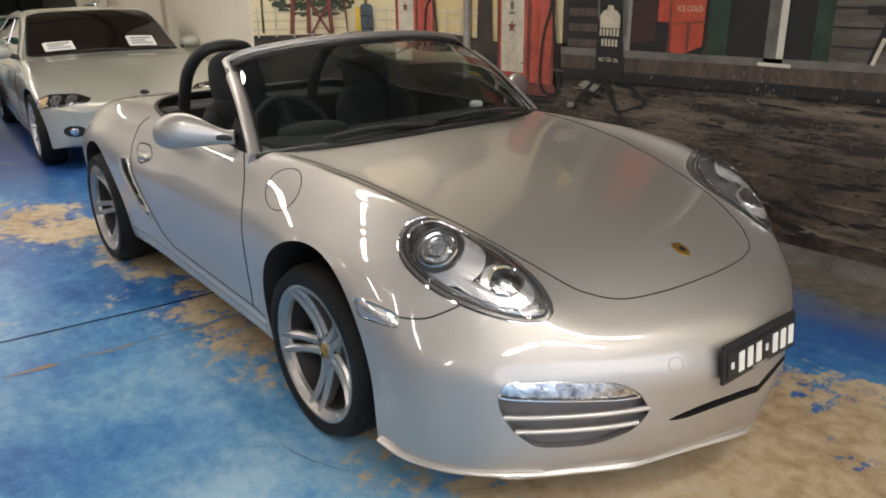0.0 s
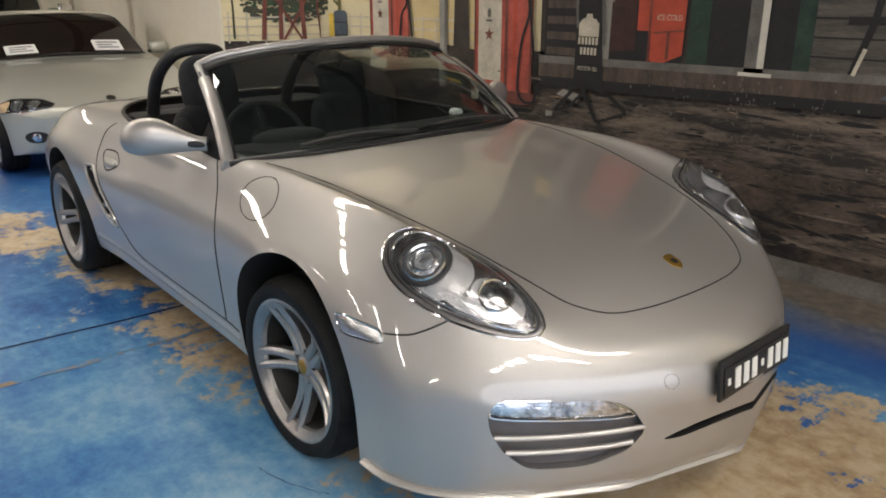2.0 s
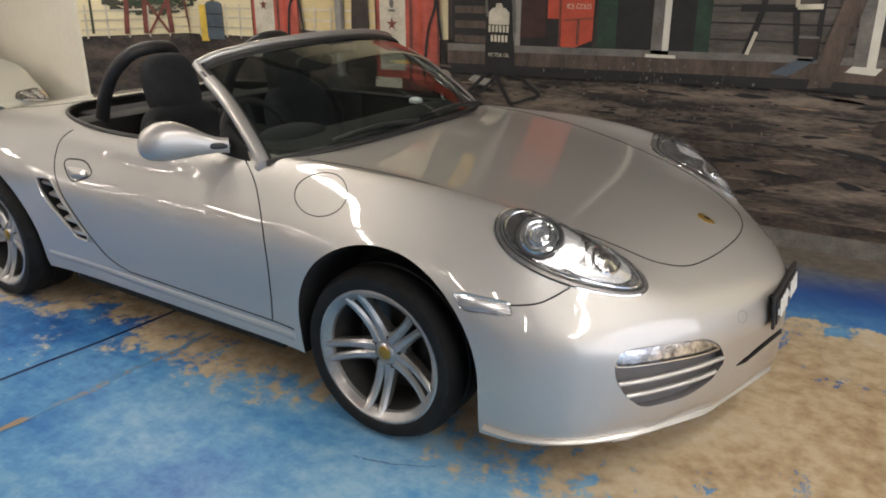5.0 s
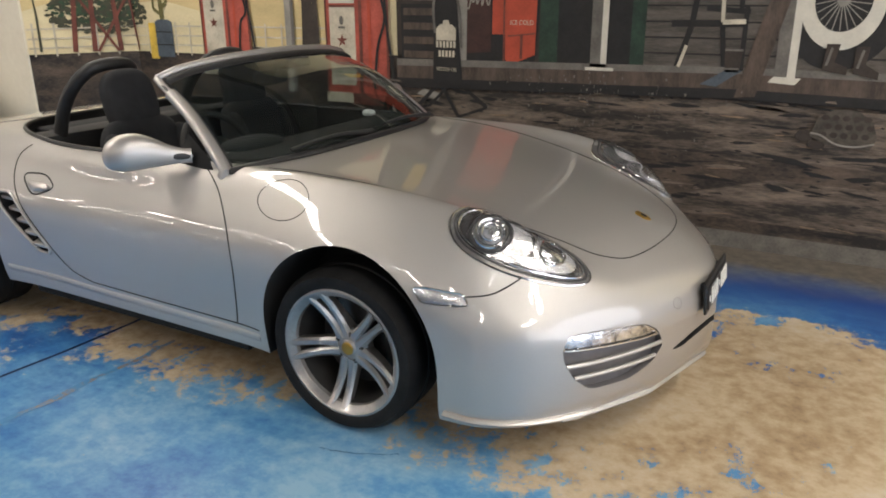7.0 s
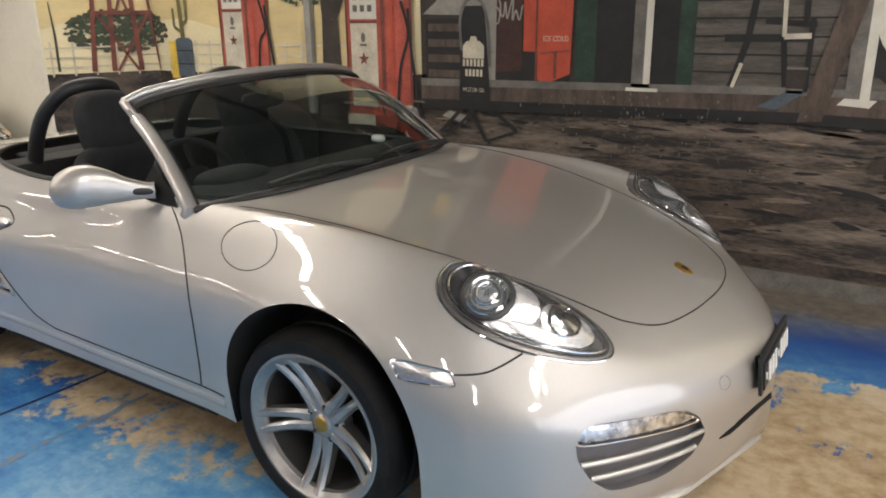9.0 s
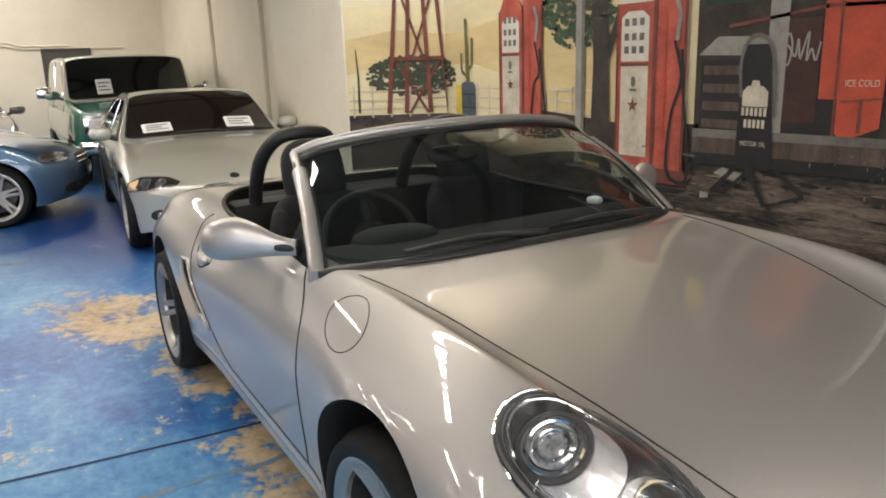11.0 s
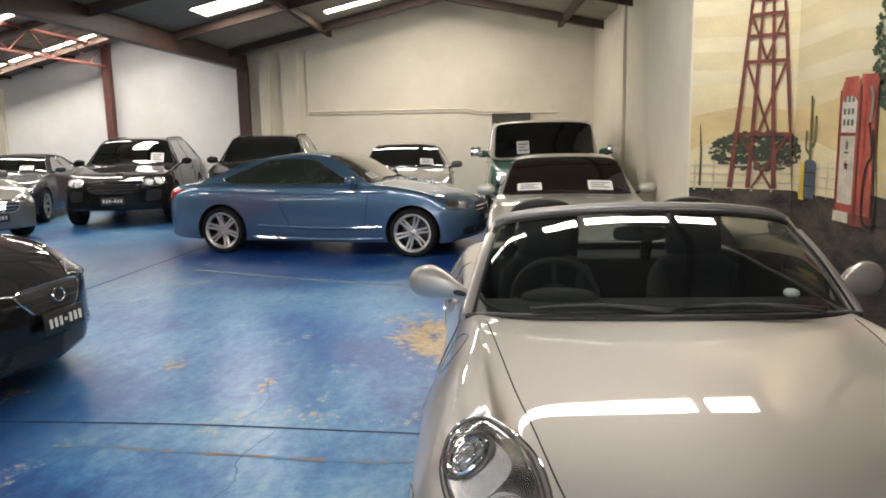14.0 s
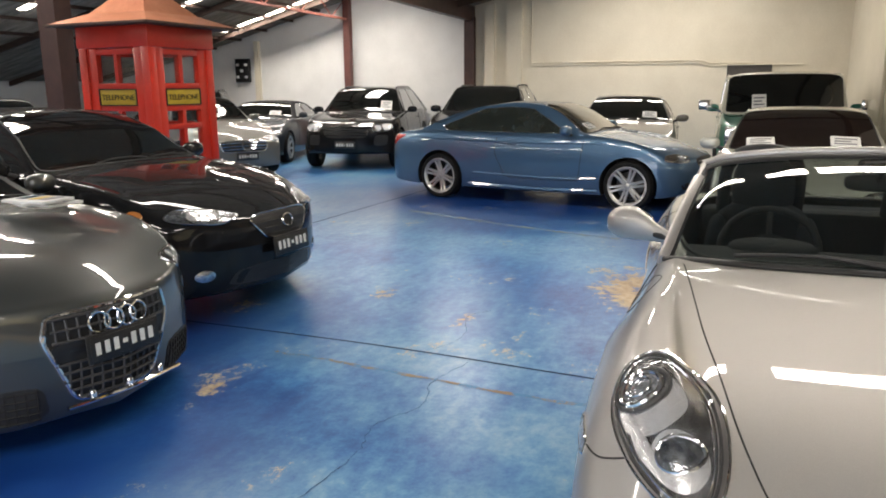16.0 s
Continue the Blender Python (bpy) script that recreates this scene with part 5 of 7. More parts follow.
P_DKGRN = pig("dark_green", (0.018, 0.040, 0.026), 0.4, 8)
P_OLIVE = pig("olive", (0.05, 0.052, 0.032), 0.4, 12)
P_CACT = pig("cactus", (0.13, 0.115, 0.04), 0.3, 12)
P_TURT = pig("turtle_green", (0.062, 0.053, 0.042), 0.5, 14)
P_BLUE = pig("steel_blue", (0.07, 0.09, 0.11), 0.3, 8)
P_YEL = pig("yellow", (0.62, 0.42, 0.06), 0.25, 8)
P_BOARD = pig("weatherboard", (0.085, 0.074, 0.062), 0.5, 6, (0.5, 1, 3))

END = -5.20
# ground, sky, dunes
daub("painted_ground", [rect(FOLD[0], 0.0, 9.0, 1.16), rect(END, 0.0, FOLD[0], 1.10)], P_GROUND, 0)
daub("painted_sky", [rect(FOLD[0], 1.10, 9.0, 5.2), rect(END, 1.08, FOLD[0], 5.2)], P_SKY, 1)
daub("painted_plinth", [rect(-4.3, 0.0, 9.0, 0.11)], P_GREY, 1)
daub("painted_dirt", [[(-1.9, .56), (1.0, .60), (3.4, .52), (3.4, .88), (0.6, .93), (-1.2, .88)], [(0.2, .20), (3.2, .16), (3.2, .44), (1.2, .47)]], P_DIRT, 1)
for k in range(5):
    z = 2.0 + 0.28 * k + rnd.uniform(-.05, .05)
    daub("painted_cloud", [[(FOLD[0], z), (-3.4, z + .05), (-2.5, z - .02), (-2.4, z + .10), (-3.3, z + .18), (FOLD[0], z + .12)], [(END, z + .03), (FOLD[0], z), (FOLD[0], z + .12), (END, z + .16)]], P_CLOUD, 2)
daub("painted_dune", [[(FOLD[0], 1.08), (-2.0, 1.08), (-2.0, 1.86), (-2.8, 1.89), (-3.47, 1.86), (-3.9, 1.79), (FOLD[0], 1.77)], [(END, 1.08), (FOLD[0], 1.08), (FOLD[0], 1.77), (-4.75, 1.82), (END, 1.74)]], P_DUNE, 3)
daub("painted_dune", [[(FOLD[0], 1.08), (-3.0, 1.08), (-3.3, 1.40), (-3.9, 1.52), (FOLD[0], 1.50)], [(END, 1.08), (FOLD[0], 1.08), (FOLD[0], 1.50), (-4.8, 1.56), (END, 1.44)]], P_SKY, 4)


def bush(u, z, ru, rz, n, seed, material, size=0.05, layer=5):
    r2 = random.Random(seed)
    polys = []
    for _ in range(n):
        a, q = r2.uniform(0, 2 * math.pi), math.sqrt(r2.random())
        cu, cz = u + ru * q * math.cos(a), z + rz * q * math.sin(a)
        s = size * r2.uniform(0.5, 1.3)
        turn = r2.uniform(0, math.pi)
        polys.append([(cu + s * math.cos(turn + t) * r2.uniform(.5, 1), cz + s * 0.6 * math.sin(turn + t) * r2.uniform(.6, 1)) for t in (0, 1.0, 2.1, 3.1, 4.2, 5.2)])
    return daub("painted_bush", polys, material, layer)


bush(-4.58, 1.42, .44, .17, 420, 1, P_OLIVE, .036, 5)
bush(-4.60, 1.47, .38, .14, 120, 2, P_GREEN, .028, 6)
# fence
fp = []
for k in range(16):
    u = -5.15 + .17 * k
    if u < -2.1:
        fp += stroke([(u, 1.06), (u + .005, 1.34)], 0.016)
daub("painted_fence_post", fp, P_BONE, 6)
for z in (1.30, 1.22, 1.14):
    daub("painted_fence_rail", stroke([(END + .01, z - .01), (-4.7, z - .005), (FOLD[0], z)], 0.013) + stroke([(FOLD[0], z), (-3.4, z + .01), (-2.1, z + .015)], 0.013), P_BONE, 6)
# thin cactus, saguaro, drums
daub("painted_cactus", stroke([(-5.10, 1.10), (-5.095, 1.4), (-5.11, 1.66)], [.022, .018, .008]), P_OLIVE, 7)
daub("painted_cactus", stroke([(-3.93, 1.2), (-3.945, 1.6), (-3.96, 1.88)], [.06, .05, .035]) + stroke([(-3.95, 1.45), (-3.87, 1.50), (-3.865, 1.72)], .035) + stroke([(-3.94, 1.40), (-4.03, 1.45), (-4.03, 1.60)], .03), P_CACT, 7)
daub("painted_drum", [rect(-4.12, 1.02, -4.02, 1.33)], P_YEL, 8)
daub("painted_drum", [[(-4.03, 1.04), (-3.82, 1.04), (-3.82, 1.34), (-3.86, 1.36), (-3.99, 1.36), (-4.03, 1.34)]], P_BLUE, 9)
daub("painted_drum_band", [rect(-4.03, 1.14, -3.82, 1.15), rect(-4.03, 1.25, -3.82, 1.26)], P_BLACK, 10)
# windmill tower
LEGS = [(-4.83, -4.69), (-4.67, -4.60), (-4.45, -4.52), (-4.28, -4.43)]
for u0, u1 in LEGS:
    daub("painted_tower_leg", stroke([(u0, 1.09), (u0 + (u1 - u0) * .55, 1.95), (u1, 2.75)], [.042, .034, .024]), P_RUST, 9)
for z in (1.57, 2.20, 2.42, 2.60):
    t = (z - 1.09) / 1.66
    daub("painted_tower_bar", stroke([(-4.84 + .14 * t, z), (-4.27 - .16 * t, z)], .032), P_RUST, 10)
for z0, z1, s in ((1.09, 1.57, 1), (1.57, 2.20, 1), (2.20, 2.60, 1), (1.57, 2.20, -1), (2.20, 2.60, -1), (1.09, 1.57, -1)):
    ta, tb = (z0 - 1.09) / 1.66, (z1 - 1.09) / 1.66
    ua, ub = (-4.80 + .12 * ta, -4.31 - .12 * tb) if s > 0 else (-4.31 - .12 * ta, -4.80 + .12 * tb)
    daub("painted_tower_brace", stroke([(ua + (.16 if s > 0 else -.16), z0), (ub, z1)], .022), P_RUST, 8)
daub("painted_windmill_wheel", [disc(-4.555, 2.98, .26, .28, 24)], P_RUST, 8)


def pump(u, w, z0, z1, seed):
    """A painted petrol pump: white face, red sides, dial, star, hose."""
    f = w * .56
    daub("painted_pump_side", [rect(u + f, z0, u + w, z1 - .02), [(u + f, z1 - .02), (u + w, z1 - .02), (u + w - .03, z1 + .03), (u + f, z1 + .04)]], P_RED, 9)
    daub("painted_pump_face", [rect(u, z0, u + f, z1 - .06)], P_RED, 9)
    daub("painted_pump_panel", [rect(u + f * .13, z0 + .08, u + f * .86, z0 + (z1 - z0) * .60)], P_BONE, 10)
    daub("painted_pump_dial", [[(u + f * .13, z0 + (z1 - z0) * .62), (u + f * .86, z0 + (z1 - z0) * .62), (u + f * .86, z1 - .15), (u + f * .7, z1 - .11), (u + f * .3, z1 - .11), (u + f * .13, z1 - .15)]], P_WHITE, 10)
    bars = []
    zd = z0 + (z1 - z0) * .62
    for k, zz in enumerate((zd + .05, zd + .13, zd + .22)):
        for j in range(3):
            bars.append(rect(u + f * (.22 + .20 * j), zz, u + f * (.34 + .20 * j), zz + .045))
    daub("painted_pump_figures", bars, P_GREY, 11)
    daub("painted_pump_top", [[(u + f * .05, z1 - .06), (u + f * .95, z1 - .06), (u + f * .85, z1 + .03), (u + f * .2, z1 + .03)]], P_WHITE if seed else P_RED, 10)
    su, sz = u + f * .48, z0 + (z1 - z0) * .37
    star = [(su + (.055 if k % 2 == 0 else .022) * w * 1.6 * math.sin(2 * math.pi * k / 10), sz + (.055 if k % 2 == 0 else .022) * w * 1.6 * math.cos(2 * math.pi * k / 10)) for k in range(10)]
    daub("painted_pump_star", [star], P_RUST, 11)
    daub("painted_pump_crest", [disc(su, sz + .15, .02, .035, 10), rect(su - .03, sz + .09, su + .03, sz + .105)], P_GREY, 11)
    daub("painted_pump_base", [rect(u - .01, z0 - .06, u + f * .75, z0 + .02)], P_BONE, 11)
    daub("painted_pump_base", [rect(u + f * .75, z0 - .07, u + w + .02, z0 + .02)], P_RUST, 10)
    daub("painted_pump_shade", [rect(u, z0, u + f * .05, z1 - .06), rect(u + f * .97, z0, u + f * 1.06, z1 - .03), rect(u + w - .02, z0, u + w, z1 - .04), rect(u + f * .13, z0 + (z1 - z0) * .595, u + f * .86, z0 + (z1 - z0) * .61)], P_RUST, 11)
    daub("painted_pump_shine", [rect(u + f * 1.22, z0 + .1, u + f * 1.30, z1 - .10)], P_ORANGE, 11)
    h = u + w
    daub("painted_hose", stroke(fine([(h - .09, z1 - .30), (h - .03, z1 - .52), (h - .10, z0 + .35), (h - .12, z0 + .02), (h + .0, z0 - .05), (h + .05, z0 + .06), (h - .01, z0 + .5), (h - .03, z1 - .35)], 6), .022), P_BLACK, 12)
    daub("painted_nozzle", stroke([(h - .09, z1 - .05), (h - .05, z1 - .14), (h - .07, z1 - .30)], .03), P_PALE, 13)


pump(-3.46, .54, .98, 1.96, 0)
# pole, tree, second pump
daub("painted_pole", [rect(-2.55, .82, -2.46, 3.6)], P_PALE, 9)
daub("painted_pole_edge", [rect(-2.49, .82, -2.46, 3.6)], P_GREY, 10)
bush(-2.55, 2.15, .48, .55, 900, 3, P_GREEN, .036, 7)
bush(-2.45, 2.2, .40, .5, 420, 4, P_OLIVE, .028, 8)
daub("painted_trunk", stroke([(-2.30, .9), (-2.30, 1.5), (-2.33, 2.2)], [.20, .15, .17]) + stroke([(-2.27, 1.5), (-2.15, 1.75), (-2.05, 2.0)], [.07, .06, .05]), P_DARK, 8)
daub("painted_shrubs", [[(-2.95, .95), (-1.4, .90), (-1.4, 1.14), (-2.0, 1.10), (-2.95, 1.16)]], P_DARK, 7)
pump(-2.15, .58, .82, 1.92, 1)
# station building
daub("painted_building", [rect(-1.50, 1.10, 1.75, 4.0)], P_DARK, 7)
daub("painted_wall_boards", [rect(.34, 1.12 + .095 * k, 2.9, 1.205 + .095 * k) for k in range(26)], P_BOARD, 8)
daub("painted_board_joint", [rect(.34, 1.205 + .095 * k, 2.9, 1.213 + .095 * k) for k in range(26)], P_BLACK, 9)
daub("painted_awning", [[(-1.48, 1.53), (-1.35, 1.63), (-1.03, 1.62), (-1.03, 1.52)]], P_PALE, 9)
daub("painted_crate", [rect(-1.46, 1.06, -1.08, 1.5)], P_BLACK, 8)
daub("painted_crate_slat", [rect(-1.44, 1.12 + .1 * k, -1.1, 1.17 + .1 * k) for k in range(4)], P_BROWN, 9)
daub("painted_window", [rect(-1.40, 1.86, -.95, 2.4)], P_GREEN, 8)
daub("painted_window_light", [[(-1.2, 1.90), (-1.08, 1.92), (-1.02, 2.2), (-1.18, 2.3)]], P_YEL, 9)
daub("painted_sill", [rect(-1.45, 1.80, -.45, 1.86)], P_DKGRN, 9)
daub("painted_signboard", [[(-.98, 1.08), (-.40, 1.12), (-.36, 1.74), (-1.02, 1.70)]], P_BLACK, 9)
daub("painted_signboard_rim", stroke([(-1.28, 1.68), (-.7, 1.75), (-.2, 1.74)], .018), P_RUST, 10)
sw1 = fine([(-.98, 1.50), (-.92, 1.58), (-.85, 1.52), (-.90, 1.42), (-.98, 1.45), (-.93, 1.52), (-.80, 1.46), (-.76, 1.55), (-.72, 1.45), (-.66, 1.52), (-.6, 1.58), (-.62, 1.44), (-.55, 1.50), (-.48, 1.44), (-.42, 1.53)], 4)
sw1 = [(-.93 + (u + .98) * .36, z + .05) for u, z in sw1]
daub("painted_signboard_panel", [[(-1.02, 1.16), (-.73, 1.18), (-.73, 1.70), (-1.0, 1.70)]], P_MAROON, 9.9)
daub("painted_script_swirl", stroke(sw1, .011), P_PALE, 11)
# ice box, doors, posts
daub("painted_icebox", [rect(-.72, 1.30, -.62, 2.1), [(-.62, 1.13), (-.57, 1.10), (-.40, 1.17), (-.38, 2.1), (-.63, 2.1)]], P_ORANGE, 10)
daub("painted_icebox_edge", stroke([(-.63, 1.12), (-.63, 2.0)], .014) + stroke([(-.50, 1.14), (-.50, 1.3)], .02) + stroke([(-.60, 1.29), (-.40, 1.31)], .010), P_RUST, 11)
letters("painted_words", "ICE COLD", -.50, 1.365, .045, P_BONE, 11, 0.85)
daub("painted_door", [rect(-.37, 1.12, -.24, 2.4), rect(.25, 1.12, .34, 2.4)], P_DKGRN, 9)
daub("painted_doorway", [rect(-.24, 1.10, .25, 2.4)], P_BLACK, 8)
daub("painted_post", [rect(-.01, 1.10, .06, 2.6), rect(1.12, 1.09, 1.19, 2.6)], P_GREY, 11)
daub("painted_post_edge", [rect(.06, 1.10, .10, 2.6), rect(1.19, 1.09, 1.235, 2.6)], P_WHITE, 11)
daub("painted_post_foot", [rect(-.04, 1.085, .15, 1.105), [(1.09, 1.06), (1.24, 1.05), (1.27, 1.09), (1.12, 1.095)]], P_WHITE, 12)
daub("painted_post", [[(-1.03, 1.09), (-.92, 1.09), (-.90, 2.6), (-1.02, 2.6)]], P_PALE, 10)
# platform edge
daub("painted_platform", [[(-1.5, .96), (.9, 1.0), (3.4, .95), (3.4, 1.09), (.94, 1.12), (-1.5, 1.08)]], P_BROWN, 10)
daub("painted_platform_top", [[(-1.5, 1.06), (.94, 1.10), (3.4, 1.07), (3.4, 1.12), (.94, 1.14), (-1.5, 1.11)]], P_GREY, 11)
daub("painted_platform_shadow", [[(-1.5, .90), (.9, .95), (3.4, .90), (3.4, .96), (.9, 1.01), (-1.5, .97)]], P_BLACK, 11)
# A-frame sign with its jar
daub("painted_board_sign", [[(-1.19, .96), (-.95, .97), (-1.0, 1.58), (-1.17, 1.58)]], P_BLACK, 13)
daub("painted_sign_legs", stroke([(-1.12, .97), (-1.34, .75)], .028) + stroke([(-1.14, .97), (-.98, .71)], .028) + stroke([(-1.02, .97), (-1.22, .78)], .022) + stroke([(-1.0, .97), (-.75, .79)], .028) + stroke([(-1.34, .75), (-1.22, .78)], .02) + stroke([(-.98, .71), (-.75, .79)], .02), P_BLACK, 13)
daub("painted_sign_arch", stroke(fine([(-1.17, 1.3), (-1.18, 1.5), (-1.12, 1.62), (-1.02, 1.60), (-.97, 1.45), (-.96, 1.2)], 5), .02), P_GREY, 14)
daub("painted_jar", [[(-1.16, 1.25), (-1.0, 1.25), (-1.0, 1.33), (-1.03, 1.36), (-1.05, 1.36), (-1.06, 1.39), (-1.10, 1.39), (-1.11, 1.36), (-1.13, 1.36), (-1.16, 1.33)]], P_BONE, 14)
daub("painted_sign_bars", [rect(-1.16 + .028 * k, 1.20, -1.142 + .028 * k, 1.245) for k in range(6)] + [rect(-1.14 + .028 * k, 1.135, -1.122 + .028 * k, 1.18) for k in range(5)], P_BONE, 15)
letters("painted_words", "MOTOR OIL", -1.075, 1.035, .038, P_BONE, 15, 0.8)
daub("painted_paper_scraps", [[(-1.33, .86), (-1.15, .82), (-1.12, .87), (-1.27, .90)], [(-1.42, .70), (-1.36, .71), (-1.36, .74), (-1.42, .74)]], P_PALE, 12)
# chair, bucket, leaning pole
daub("painted_chair", stroke([(.55, 1.13), (.62, 1.38), (.68, 1.9)], .035) + stroke([(.83, 1.14), (.80, 1.38)], .03) + stroke([(.50, 1.39), (.93, 1.395)], .04) + stroke([(.70, 1.48), (.95, 1.46)], .03) + stroke([(.93, 1.12), (.93, 1.5)], .028) + stroke([(.66, 1.62), (.92, 1.62)], .03) + stroke([(.90, 1.45), (.88, 1.9)], .03), P_BLACK, 11)
daub("painted_chair_light", stroke([(.80, 1.40), (.78, 1.75)], .022) + stroke([(.80, 1.40), (.93, 1.405)], .028) + stroke([(.56, 1.13), (.60, 1.26)], .02), P_BONE, 12)
daub("painted_bucket", [[(.84, 1.11), (.92, 1.11), (.935, 1.24), (.83, 1.24)]], P_DARK, 12)
daub("painted_bucket_rim", stroke([(.83, 1.24), (.935, 1.24)], .012) + stroke([(.84, 1.13), (.92, 1.13)], .01), P_GREY, 13)
daub("painted_lean_pole", [[(.91, .96), (1.03, .97), (1.20, 1.7), (1.26, 2.3), (1.16, 2.3), (1.08, 1.66)]], P_BROWN, 13)
daub("painted_pole_shadow", [[(.70, 1.03), (.80, 1.02), (.94, 1.12), (.86, 1.13)]], P_BLUE, 12)
# wheel, boots, turtle
daub("painted_tyre", [disc(1.43, 1.52, .31, .38, 40)], P_BLACK, 10)
daub("painted_whitewall", [disc(1.43, 1.52, .215, .265, 40)], P_WHITE, 11)
daub("painted_wheel_dark", [disc(1.43, 1.53, .145, .175, 36)], P_BLACK, 12)
sp = []
for k in range(22):
    a = 2 * math.pi * k / 22
    sp += stroke([(1.43 + .03 * math.cos(a), 1.53 + .035 * math.sin(a)), (1.43 + .14 * math.cos(a + .15), 1.53 + .17 * math.sin(a + .15))], .006)
daub("painted_wheel_spokes", sp, P_PALE, 13)
daub("painted_wheel_hub", [disc(1.43, 1.53, .035, .04, 14)], P_PALE, 14)
daub("painted_boots", [[(1.37, 1.14), (1.50, 1.12), (1.50, 1.16), (1.43, 1.19), (1.45, 1.29), (1.38, 1.29)], [(1.53, 1.13), (1.66, 1.10), (1.66, 1.14), (1.59, 1.18), (1.60, 1.28), (1.53, 1.28)]], P_DARK, 15)
daub("painted_boot_light", stroke([(1.39, 1.17), (1.41, 1.27)], .014) + stroke([(1.55, 1.16), (1.57, 1.26)], .014), P_GREY, 16)
daub("painted_turtle_shell", [[(1.36, .76), (1.45, .72), (1.68, .70), (1.71, .77), (1.68, .86), (1.60, .92), (1.48, .93), (1.39, .87)]], P_TURT, 12)
sc = []
for k in range(5):
    for j in range(3):
        sc.append(disc(1.43 + .055 * k + .02 * (j % 2), .775 + .05 * j, .022, .018, 6))
daub("painted_turtle_scutes", sc, P_DARK, 13)
daub("painted_turtle_rim", stroke(fine([(1.36, .78), (1.42, .77), (1.5, .725), (1.6, .715), (1.7, .74)], 4), .010), P_PALE, 14)
daub("painted_turtle_legs", [disc(1.33, .76, .05, .04, 10), disc(1.40, .71, .05, .025, 10)], P_DARK, 11)
# scuffs on the painted ground
for k in range(46):
    u, z = rnd.uniform(-2.0, 2.8), rnd.uniform(.2, 1.0)
    ln = rnd.uniform(.03, .16)
    daub("painted_fleck", [[(u, z), (u + ln, z + rnd.uniform(-.01, .01)), (u + ln * .8, z + rnd.uniform(.006, .016)), (u + ln * .2, z + rnd.uniform(.006, .016))]], rnd.choice((P_DIRT, P_BLACK, P_BROWN)), 16)
for k in range(26):
    u, z = rnd.choice((-.35, .0, .05, .4, -.1)) + rnd.uniform(-.12, .12), rnd.uniform(.7, 1.06)
    s = rnd.uniform(.004, .011)
    daub("scuff", [[(u, z), (u + s, z + s * .3), (u + s * .7, z + s * 2), (u - s * .3, z + s * 1.4)]], P_GREY, 17)
# pale scuffs and drips on the painted ground
polys = []
for k in range(150):
    u, z = rnd.choice((-.45, -.1, .15, .6)) + rnd.gauss(0, .28), .45 + .6 * rnd.random() ** .6
    q, h2 = rnd.uniform(.0015, .005), rnd.uniform(.003, .018)
    polys.append([(u - q, z), (u, z - h2), (u + q, z - h2 * .3), (u + q * .6, z + h2 * .5), (u - q * .5, z + h2 * .4)])
tagged(daub("painted_scuffs", polys, P_GREY, 18), kind="stuff")
# brush strokes of the painted ground
for mat_s, count, top, long_s, wide_s in ((P_BLACK, 90, 1.0, .26, .026), (P_DIRT, 80, .95, .28, .026), (P_TAN, 45, .92, .13, .010), (P_BLACK, 260, .95, .05, .010), (P_DIRT, 160, .95, .06, .012)):
    polys = []
    for k in range(count):
        u, z = rnd.uniform(-2.0, 3.2), .14 + (top - .14) * rnd.random() ** 0.8
        ln, wd = long_s * rnd.uniform(.4, 1.5), wide_s * rnd.uniform(.4, 1.4)
        sl = rnd.uniform(-.16, .10) * ln
        polys.append([(u, z), (u + ln * .3, z + sl * .3 - wd * rnd.uniform(.3, .6)), (u + ln * .7, z + sl * .7 - wd * rnd.uniform(.2, .6)), (u + ln, z + sl), (u + ln * .75, z + sl * .7 + wd * rnd.uniform(.2, .6)), (u + ln * .25, z + sl * .3 + wd * rnd.uniform(.3, .6))])
    tagged(daub("painted_strokes", polys, mat_s, 3 + (mat_s is P_TAN) + 2 * (long_s < .1)), kind="stuff")

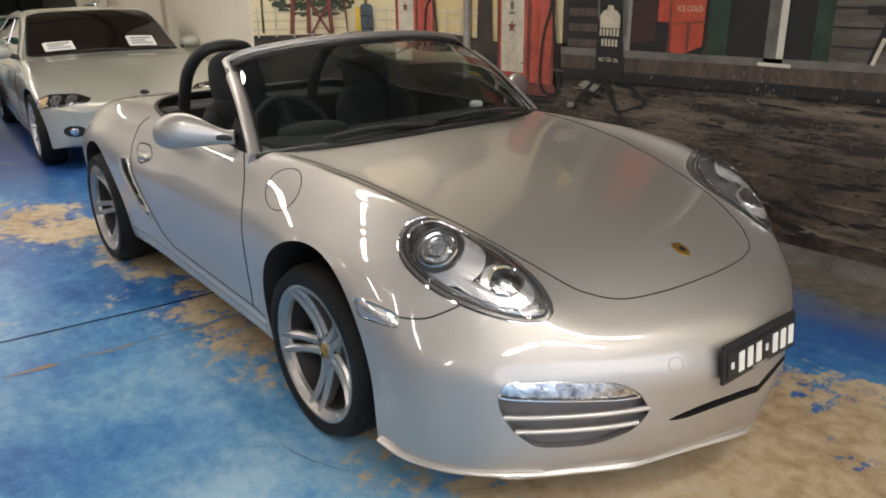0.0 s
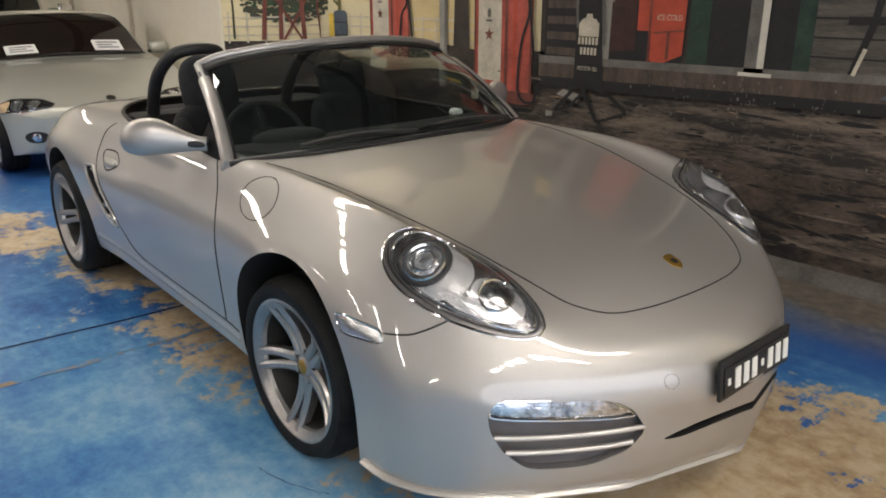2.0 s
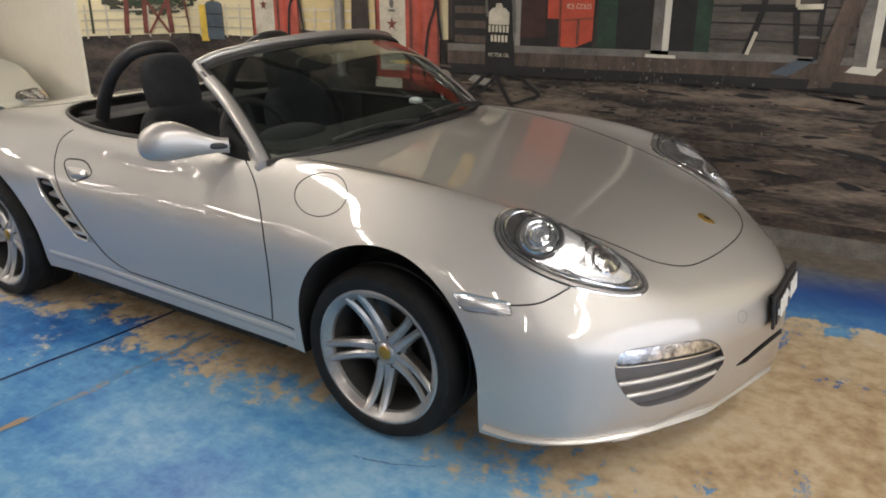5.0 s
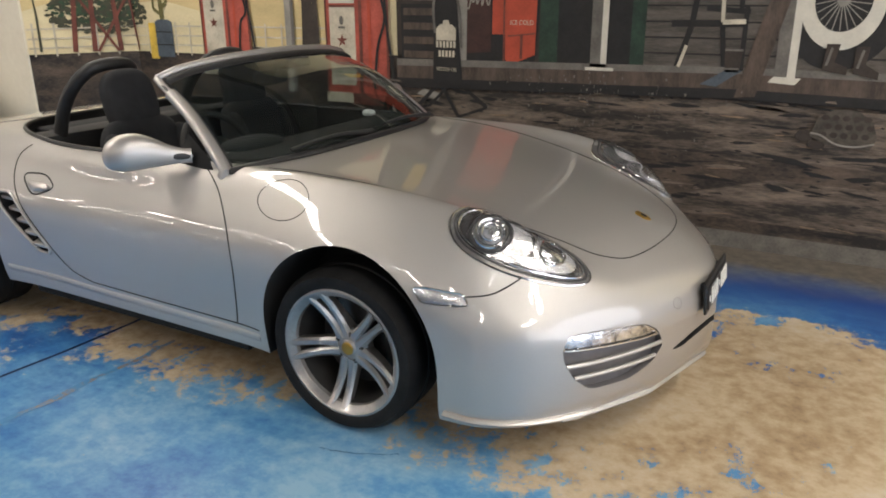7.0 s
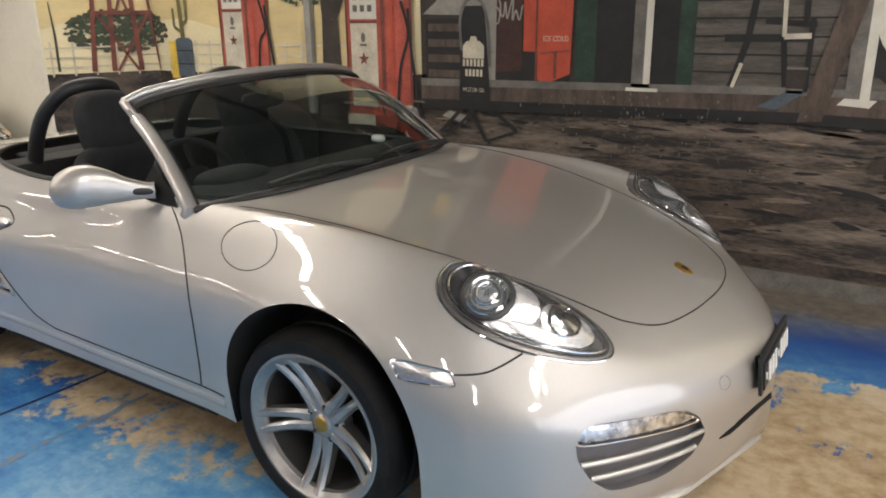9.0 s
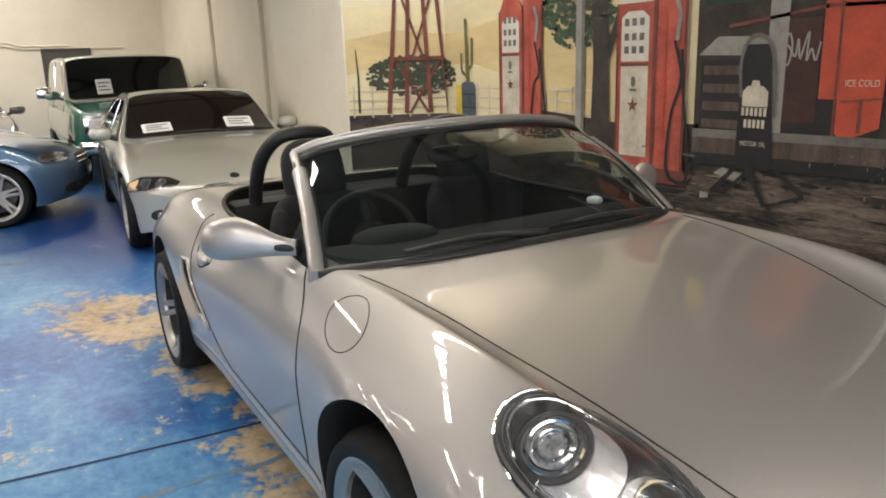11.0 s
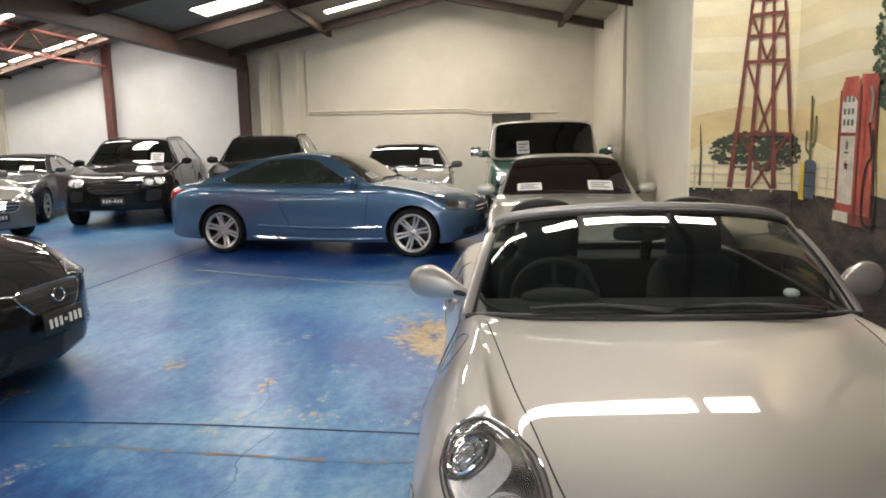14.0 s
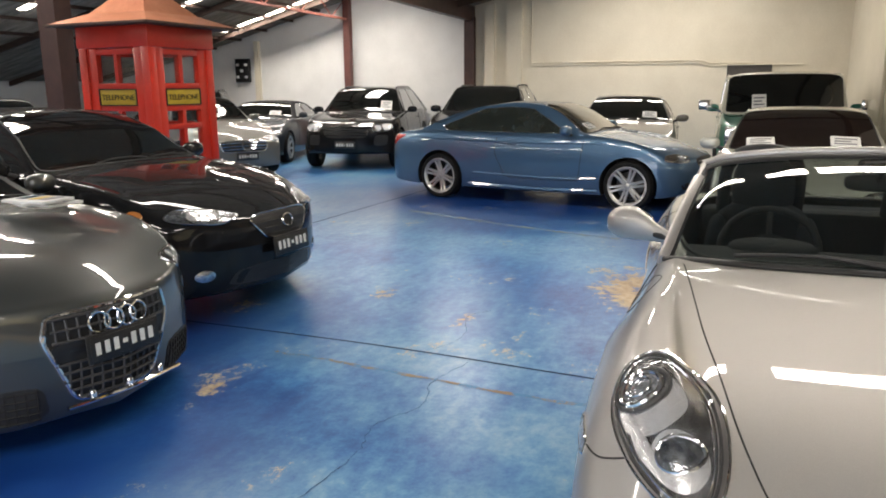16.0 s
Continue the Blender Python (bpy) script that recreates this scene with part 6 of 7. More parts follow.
# ---- the other cars ----
def saloon(name, label, m, coat_m, fo=.80, wb=2.70, ro=.95, w=.89, nose_z=.52, lip=.70, hood=.98, belt=.95, roof=1.40, cowl=-.45, head=-1.15, back=-2.35, deck_x=-3.05, deck=1.0,
           wr=.56, r=.325, rim=.235, style="multi", spokes=10, bow=(.42, .30), lamp=None, glass_m=None, stations=70, papers=(), sill=.19, two=True, roof_m=None, rails=False, steer=0.0, tail=True, inset=0.0, pillarless=False, creases=()):
    """A closed car in its own axes: the front axle's middle on the ground is the origin and x points ahead."""
    car = thing(name, label, "car", m)
    n, t = fo, -wb - ro
    top = [(n, nose_z), (n - .03, lip - .05), (n - .12, lip), (n - .45, lip + (hood - lip) * .45), (0, lip + (hood - lip) * .72), (cowl, hood), (cowl - .5, belt + .02), (deck_x, deck), (t + .25, deck - .05), (t + .03, deck - .16), (t, nose_z + .08)]
    edge = [(s, z - .015) if n - .05 > s > t + .05 else (s, z) for s, z in top]
    shoulder = [(n, nose_z), (n - .04, lip - .11), (n - .15, lip - .06), (n - .45, lip + (belt - lip) * .35 - .02), (0, belt - .07), (cowl, belt - .02), (-wb * .6, belt - .01), (-wb, belt + .01), (t + .2, deck - .12), (t, nose_z + .06)]
    wide_z = [(n, nose_z), (n - .1, .56), (n - .5, .62), (0, .66), (-wb, .70), (t, nose_z + .05)]
    low_z = [(n, nose_z), (n - .02, nose_z - .14), (n - .1, sill + .12), (0, sill + .15), (-wb, sill + .15), (t + .1, sill + .16), (t, nose_z)]
    sill_z = [(n, nose_z), (n - .012, nose_z - .20), (n - .06, sill + .03), (n - .3, sill), (-wb, sill), (t + .1, sill + .06), (t, nose_z - .06)]
    wy = [(n, w * .62), (n - .02, w * .78), (n - .10, w * .90), (n - .3, w * .965), (0, w), (-wb, w), (t + .3, w * .96), (t + .06, w * .88), (t, w * .66)]

    def scaled(f):
        return [(s, y * f) for s, y in wy]
    hull = shell(n, t, [([(n, 0), (t, 0)], top), (scaled(.52), edge), (scaled(.80), [(s, z - .03) if n - .05 > s > t + .05 else (s, z) for s, z in top]), (scaled(.935), shoulder), (wy, wide_z), (scaled(.985), low_z), (scaled(.955), sill_z)], stations, 5, bow=bow, power=1.8, reach=(1.0, .7))
    bv = BVHTree.FromBMesh(hull)
    body2 = part("body", hull, coat_m, car, angle=50)
    cuts2 = [arch_cutter(x, r, r + .045, d * (w - .30), d * (w + .15)) for x in (0, -wb) for d in (-1, 1)]
    for q in cuts2:
        q.matrix_basis = m
    carve(body2, cuts2)
    for pl in body2.data.polygons:
        pl.use_smooth = True
    bm2 = bmesh.new()
    bm2.from_mesh(body2.data)
    for e in bm2.edges:
        e.smooth = not (len(e.link_faces) == 2 and (e.calc_face_angle(0) > radians(45) or e.link_faces[0].material_index != e.link_faces[1].material_index))
    bm2.to_mesh(body2.data)
    bm2.free()
    # cabin
    s0, s1 = cowl + .22, deck_x - .25
    ridge = [(s0, belt - .02), (cowl, hood + .0), (head, roof - .025), ((head + back) / 2, roof), (back, roof - .045), (deck_x, deck + .06), (s1, belt - .02)]
    span = roof - belt
    wbelt = w - .075
    cab = []
    for f, g in ((0, 1.0), (.60, .985), (.93, .93), (1.0, .86)):
        cab.append(([(s, f * (wbelt - (wbelt - wr) * max(0, min(1, (z - belt) / span)))) for s, z in ridge], [(s, belt - .02 + (z - belt + .02) * g) for s, z in ridge]))
    cab.append(([(s, wbelt) for s, z in ridge], [(s, belt - .04) for s, z in ridge]))
    cab.append(([(s, wbelt - .02) for s, z in ridge], [(s, belt - .12) for s, z in ridge]))
    cabin_bm = shell(s0, s1, cab, 60, 5, bow=(.20, .20), power=2.0, reach=(.8, .8))
    cb = BVHTree.FromBMesh(cabin_bm)
    part("cabin", cabin_bm, roof_m or coat_m, car, angle=50)
    gm = glass_m or TINT
    # windscreen and rear window
    for xa, za, xb, zb, nm in ((cowl - .02, hood + .01, head + .03, roof - .05, "windscreen"), (deck_x + .10, deck + .08, back - .04, roof - .07, "rear_window")):
        mid_p = Vector(((xa + xb) / 2, 0, (za + zb) / 2))
        run = Vector((xb - xa, 0, zb - za))
        nn = Vector((-run.z, 0, run.x)) if xa > xb else Vector((run.z, 0, -run.x))
        if nn.z < 0:
            nn = -nn
        pmx = basis(mid_p, (0, 1, 0), nn)
        hgt = run.length / 2
        sg = 1 if (pmx.to_3x3() @ Vector((0, 1, 0))).z > 0 else -1
        out = rounded([(-(wbelt - .06 - inset), -sg * (hgt - inset)), (wbelt - .06 - inset, -sg * (hgt - inset)), (wr - .015 - inset, sg * (hgt * .96 - inset)), (-(wr - .015 - inset), sg * (hgt * .96 - inset))], 4, .12)
        pane = part(nm, drape(cb, pmx, out, .005, 0, 6), gm, car)
        part("seal", along(cb, pmx, out, .009, True, 6, .004, flat=.5), PLASTIC, pane)
        if nm == "windscreen":
            for px, wd, ht in papers:
                pp = rounded([(px, -sg * hgt * .78), (px + wd, -sg * hgt * .78), (px + wd * .96, -sg * (hgt * .78 - ht)), (px - wd * .02, -sg * (hgt * .78 - ht))], 2, .06)
                card = tagged(part("price_card", drape(cb, pmx, pp, .011, 0, 2), PAPER, None, m=m), "white printed price card standing behind the windscreen", "card")
                for k in range(3):
                    za, zb = -sg * (hgt * .78 - ht * (.22 + .24 * k)), -sg * (hgt * .78 - ht * (.32 + .24 * k))
                    part("print_line", drape(cb, pmx, [(px + wd * .12, za), (px + wd * (.86 - .2 * (k % 2)), za), (px + wd * (.86 - .2 * (k % 2)), zb), (px + wd * .12, zb)], .0145, 0, 1), INK, card)
            for yy in (-.30, .22):
                part("wiper", along(cb, pmx, [(yy + .5 * k / 6, -sg * (hgt * .97 - .03 * math.sin(k / 2))) for k in range(7)], .008, False, 5, .012), PLASTIC, pane)
    # side windows
    for d in (-1, 1):
        sd = basis((0, d * 1.2, 0), (1, 0, 0), (0, d, 0))
        zt, zl = roof - .095, belt + .025
        xf, xr = cowl - .28, deck_x + .28
        split = (head + back) / 2 - .02
        wins = [[(xf, zl), (head - .12, zt), (split + .03, zt + .012), (split + .03, zl)], [(split - .03, zl), (split - .03, zt + .012), (back - .03, zt - .02), (xr, zl + .05), (xr + .08, zl)]]
        if pillarless:
            wins = [[(xf, zl), (head - .10, zt), (split, zt + .018), (back - .02, zt - .01), (xr - .02, zl + .06), (xr + .10, zl)]]
        for k, q in enumerate(wins):
            out = rounded([(x, -d * z) for x, z in q], 3, .10)
            wn = part("side_window", drape(cb, sd, out, .004, 0, 4, reach=.9), gm, car)
            part("window_trim", along(cb, sd, out, .006, True, 5, .004, reach=.9), CHROME if style != "off" else PLASTIC, wn)
        if style != "off":
            part("belt_trim", along(cb, sd, [(xf - .02 + (xr + .10 - xf) * j / 14, -d * (zl - .006)) for j in range(15)], .010, False, 6, .004, reach=.9), CHROME, car)
        for x0, x1 in ((cowl - .05, split), ) + (((split, split - .95),) if not two else ()):
            part("door_gap", along(bv, sd, [(x, -d * z) for x, z in fine([(x0, belt - .05), (x0 - .03, .62), (x0 - .06, sill + .22), (x0 - .15, sill + .17), (x1 + .12, sill + .17), (x1 - .02, sill + .3), (x1 - .12, .70), (x1 - .10, belt - .05)], 4)], .004, False, 5), GAP, car)
        for pts_c, r_c in creases:
            part("side_crease", along(bv, sd, [(x, -d * z) for x, z in fine(pts_c, 6)], r_c, False, 8, -.35 * r_c), coat_m, car)
        hd2 = part("door_handle", along(bv, sd, [(x, -d * (belt - .13)) for x in (split + .20, split + .12, split + .02)], .016, False, 8, .022, flat=.6), coat_m, car)
        b = bmesh.new()
        blob_form(b, (cowl - .26, d * (w + .06), belt + .07), (.07, .105, .065), .8, .8)
        mr = part("door_mirror", b, coat_m, car)
        part("mirror_stalk", tube(bmesh.new(), [(cowl - .24, d * (w - .10), belt + .0), (cowl - .25, d * (w + .0), belt + .04)], .022, 8), PLASTIC, mr)
        if rails:
            part("roof_rail", tube(bmesh.new(), fine([(head - .15, d * (wr - .06), roof - .075), (head - .3, d * (wr - .05), roof - .02), (back + .1, d * (wr - .05), roof - .02), (back - .05, d * (wr - .06), roof - .085)], 4), .018, 8), PLASTIC, car)
        if tail:
            tm = basis((t + .12, d * (w - .20), deck - .22), (0, d, 0), (-.7, d * .7, .1))
            part("tail_lamp", drape(bv, tm, egg(.19, .075, .1, 24), .006, .01, 4), RED_LENS, car)
    # wheels
    kt = wheel_kit(r, rim, .225, spokes, style, 40, ALLOY_B)
    for x in (0, -wb):
        for d in (-1, 1):
            add_wheel(car, kt, x, d * (w - .115), r, d < 0, steer if x == 0 else 0, 17 * (d + 2) + 30 * (x < 0))
    b = bmesh.new()
    box(b, (-wb / 2, 0, sill + .10), (wb - 2 * r - .12, 2 * w - .30, .12))
    box(b, (-wb / 2, 0, sill + .10), (wb + .9, 2 * w - .75, .12))
    part("underbody", b, WELL, car, smooth=False)
    return car, bv, cb


def headlamp(car, bv, o, nrm, u, out, inner=BOWL, balls=(), shell_m=None, dark=True):
    """A headlamp laid on the nose, mirrored to both sides: housing, reflectors with rings, clear cover."""
    for d in (-1, 1):
        hm2 = basis((o[0], d * o[1], o[2]), (u[0], d * u[1], u[2]), (nrm[0], d * nrm[1], nrm[2]))
        s = d
        pts = [(x, s * y) for x, y in out]
        lp = part("headlamp", drape(bv, hm2, pts, .004, 0, 5), HOUSING if dark else REFLECTOR, car)
        part("lamp_rim", along(bv, hm2, pts, .004, True, 5, .005), CHROME, lp)
        for x, y, rr in balls:
            part("reflector", drape(bv, hm2, circle(rr, 20, x, s * y), .007, .006, 3), inner, lp)
            part("reflector_ring", along(bv, hm2, circle(rr, 20, x, s * y), .004, True, 6, .010), CHROME, lp)
        part("cover_glass", drape(bv, hm2, [(x * .97, y * .96) for x, y in pts], .014, .006, 4, -.002), LENS, lp).visible_shadow = False


def number_plate(car, m, w=.372, h=.107):
    b = bmesh.new()
    box(b, (0, 0, 0), (w + .03, h + .03, .012), .004, m)
    pl = part("number_plate", b, PLATE_B, car, "number plate with bars in place of its number")
    b = bmesh.new()
    box(b, (0, 0, .006), (w, h, .008), .002, m)
    part("plate_field", b, PLATE_B, pl)
    for k in range(7):
        b = bmesh.new()
        box(b, (-w * .40 + w * .133 * k, 0, .011), (w * .07, h * (.55 if k != 3 else .2), .004), 0, m)
        part("plate_bar", b, PLATE_W, pl, smooth=False)


def nose_m(x, z, tilt=.1):
    return basis((x, 0, z), (0, 1, 0), (1, 0, tilt))


# silver coupe behind the roadster
c, bv, cb = saloon("silver_coupe", "silver green two-door coupe with price cards in its windscreen", pose(-5.46, .29, 0, 0, 0, -4), SILVER2, fo=.76, wb=2.76, ro=1.06, w=.865, lip=.645, hood=.915, belt=.89, roof=1.335, cowl=-.62, head=-1.36, back=-2.35, deck_x=-3.15, deck=.97, wr=.60,
                   creases=(([(-.35, .80), (-1.4, .79), (-2.6, .80)], .012),),
                   papers=((-.55, .28, .13), (.25, .28, .16)), style="multi", spokes=10, glass_m=WARM_TINT)
headlamp(c, bv, (.46, .635, .615), (.75, .52, .28), (.35, -.75, -.03), rounded([(-.27, .060), (-.05, .072), (.22, .030), (.23, -.01), (.10, -.060), (-.14, -.062), (-.25, -.01)], 4, .22), REFLECTOR, ((-.075, .004, .050), (.065, .0, .042)))
for d in (-1, 1):
    hm2 = basis((.46, d * .635, .615), (.35, -d * .75, -.03), (.75, d * .52, .28))
    part("indicator_lens", drape(bv, hm2, rounded([(-.255, d * .052), (-.155, d * .062), (-.145, -d * .045), (-.235, -d * .01)], 3, .2), .008, .002, 3), CLEAR_AMBER, c)
    part("lamp_eyelid", drape(bv, hm2, rounded([(-.14, d * .068), (-.04, d * .070), (.21, d * .030), (.20, d * .018), (-.04, d * .052)], 3, .2), .009, .002, 3), CHROME, c)
for d in (-1, 1):
    km = basis((.74, d * .155, .548), (0, 1, 0), (1, 0, .10))
    g = part("grille", drape(bv, km, rounded([(-.13, -.055), (.13, -.055), (.14, .05), (-.14, .05)], 4, .35), .004, 0, 4), PLASTIC, c, "black kidney grille with chrome rim")
    part("grille_rim", along(bv, km, rounded([(-.13, -.055), (.13, -.055), (.14, .05), (-.14, .05)], 4, .35), .009, True, 6, .005), CHROME, g)
    for k in range(9):
        part("grille_bar", along(bv, km, [(-.11 + .0275 * k, -.05), (-.11 + .0275 * k, .045)], .004, False, 5, .008), CHROME, g)
    fm2 = basis((.58, d * .62, .36), (0, 1, 0), (.85, d * .5, .05))
    fg = part("fog_lamp", drape(bv, fm2, egg(.10, .05, 0, 20), .004, 0, 3), PLASTIC, c)
    part("fog_glass", drape(bv, fm2, circle(.038, 18), .008, .006, 3), REFLECTOR, fg)
part("bonnet_badge", drape(bv, basis((.64, 0, .68), (1, 0, -.3), (.3, 0, 1)), circle(.04, 20), .004, .003, 2), PLATE_B, c)
number_plate(c, nose_m(.775, .43))
part("lower_intake", drape(bv, nose_m(.75, .30), rounded([(-.42, -.05), (.42, -.05), (.48, .05), (-.48, .05)], 4, .3), .004, 0, 4), PLASTIC, c)

# blue coupe across the hall
c, bv, cb = saloon("blue_coupe", "metallic blue two-door coupe parked across the hall", pose(-8.17, -1.36, 0, 0, 0, 79), BLUE_P, fo=.83, wb=2.76, ro=1.10, w=.895, lip=.72, hood=.98, belt=.94, roof=1.375, cowl=-.55, head=-1.32, back=-2.14, deck_x=-3.02, deck=1.0, wr=.58, tail=False, bow=(.42, .36),
                   style="twin", spokes=6, papers=((-.5, .25, .13),), r=.325, rim=.245, pillarless=True, glass_m=GREEN_TINT,
                   creases=(([(-.35, .86), (-1.2, .84), (-2.2, .845), (-3.0, .86)], .016), ([(-.42, .40), (-1.2, .375), (-2.2, .40)], .020), ([(-.40, .235), (-1.3, .215), (-2.30, .235)], .030)))
headlamp(c, bv, (.55, .64, .68), (.65, .65, .25), (.45, -.65, -.05), rounded([(-.20, .05), (.0, .07), (.16, .05), (.18, -.04), (.0, -.06), (-.18, -.03)], 4, .3), BOWL, ((.05, 0, .045),), dark=False)
for d in (-1, 1):
    tm = basis((-3.56, d * .84, .825), (1, 0, 0), (-.42, d * .90, .10))
    part("tail_lamp", drape(bv, tm, rounded([(.20, -d * .07), (.02, -d * .085), (-.14, -d * .06), (-.17, d * .05), (-.04, d * .075), (.06, d * .0)], 4, .25), .006, .006, 4, reach=.8), RED_LENS, c, "red tail lamp wrapping the rear corner")
part("grille", drape(bv, nose_m(.80, .62), rounded([(-.36, -.07), (.36, -.07), (.42, .07), (-.42, .07)], 4, .3), .005, 0, 4), PLASTIC, c)
for k in (-.03, .02):
    part("grille_bar", along(bv, nose_m(.80, .62), [(-.38 + .076 * j, k) for j in range(11)], .008, False, 6, .010), CHROME, c)
part("lower_intake", drape(bv, nose_m(.78, .33), rounded([(-.6, -.05), (.6, -.05), (.68, .06), (-.68, .06)], 4, .3), .004, 0, 4), PLASTIC, c)
number_plate(c, nose_m(.835, .47))

# black saloon
c, bv, cb = saloon("black_saloon", "glossy black four-door saloon with clear headlamps", pose(-2.287, -4.215, 0, 0, 0, 85), BLACK_P, fo=.83, wb=2.73, ro=1.02, w=.90, lip=.76, hood=1.02, belt=.97, roof=1.43, cowl=-.62, head=-1.42, back=-2.45, deck_x=-3.2, deck=1.08, wr=.57,
                   style="five", spokes=5, two=False, papers=(), stations=100, bow=(.50, .30))
headlamp(c, bv, (.54, .54, .735), (.62, .52, .55), (.45, -.62, -.10), rounded([(-.26, .035), (-.12, .075), (.10, .075), (.24, .0), (.22, -.045), (.05, -.07), (-.18, -.05)], 4, .3), BOWL, ((-.06, .01, .05), (.07, .0, .048)), dark=False)
for d in (-1, 1):
    part("amber_marker", drape(bv, basis((.22, d * .76, .74), (1, 0, 0), (.35, d * .85, .35)), egg(.055, .03, 0, 16), .012, .004, 3), AMBER, c)
    fm2 = basis((.60, d * .62, .36), (0, 1, 0), (.8, d * .55, .05))
    fg = part("fog_lamp", drape(bv, fm2, egg(.07, .04, 0, 20), .006, .006, 3), REFLECTOR, c)
gm2 = nose_m(.82, .66, .25)
g_o = rounded([(-.34, .08), (.34, .08), (.20, -.10), (-.20, -.10)], 4, .25)
g = part("grille", drape(bv, gm2, g_o, .004, 0, 4), PLASTIC, c, "black grille with chrome rim")
part("grille_rim", along(bv, gm2, g_o, .007, True, 6, .006), CHROME, g)
for k in range(4):
    part("grille_bar", along(bv, gm2, [(-.30 + .04 * k + (.6 - .08 * k) * j / 8, .06 - .042 * k) for j in range(9)], .004, False, 5, .008), PLASTIC, g)
part("badge", along(bv, gm2, egg(.055, .04, 0, 24), .006, True, 6, .018), CHROME, c)
number_plate(c, nose_m(.855, .50))
part("lower_intake", drape(bv, nose_m(.8, .33), rounded([(-.5, -.06), (.5, -.06), (.42, .06), (-.42, .06)], 4, .3), .004, 0, 4), PLASTIC, c)

# grey coupe, nearest the walker
c, bv, cb = saloon("grey_coupe", "dark grey metallic coupe with a large framed grille", pose(-.318, -3.856, 0, 0, 0, 80) @ Matrix.Scale(.93, 4), GREY_P, fo=.88, wb=2.47, ro=.85, w=.885, nose_z=.50, lip=.76, hood=1.0, belt=.98, roof=1.36, cowl=-.85, head=-1.55, back=-2.1, deck_x=-2.9, deck=1.0, wr=.55,
                   style="five", spokes=5, stations=110, bow=(.62, .35), sill=.13)
ga = nose_m(.86, .50, .06)
g_o = rounded([(-.315, .185), (.315, .185), (.34, .06), (.215, -.25), (-.215, -.25), (-.34, .06)], 5, .18)
g = part("grille", drape(bv, ga, g_o, .003, 0, 5), PLASTIC, c, "tall grille with black bars and a bright frame")
part("grille_frame", along(bv, ga, g_o, .013, True, 8, .006), CHROME, g)
for k in range(13):
    x = -.288 + .048 * k
    zb = -.24 if abs(x) < .21 else -.24 + (abs(x) - .21) * 2.0
    for za, zz in ((.175, .055), (-.055, zb)):
        if za > zz:
            part("grille_bar", along(bv, ga, [(x, za), (x, (za + zz) / 2), (x, zz)], .0065, False, 5, .010), BAR_GREY, g)
for z in (.165, .11, .055, -.055, -.10, -.145, -.19, -.235):
    hw2 = .305 if z > .0 else .305 - (-.05 - z) * .55
    part("grille_bar", along(bv, ga, [(-hw2 + 2 * hw2 * j / 10, z) for j in range(11)], .007, False, 6, .012), BAR_GREY, g)
part("plate_panel", drape(bv, ga, rounded([(-.30, -.05), (.30, -.05), (.315, .05), (-.315, .05)], 3, .2), .010, 0, 4), PLASTIC, g)
for k in range(4):
    part("badge_ring", along(bv, ga, circle(.047, 24, -.105 + .07 * k, .115), .0075, True, 8, .024), CHROME, c)
number_plate(c, nose_m(.905, .50, .06), .372, .107)
headlamp(c, bv, (.42, .72, .72), (.62, .62, .45), (.55, -.55, 0), rounded([(-.24, .03), (-.05, .07), (.22, .04), (.20, -.07), (-.05, -.06)], 4, .3), BOWL, ((-.05, 0, .05), (.08, -.01, .045)))
for d in (-1, 1):
    fm2 = basis((.74, d * .54, .27), (0, 1, 0), (.85, d * .5, 0))
    o2 = rounded([(-.18, .09), (.18, .09), (.20, -.07), (-.16, -.09)], 4, .25)
    it = part("side_intake", drape(bv, fm2, o2, .004, 0, 4), PLASTIC, c, "black honeycomb side intake")
    for j in range(5):
        part("mesh_bar", along(bv, fm2, [(-.16 + .04 * q, .07 - .035 * j) for q in range(9)], .004, False, 5, .007), CABIN, it)
    for q in range(8):
        part("mesh_bar", along(bv, fm2, [(-.15 + .043 * q, .08 - .04 * j) for j in range(5)], .004, False, 5, .007), CABIN, it)
sp_pts = [(.93 - .20 * abs(-.32 + .064 * j) ** 1.6, -.32 + .064 * j, .265) for j in range(11)]
part("lip_bar", tube(bmesh.new(), sp_pts, .012, 8), CHROME, c)
for j in (2, 5, 8):
    x, y, z = sp_pts[j]
    b = bmesh.new()
    blob_form(b, (x - .015, y, z + .02), (.02, .016, .03), .8, .8)
    part("bar_mount", b, CHROME, c)
# magazines on its bonnet
for k, (dx, dy, a) in enumerate(((-.06, .03, 12), (.0, -.02, -5), (.03, .05, 20))):
    b = bmesh.new()
    box(b, (0, 0, 0), (.29, .21, .014), .002)
    o = part("magazine", b, PAPER, None, m=pose(-.72 + dx, -4.06 + dy, .960 + .015 * k, 0, 0, 70 + a))
    tagged(o, "glossy printed magazine lying on the grey bonnet", "magazine", "magazines on the bonnet")
    for j, mt in enumerate((BLUE_P, YELLOW, INK)):
        b = bmesh.new()
        box(b, (-.08 + .08 * j, .02, .0080), (.06, .13, .002))
        part("cover_print", b, mt, o, smooth=False)

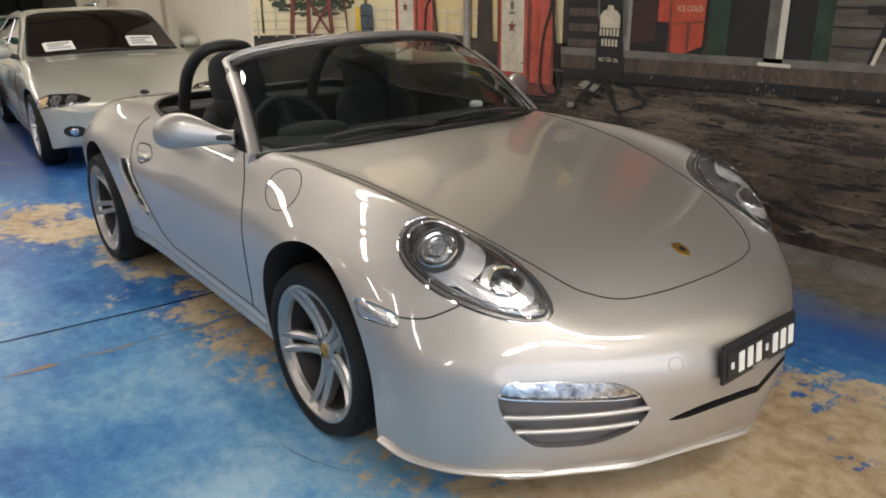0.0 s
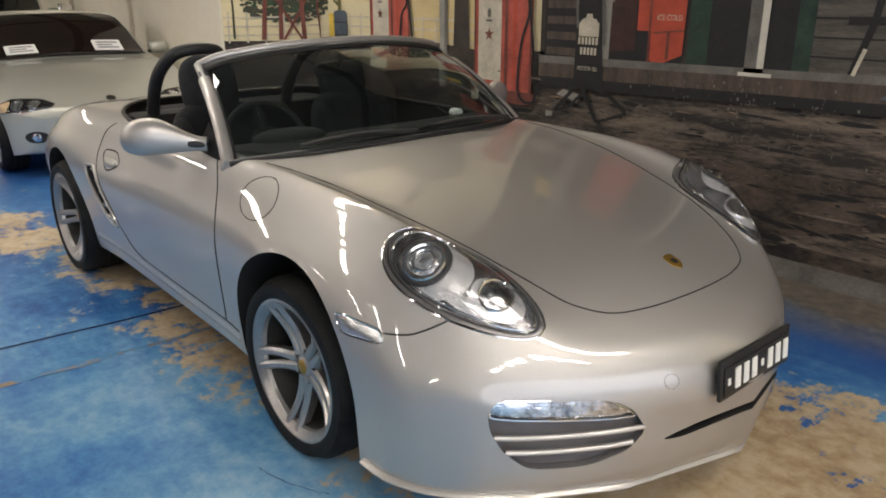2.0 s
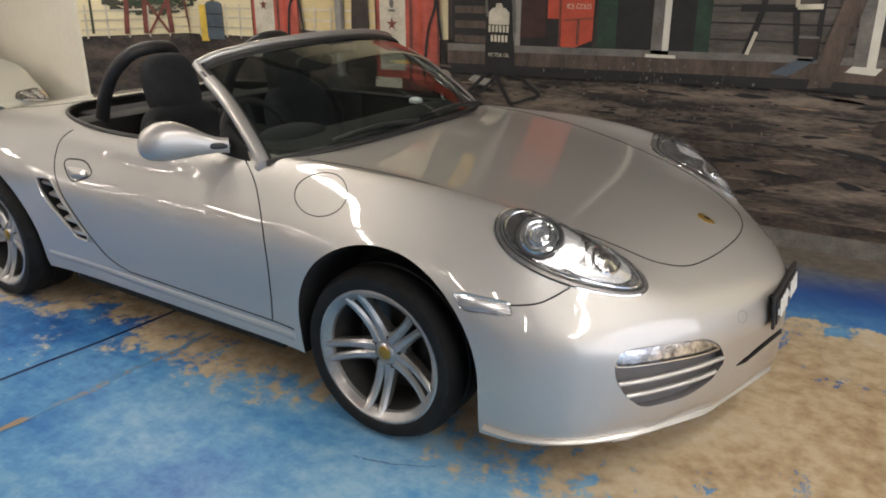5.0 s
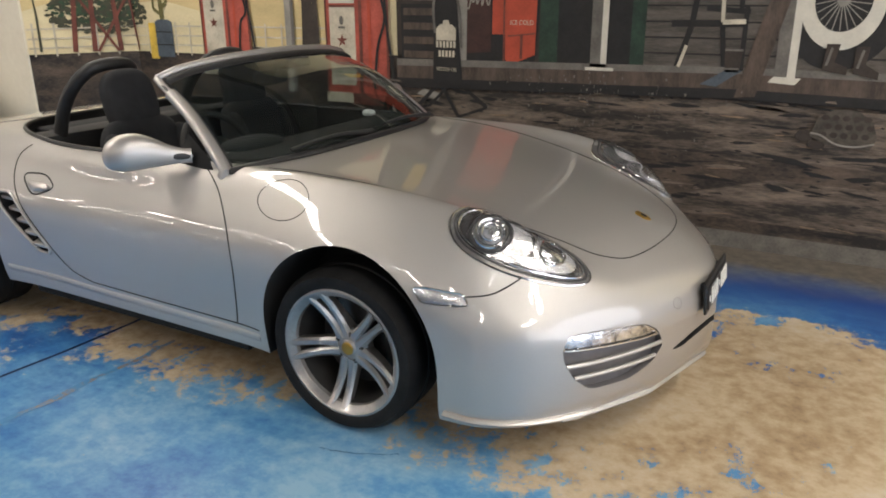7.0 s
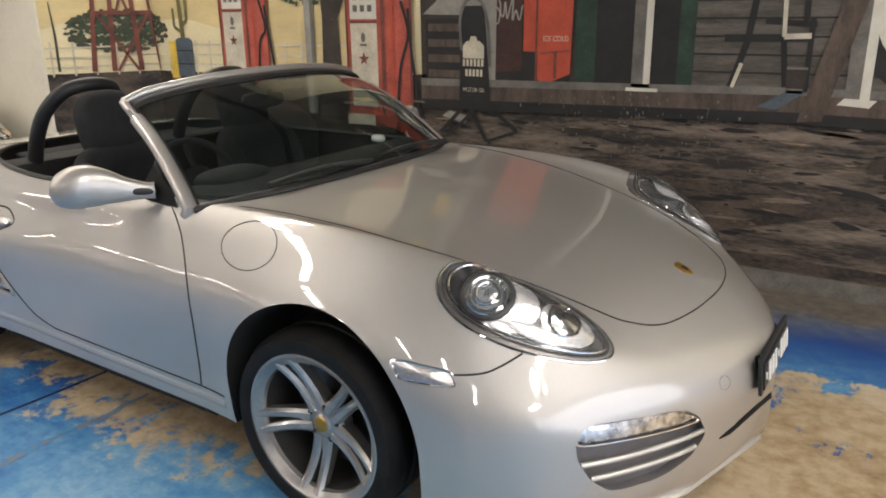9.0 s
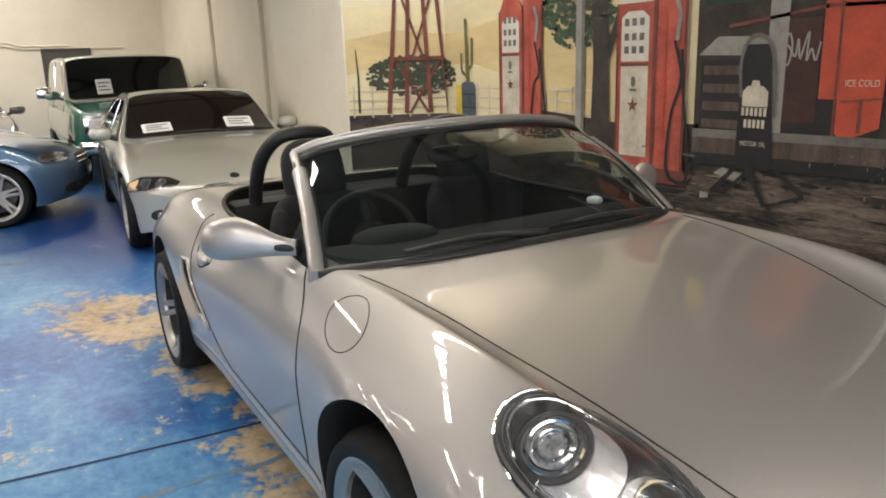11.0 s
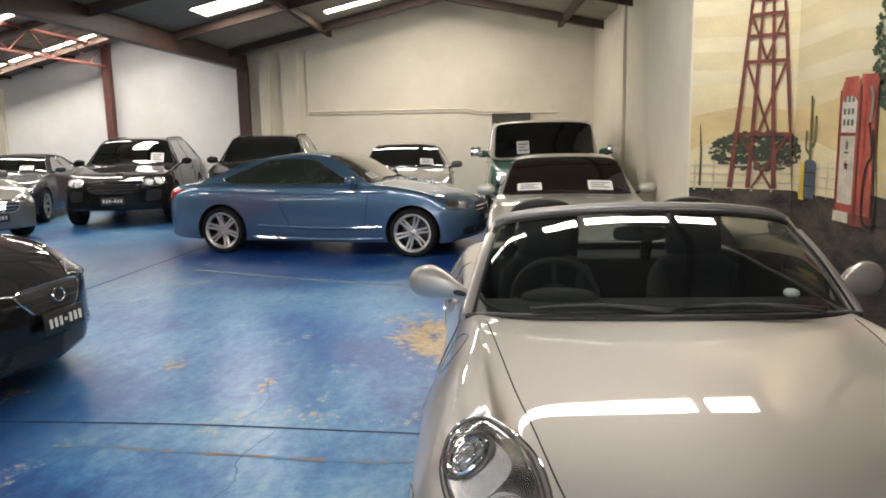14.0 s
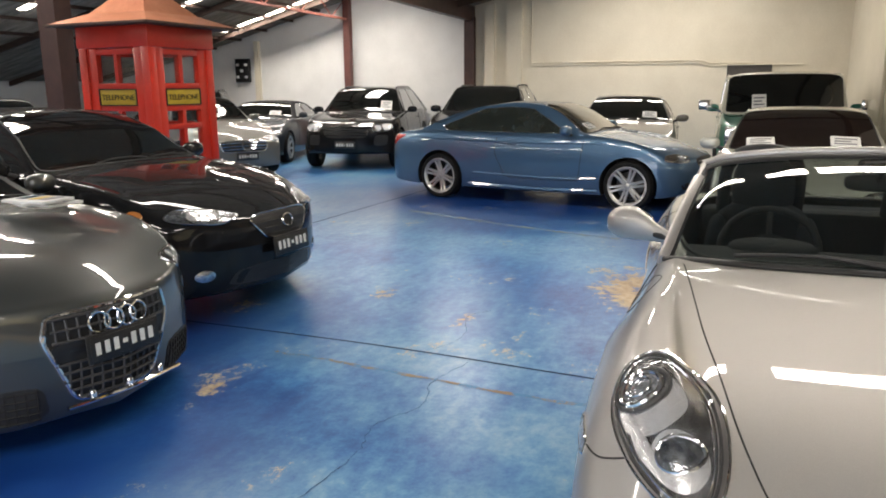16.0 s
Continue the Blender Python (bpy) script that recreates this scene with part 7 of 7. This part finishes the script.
# green and cream four-wheel drive
c, bv, cb = saloon("old_truck", "old green and cream truck with chrome grille and mirrors", pose(-10.35, .52, 0, 0, 0, 0), GREEN_P, fo=.72, wb=2.9, ro=1.0, w=1.02, nose_z=.70, lip=1.02, hood=1.14, belt=1.14, roof=1.80, cowl=-.55, head=-.98, back=-3.2, deck_x=-3.6, deck=1.2, wr=.86,
                   bow=(.10, .10), style="five", spokes=8, r=.37, rim=.20, sill=.40, roof_m=CREAM_P, papers=((-.48, .22, .24),), two=True, inset=.012)
gm3 = nose_m(.71, .84, 0)
g = part("grille", drape(bv, gm3, rounded([(-.78, -.14), (.78, -.14), (.78, .14), (-.78, .14)], 3, .12), .006, 0, 4), CHROME, c, "bright grille panel")
for k in range(5):
    part("grille_bar", along(bv, gm3, [(-.5 + .1 * j, -.09 + .045 * k) for j in range(11)], .008, False, 5, .012), PLASTIC, g)
for d in (-1, 1):
    hb = basis((.72, d * .72, .84), (0, 1, 0), (1, 0, 0))
    b = bmesh.new()
    box(b, (-d * .0, 0, .02), (.34, .27, .04), .012, hb)
    hl = part("headlamp_surround", b, CHROME, c)
    b = bmesh.new()
    blob_form(b, (0, 0, .04), (.115, .085, .03), .5, .6, m=hb)
    part("headlamp", b, LAMP_WHITE, hl)
    side_m = basis((0, d * 1.2, 0), (1, 0, 0), (0, d, 0))
    part("cream_panel", drape(bv, side_m, rounded([(.30, -d * .98), (-3.3, -d * .98), (-3.3, -d * .62), (.36, -d * .62)], 3, .05), .004, 0, 6), CREAM_P, c)
    b = bmesh.new()
    box(b, (-.62, d * 1.20, 1.26), (.05, .20, .16), .012)
    part("wing_mirror", b, CHROME, c)
    part("mirror_arm", tube(bmesh.new(), [(-.62, d * .95, 1.16), (-.62, d * 1.13, 1.22)], .012, 6), CHROME, c)
b = bmesh.new()
box(b, (.80, 0, .55), (.12, 1.94, .16), .03)
part("bumper", b, CHROME, c)

# cars along the back wall
c, bv, cb = saloon("bronze_saloon", "grey bronze saloon with a price card in its windscreen", pose(-10.45, -1.95, 0, 0, 0, 2), BRONZE_P, fo=.82, wb=2.7, ro=.95, w=.88, hood=1.0, belt=.96, roof=1.42, cowl=-.60, head=-1.25, papers=((.28, .24, .15),), two=False)
headlamp(c, bv, (.5, .60, .68), (.7, .5, .35), (.4, -.7, 0), egg(.18, .07, 0, 24), BOWL, ((0, 0, .05),))
number_plate(c, nose_m(.83, .5))
c, bv, cb = saloon("dark_wagon", "black high-roofed wagon with roof rails", pose(-11.0, -4.62, 0, 0, 0, 7), BLACK_P, fo=.85, wb=2.75, ro=.75, w=.92, nose_z=.60, lip=.90, hood=1.12, belt=1.10, roof=1.62, cowl=-.60, head=-1.25, back=-3.1, deck_x=-3.45, deck=1.15, wr=.62, rails=True, r=.36, sill=.28, two=False, papers=())
headlamp(c, bv, (.55, .62, .80), (.7, .5, .35), (.4, -.7, 0), egg(.18, .08, 0, 24), BOWL, ((0, 0, .05),))
c, bv, cb = saloon("black_off_roader", "black luxury off-roader with roof rails and a price card", pose(-11.55, -7.36, 0, 0, 0, 12), BLACK_P, fo=.90, wb=2.85, ro=1.0, w=.96, nose_z=.60, lip=.88, hood=1.08, belt=1.06, roof=1.61, cowl=-.62, head=-1.32, back=-3.1, deck_x=-3.7, deck=1.18, wr=.62, rails=True, r=.38, rim=.26, sill=.30, two=False, papers=((.36, .24, .24),), style="five", spokes=5)
headlamp(c, bv, (.64, .68, .83), (.78, .42, .38), (.5, -.6, -.05), rounded([(-.26, .05), (-.05, .10), (.20, .06), (.22, -.05), (.0, -.09), (-.2, -.05)], 4, .3), LAMP_WHITE, ((-.08, 0, .075), (.09, 0, .065)), dark=False)
part("grille", drape(bv, nose_m(.89, .72), rounded([(-.40, -.09), (.40, -.09), (.46, .09), (-.46, .09)], 4, .3), .005, 0, 4), PLASTIC, c)
for k in (-.04, .01, .06):
    part("grille_bar", along(bv, nose_m(.89, .72), [(-.40 + .08 * j, k) for j in range(11)], .008, False, 6, .012), HOUSING, c)
for d in (-1, 1):
    part("side_intake", drape(bv, basis((.72, d * .68, .58), (0, 1, 0), (.85, d * .5, 0)), rounded([(-.16, -.10), (.12, -.10), (.16, .10), (-.12, .10)], 4, .3), .005, 0, 3), PLASTIC, c)
number_plate(c, nose_m(.915, .50))
c, bv, cb = saloon("slate_convertible", "slate grey coupe with a dark soft top", pose(-11.75, -9.98, 0, 0, 0, 14), DARKGREY_P, fo=.82, wb=2.6, ro=.95, w=.88, hood=.96, belt=.92, roof=1.30, cowl=-.6, head=-1.3, back=-2.2, deck_x=-2.8, deck=.98, wr=.56, roof_m=FABRIC, papers=((.2, .26, .16),), style="five", spokes=7)
headlamp(c, bv, (.5, .60, .66), (.7, .5, .35), (.4, -.7, 0), egg(.19, .08, 0, 24), BOWL, ((-.05, 0, .05), (.06, 0, .05)), dark=False)
number_plate(c, nose_m(.83, .48))
c, bv, cb = saloon("silver_saloon", "silver saloon with a wide barred grille", pose(-9.30, -8.86, 0, 0, 0, 58), SILVER3, fo=.82, wb=2.76, ro=1.0, w=.885, hood=1.0, belt=.96, roof=1.44, cowl=-.6, head=-1.3, two=False, style="five", spokes=5, papers=((-.1, .25, .15),))
headlamp(c, bv, (.5, .61, .68), (.7, .5, .35), (.4, -.7, 0), rounded([(-.2, .05), (0, .08), (.17, .05), (.19, -.05), (0, -.07), (-.19, -.04)], 4, .3), BOWL, ((0, 0, .05),), dark=False)
gw = nose_m(.80, .60, .15)
g_o = rounded([(-.40, -.10), (.40, -.10), (.44, .09), (-.44, .09)], 4, .25)
g = part("grille", drape(bv, gw, g_o, .004, 0, 4), PLASTIC, c)
part("grille_rim", along(bv, gw, g_o, .009, True, 6, .006), CHROME, g)
for k in (-.05, 0, .05):
    part("grille_bar", along(bv, gw, [(-.41 + .082 * j, k) for j in range(11)], .009, False, 6, .010), CHROME, g)
part("grille_star", along(bv, gw, circle(.075, 24), .008, True, 6, .022), CHROME, g)
number_plate(c, nose_m(.84, .42))
c, bv, cb = saloon("slate_wagon", "slate grey wagon against the far wall", pose(-12.6, -12.2, 0, 0, 0, 30), DARKGREY_P, fo=.85, wb=2.75, ro=.8, w=.92, nose_z=.58, lip=.85, hood=1.05, belt=1.03, roof=1.56, back=-3.1, deck_x=-3.5, deck=1.1, wr=.62, rails=True, r=.35, sill=.25, two=False)
headlamp(c, bv, (.55, .62, .76), (.7, .5, .35), (.4, -.7, 0), egg(.18, .08, 0, 24), BOWL, ((0, 0, .05),))
c, bv, cb = saloon("white_saloon", "white saloon parked in the side bay", pose(-6.9, -11.6, 0, 0, 0, 50), WHITE_P, roof=1.42, two=False, papers=((.0, .25, .16),))
headlamp(c, bv, (.5, .60, .68), (.7, .5, .35), (.4, -.7, 0), egg(.18, .07, 0, 24), BOWL, ((0, 0, .05),))
c, bv, cb = saloon("dark_saloon", "dark grey saloon parked in the side bay", pose(-5.0, -13.4, 0, 0, 0, 50), DARKGREY_P, roof=1.45, two=False)
headlamp(c, bv, (.5, .60, .68), (.7, .5, .35), (.4, -.7, 0), egg(.18, .07, 0, 24), BOWL, ((0, 0, .05),))

# ---- telephone booth ----
booth = thing("telephone_booth", "red telephone booth with a copper hipped roof", "phone booth", pose(-4.74, -6.62, 0, 0, 0, -4.1))
H = .50
for sx in (-1, 1):
    for sy in (-1, 1):
        b = bmesh.new()
        box(b, (sx * (H - .055), sy * (H - .055), 1.09), (.11, .11, 2.10), .008)
        box(b, (sx * (H - .17), sy * (H - .05), 1.09), (.13, .055, 2.10), .004)
        box(b, (sx * (H - .05), sy * (H - .17), 1.09), (.055, .13, 2.10), .004)
        part("corner_post", b, BOOTH_RED, booth)
b = bmesh.new()
box(b, (0, 0, .05), (2 * H, 2 * H, .10), .01)
part("base", b, BOOTH_RED, booth)
b = bmesh.new()
box(b, (0, 0, 2.13), (2 * H + .02, 2 * H + .02, .24), .012)
part("frieze", b, BOOTH_RED, booth)
for q in range(4):
    qm = pose(0, 0, 0, 0, 0, 90 * q)
    b = bmesh.new()
    box(b, (0, -(H - .05), .42), (2 * H - .44, .04, .66), .006, qm)
    part("panel", b, BOOTH_RED, booth)
    for z in (.77, 1.17, 1.37, 1.61, 1.97):
        b = bmesh.new()
        box(b, (0, -(H - .05), z), (2 * H - .44, .05, .06), .005, qm)
        part("rail", b, BOOTH_RED, booth)
    for x, z0, z1 in ((0, .77, 1.37), (0, 1.61, 1.97)):
        b = bmesh.new()
        box(b, (x, -(H - .05), (z0 + z1) / 2), (.05, .045, z1 - z0), .004, qm)
        part("glazing_bar", b, BOOTH_RED, booth)
    for z0, z1 in ((.80, 1.14), (1.20, 1.34), (1.64, 1.94)):
        b = bmesh.new()
        box(b, (0, -(H - .05), (z0 + z1) / 2), (2 * H - .46, .006, z1 - z0), 0, qm)
        part("pane", b, LENS, booth, smooth=False).visible_shadow = False
    b = bmesh.new()
    box(b, (0, -(H - .04), 1.49), (2 * H - .46, .03, .18), .006, qm)
    sgn = part("sign", b, YELLOW, booth, "yellow sign lettered in black")
    b = bmesh.new()
    for z in (1.405, 1.575):
        box(b, (0, -(H - .02), z), (2 * H - .46, .012, .012), 0, qm)
    for x in (-.265, .265):
        box(b, (x, -(H - .02), 1.49), (.012, .012, .18), 0, qm)
    part("sign_border", b, BLACK, sgn, smooth=False)
    cu = bpy.data.curves.new("lettering", "FONT")
    cu.body, cu.size, cu.align_x, cu.extrude = "TELEPHONE", .086, "CENTER", .002
    tmp = new("lettering", cu)
    me = bpy.data.meshes.new_from_object(tmp)
    bpy.data.objects.remove(tmp)
    bpy.data.curves.remove(cu)
    me.materials.append(BLACK)
    wd = new("lettering", me)
    wd.parent = sgn
    wd.matrix_basis = qm @ pose(0, -(H - .022), 1.460, 90, 0, 0)
b = bmesh.new()
lo = [b.verts.new((x, y, 2.25)) for x, y in ((-.72, -.72), (.72, -.72), (.72, .72), (-.72, .72))]
md = [b.verts.new((x, y, 2.38)) for x, y in ((-.40, -.40), (.40, -.40), (.40, .40), (-.40, .40))]
hi = [b.verts.new((x, y, 2.62)) for x, y in ((-.16, -.16), (.16, -.16), (.16, .16), (-.16, .16))]
for a, c2 in ((lo, md), (md, hi)):
    for i in range(4):
        b.faces.new((a[i], a[(i + 1) % 4], c2[(i + 1) % 4], c2[i]))
b.faces.new(lo[::-1]), b.faces.new(hi)
part("roof", b, COPPER, booth, "hipped copper roof", smooth=False)
b = bmesh.new()
box(b, (0, 0, 2.245), (1.45, 1.45, .025), .004)
part("eave", b, TIMBER, booth, smooth=False)
b = bmesh.new()
box(b, (.30, .30, 1.35), (.16, .24, .45), .02)
ph = part("telephone", b, BLACK, booth)
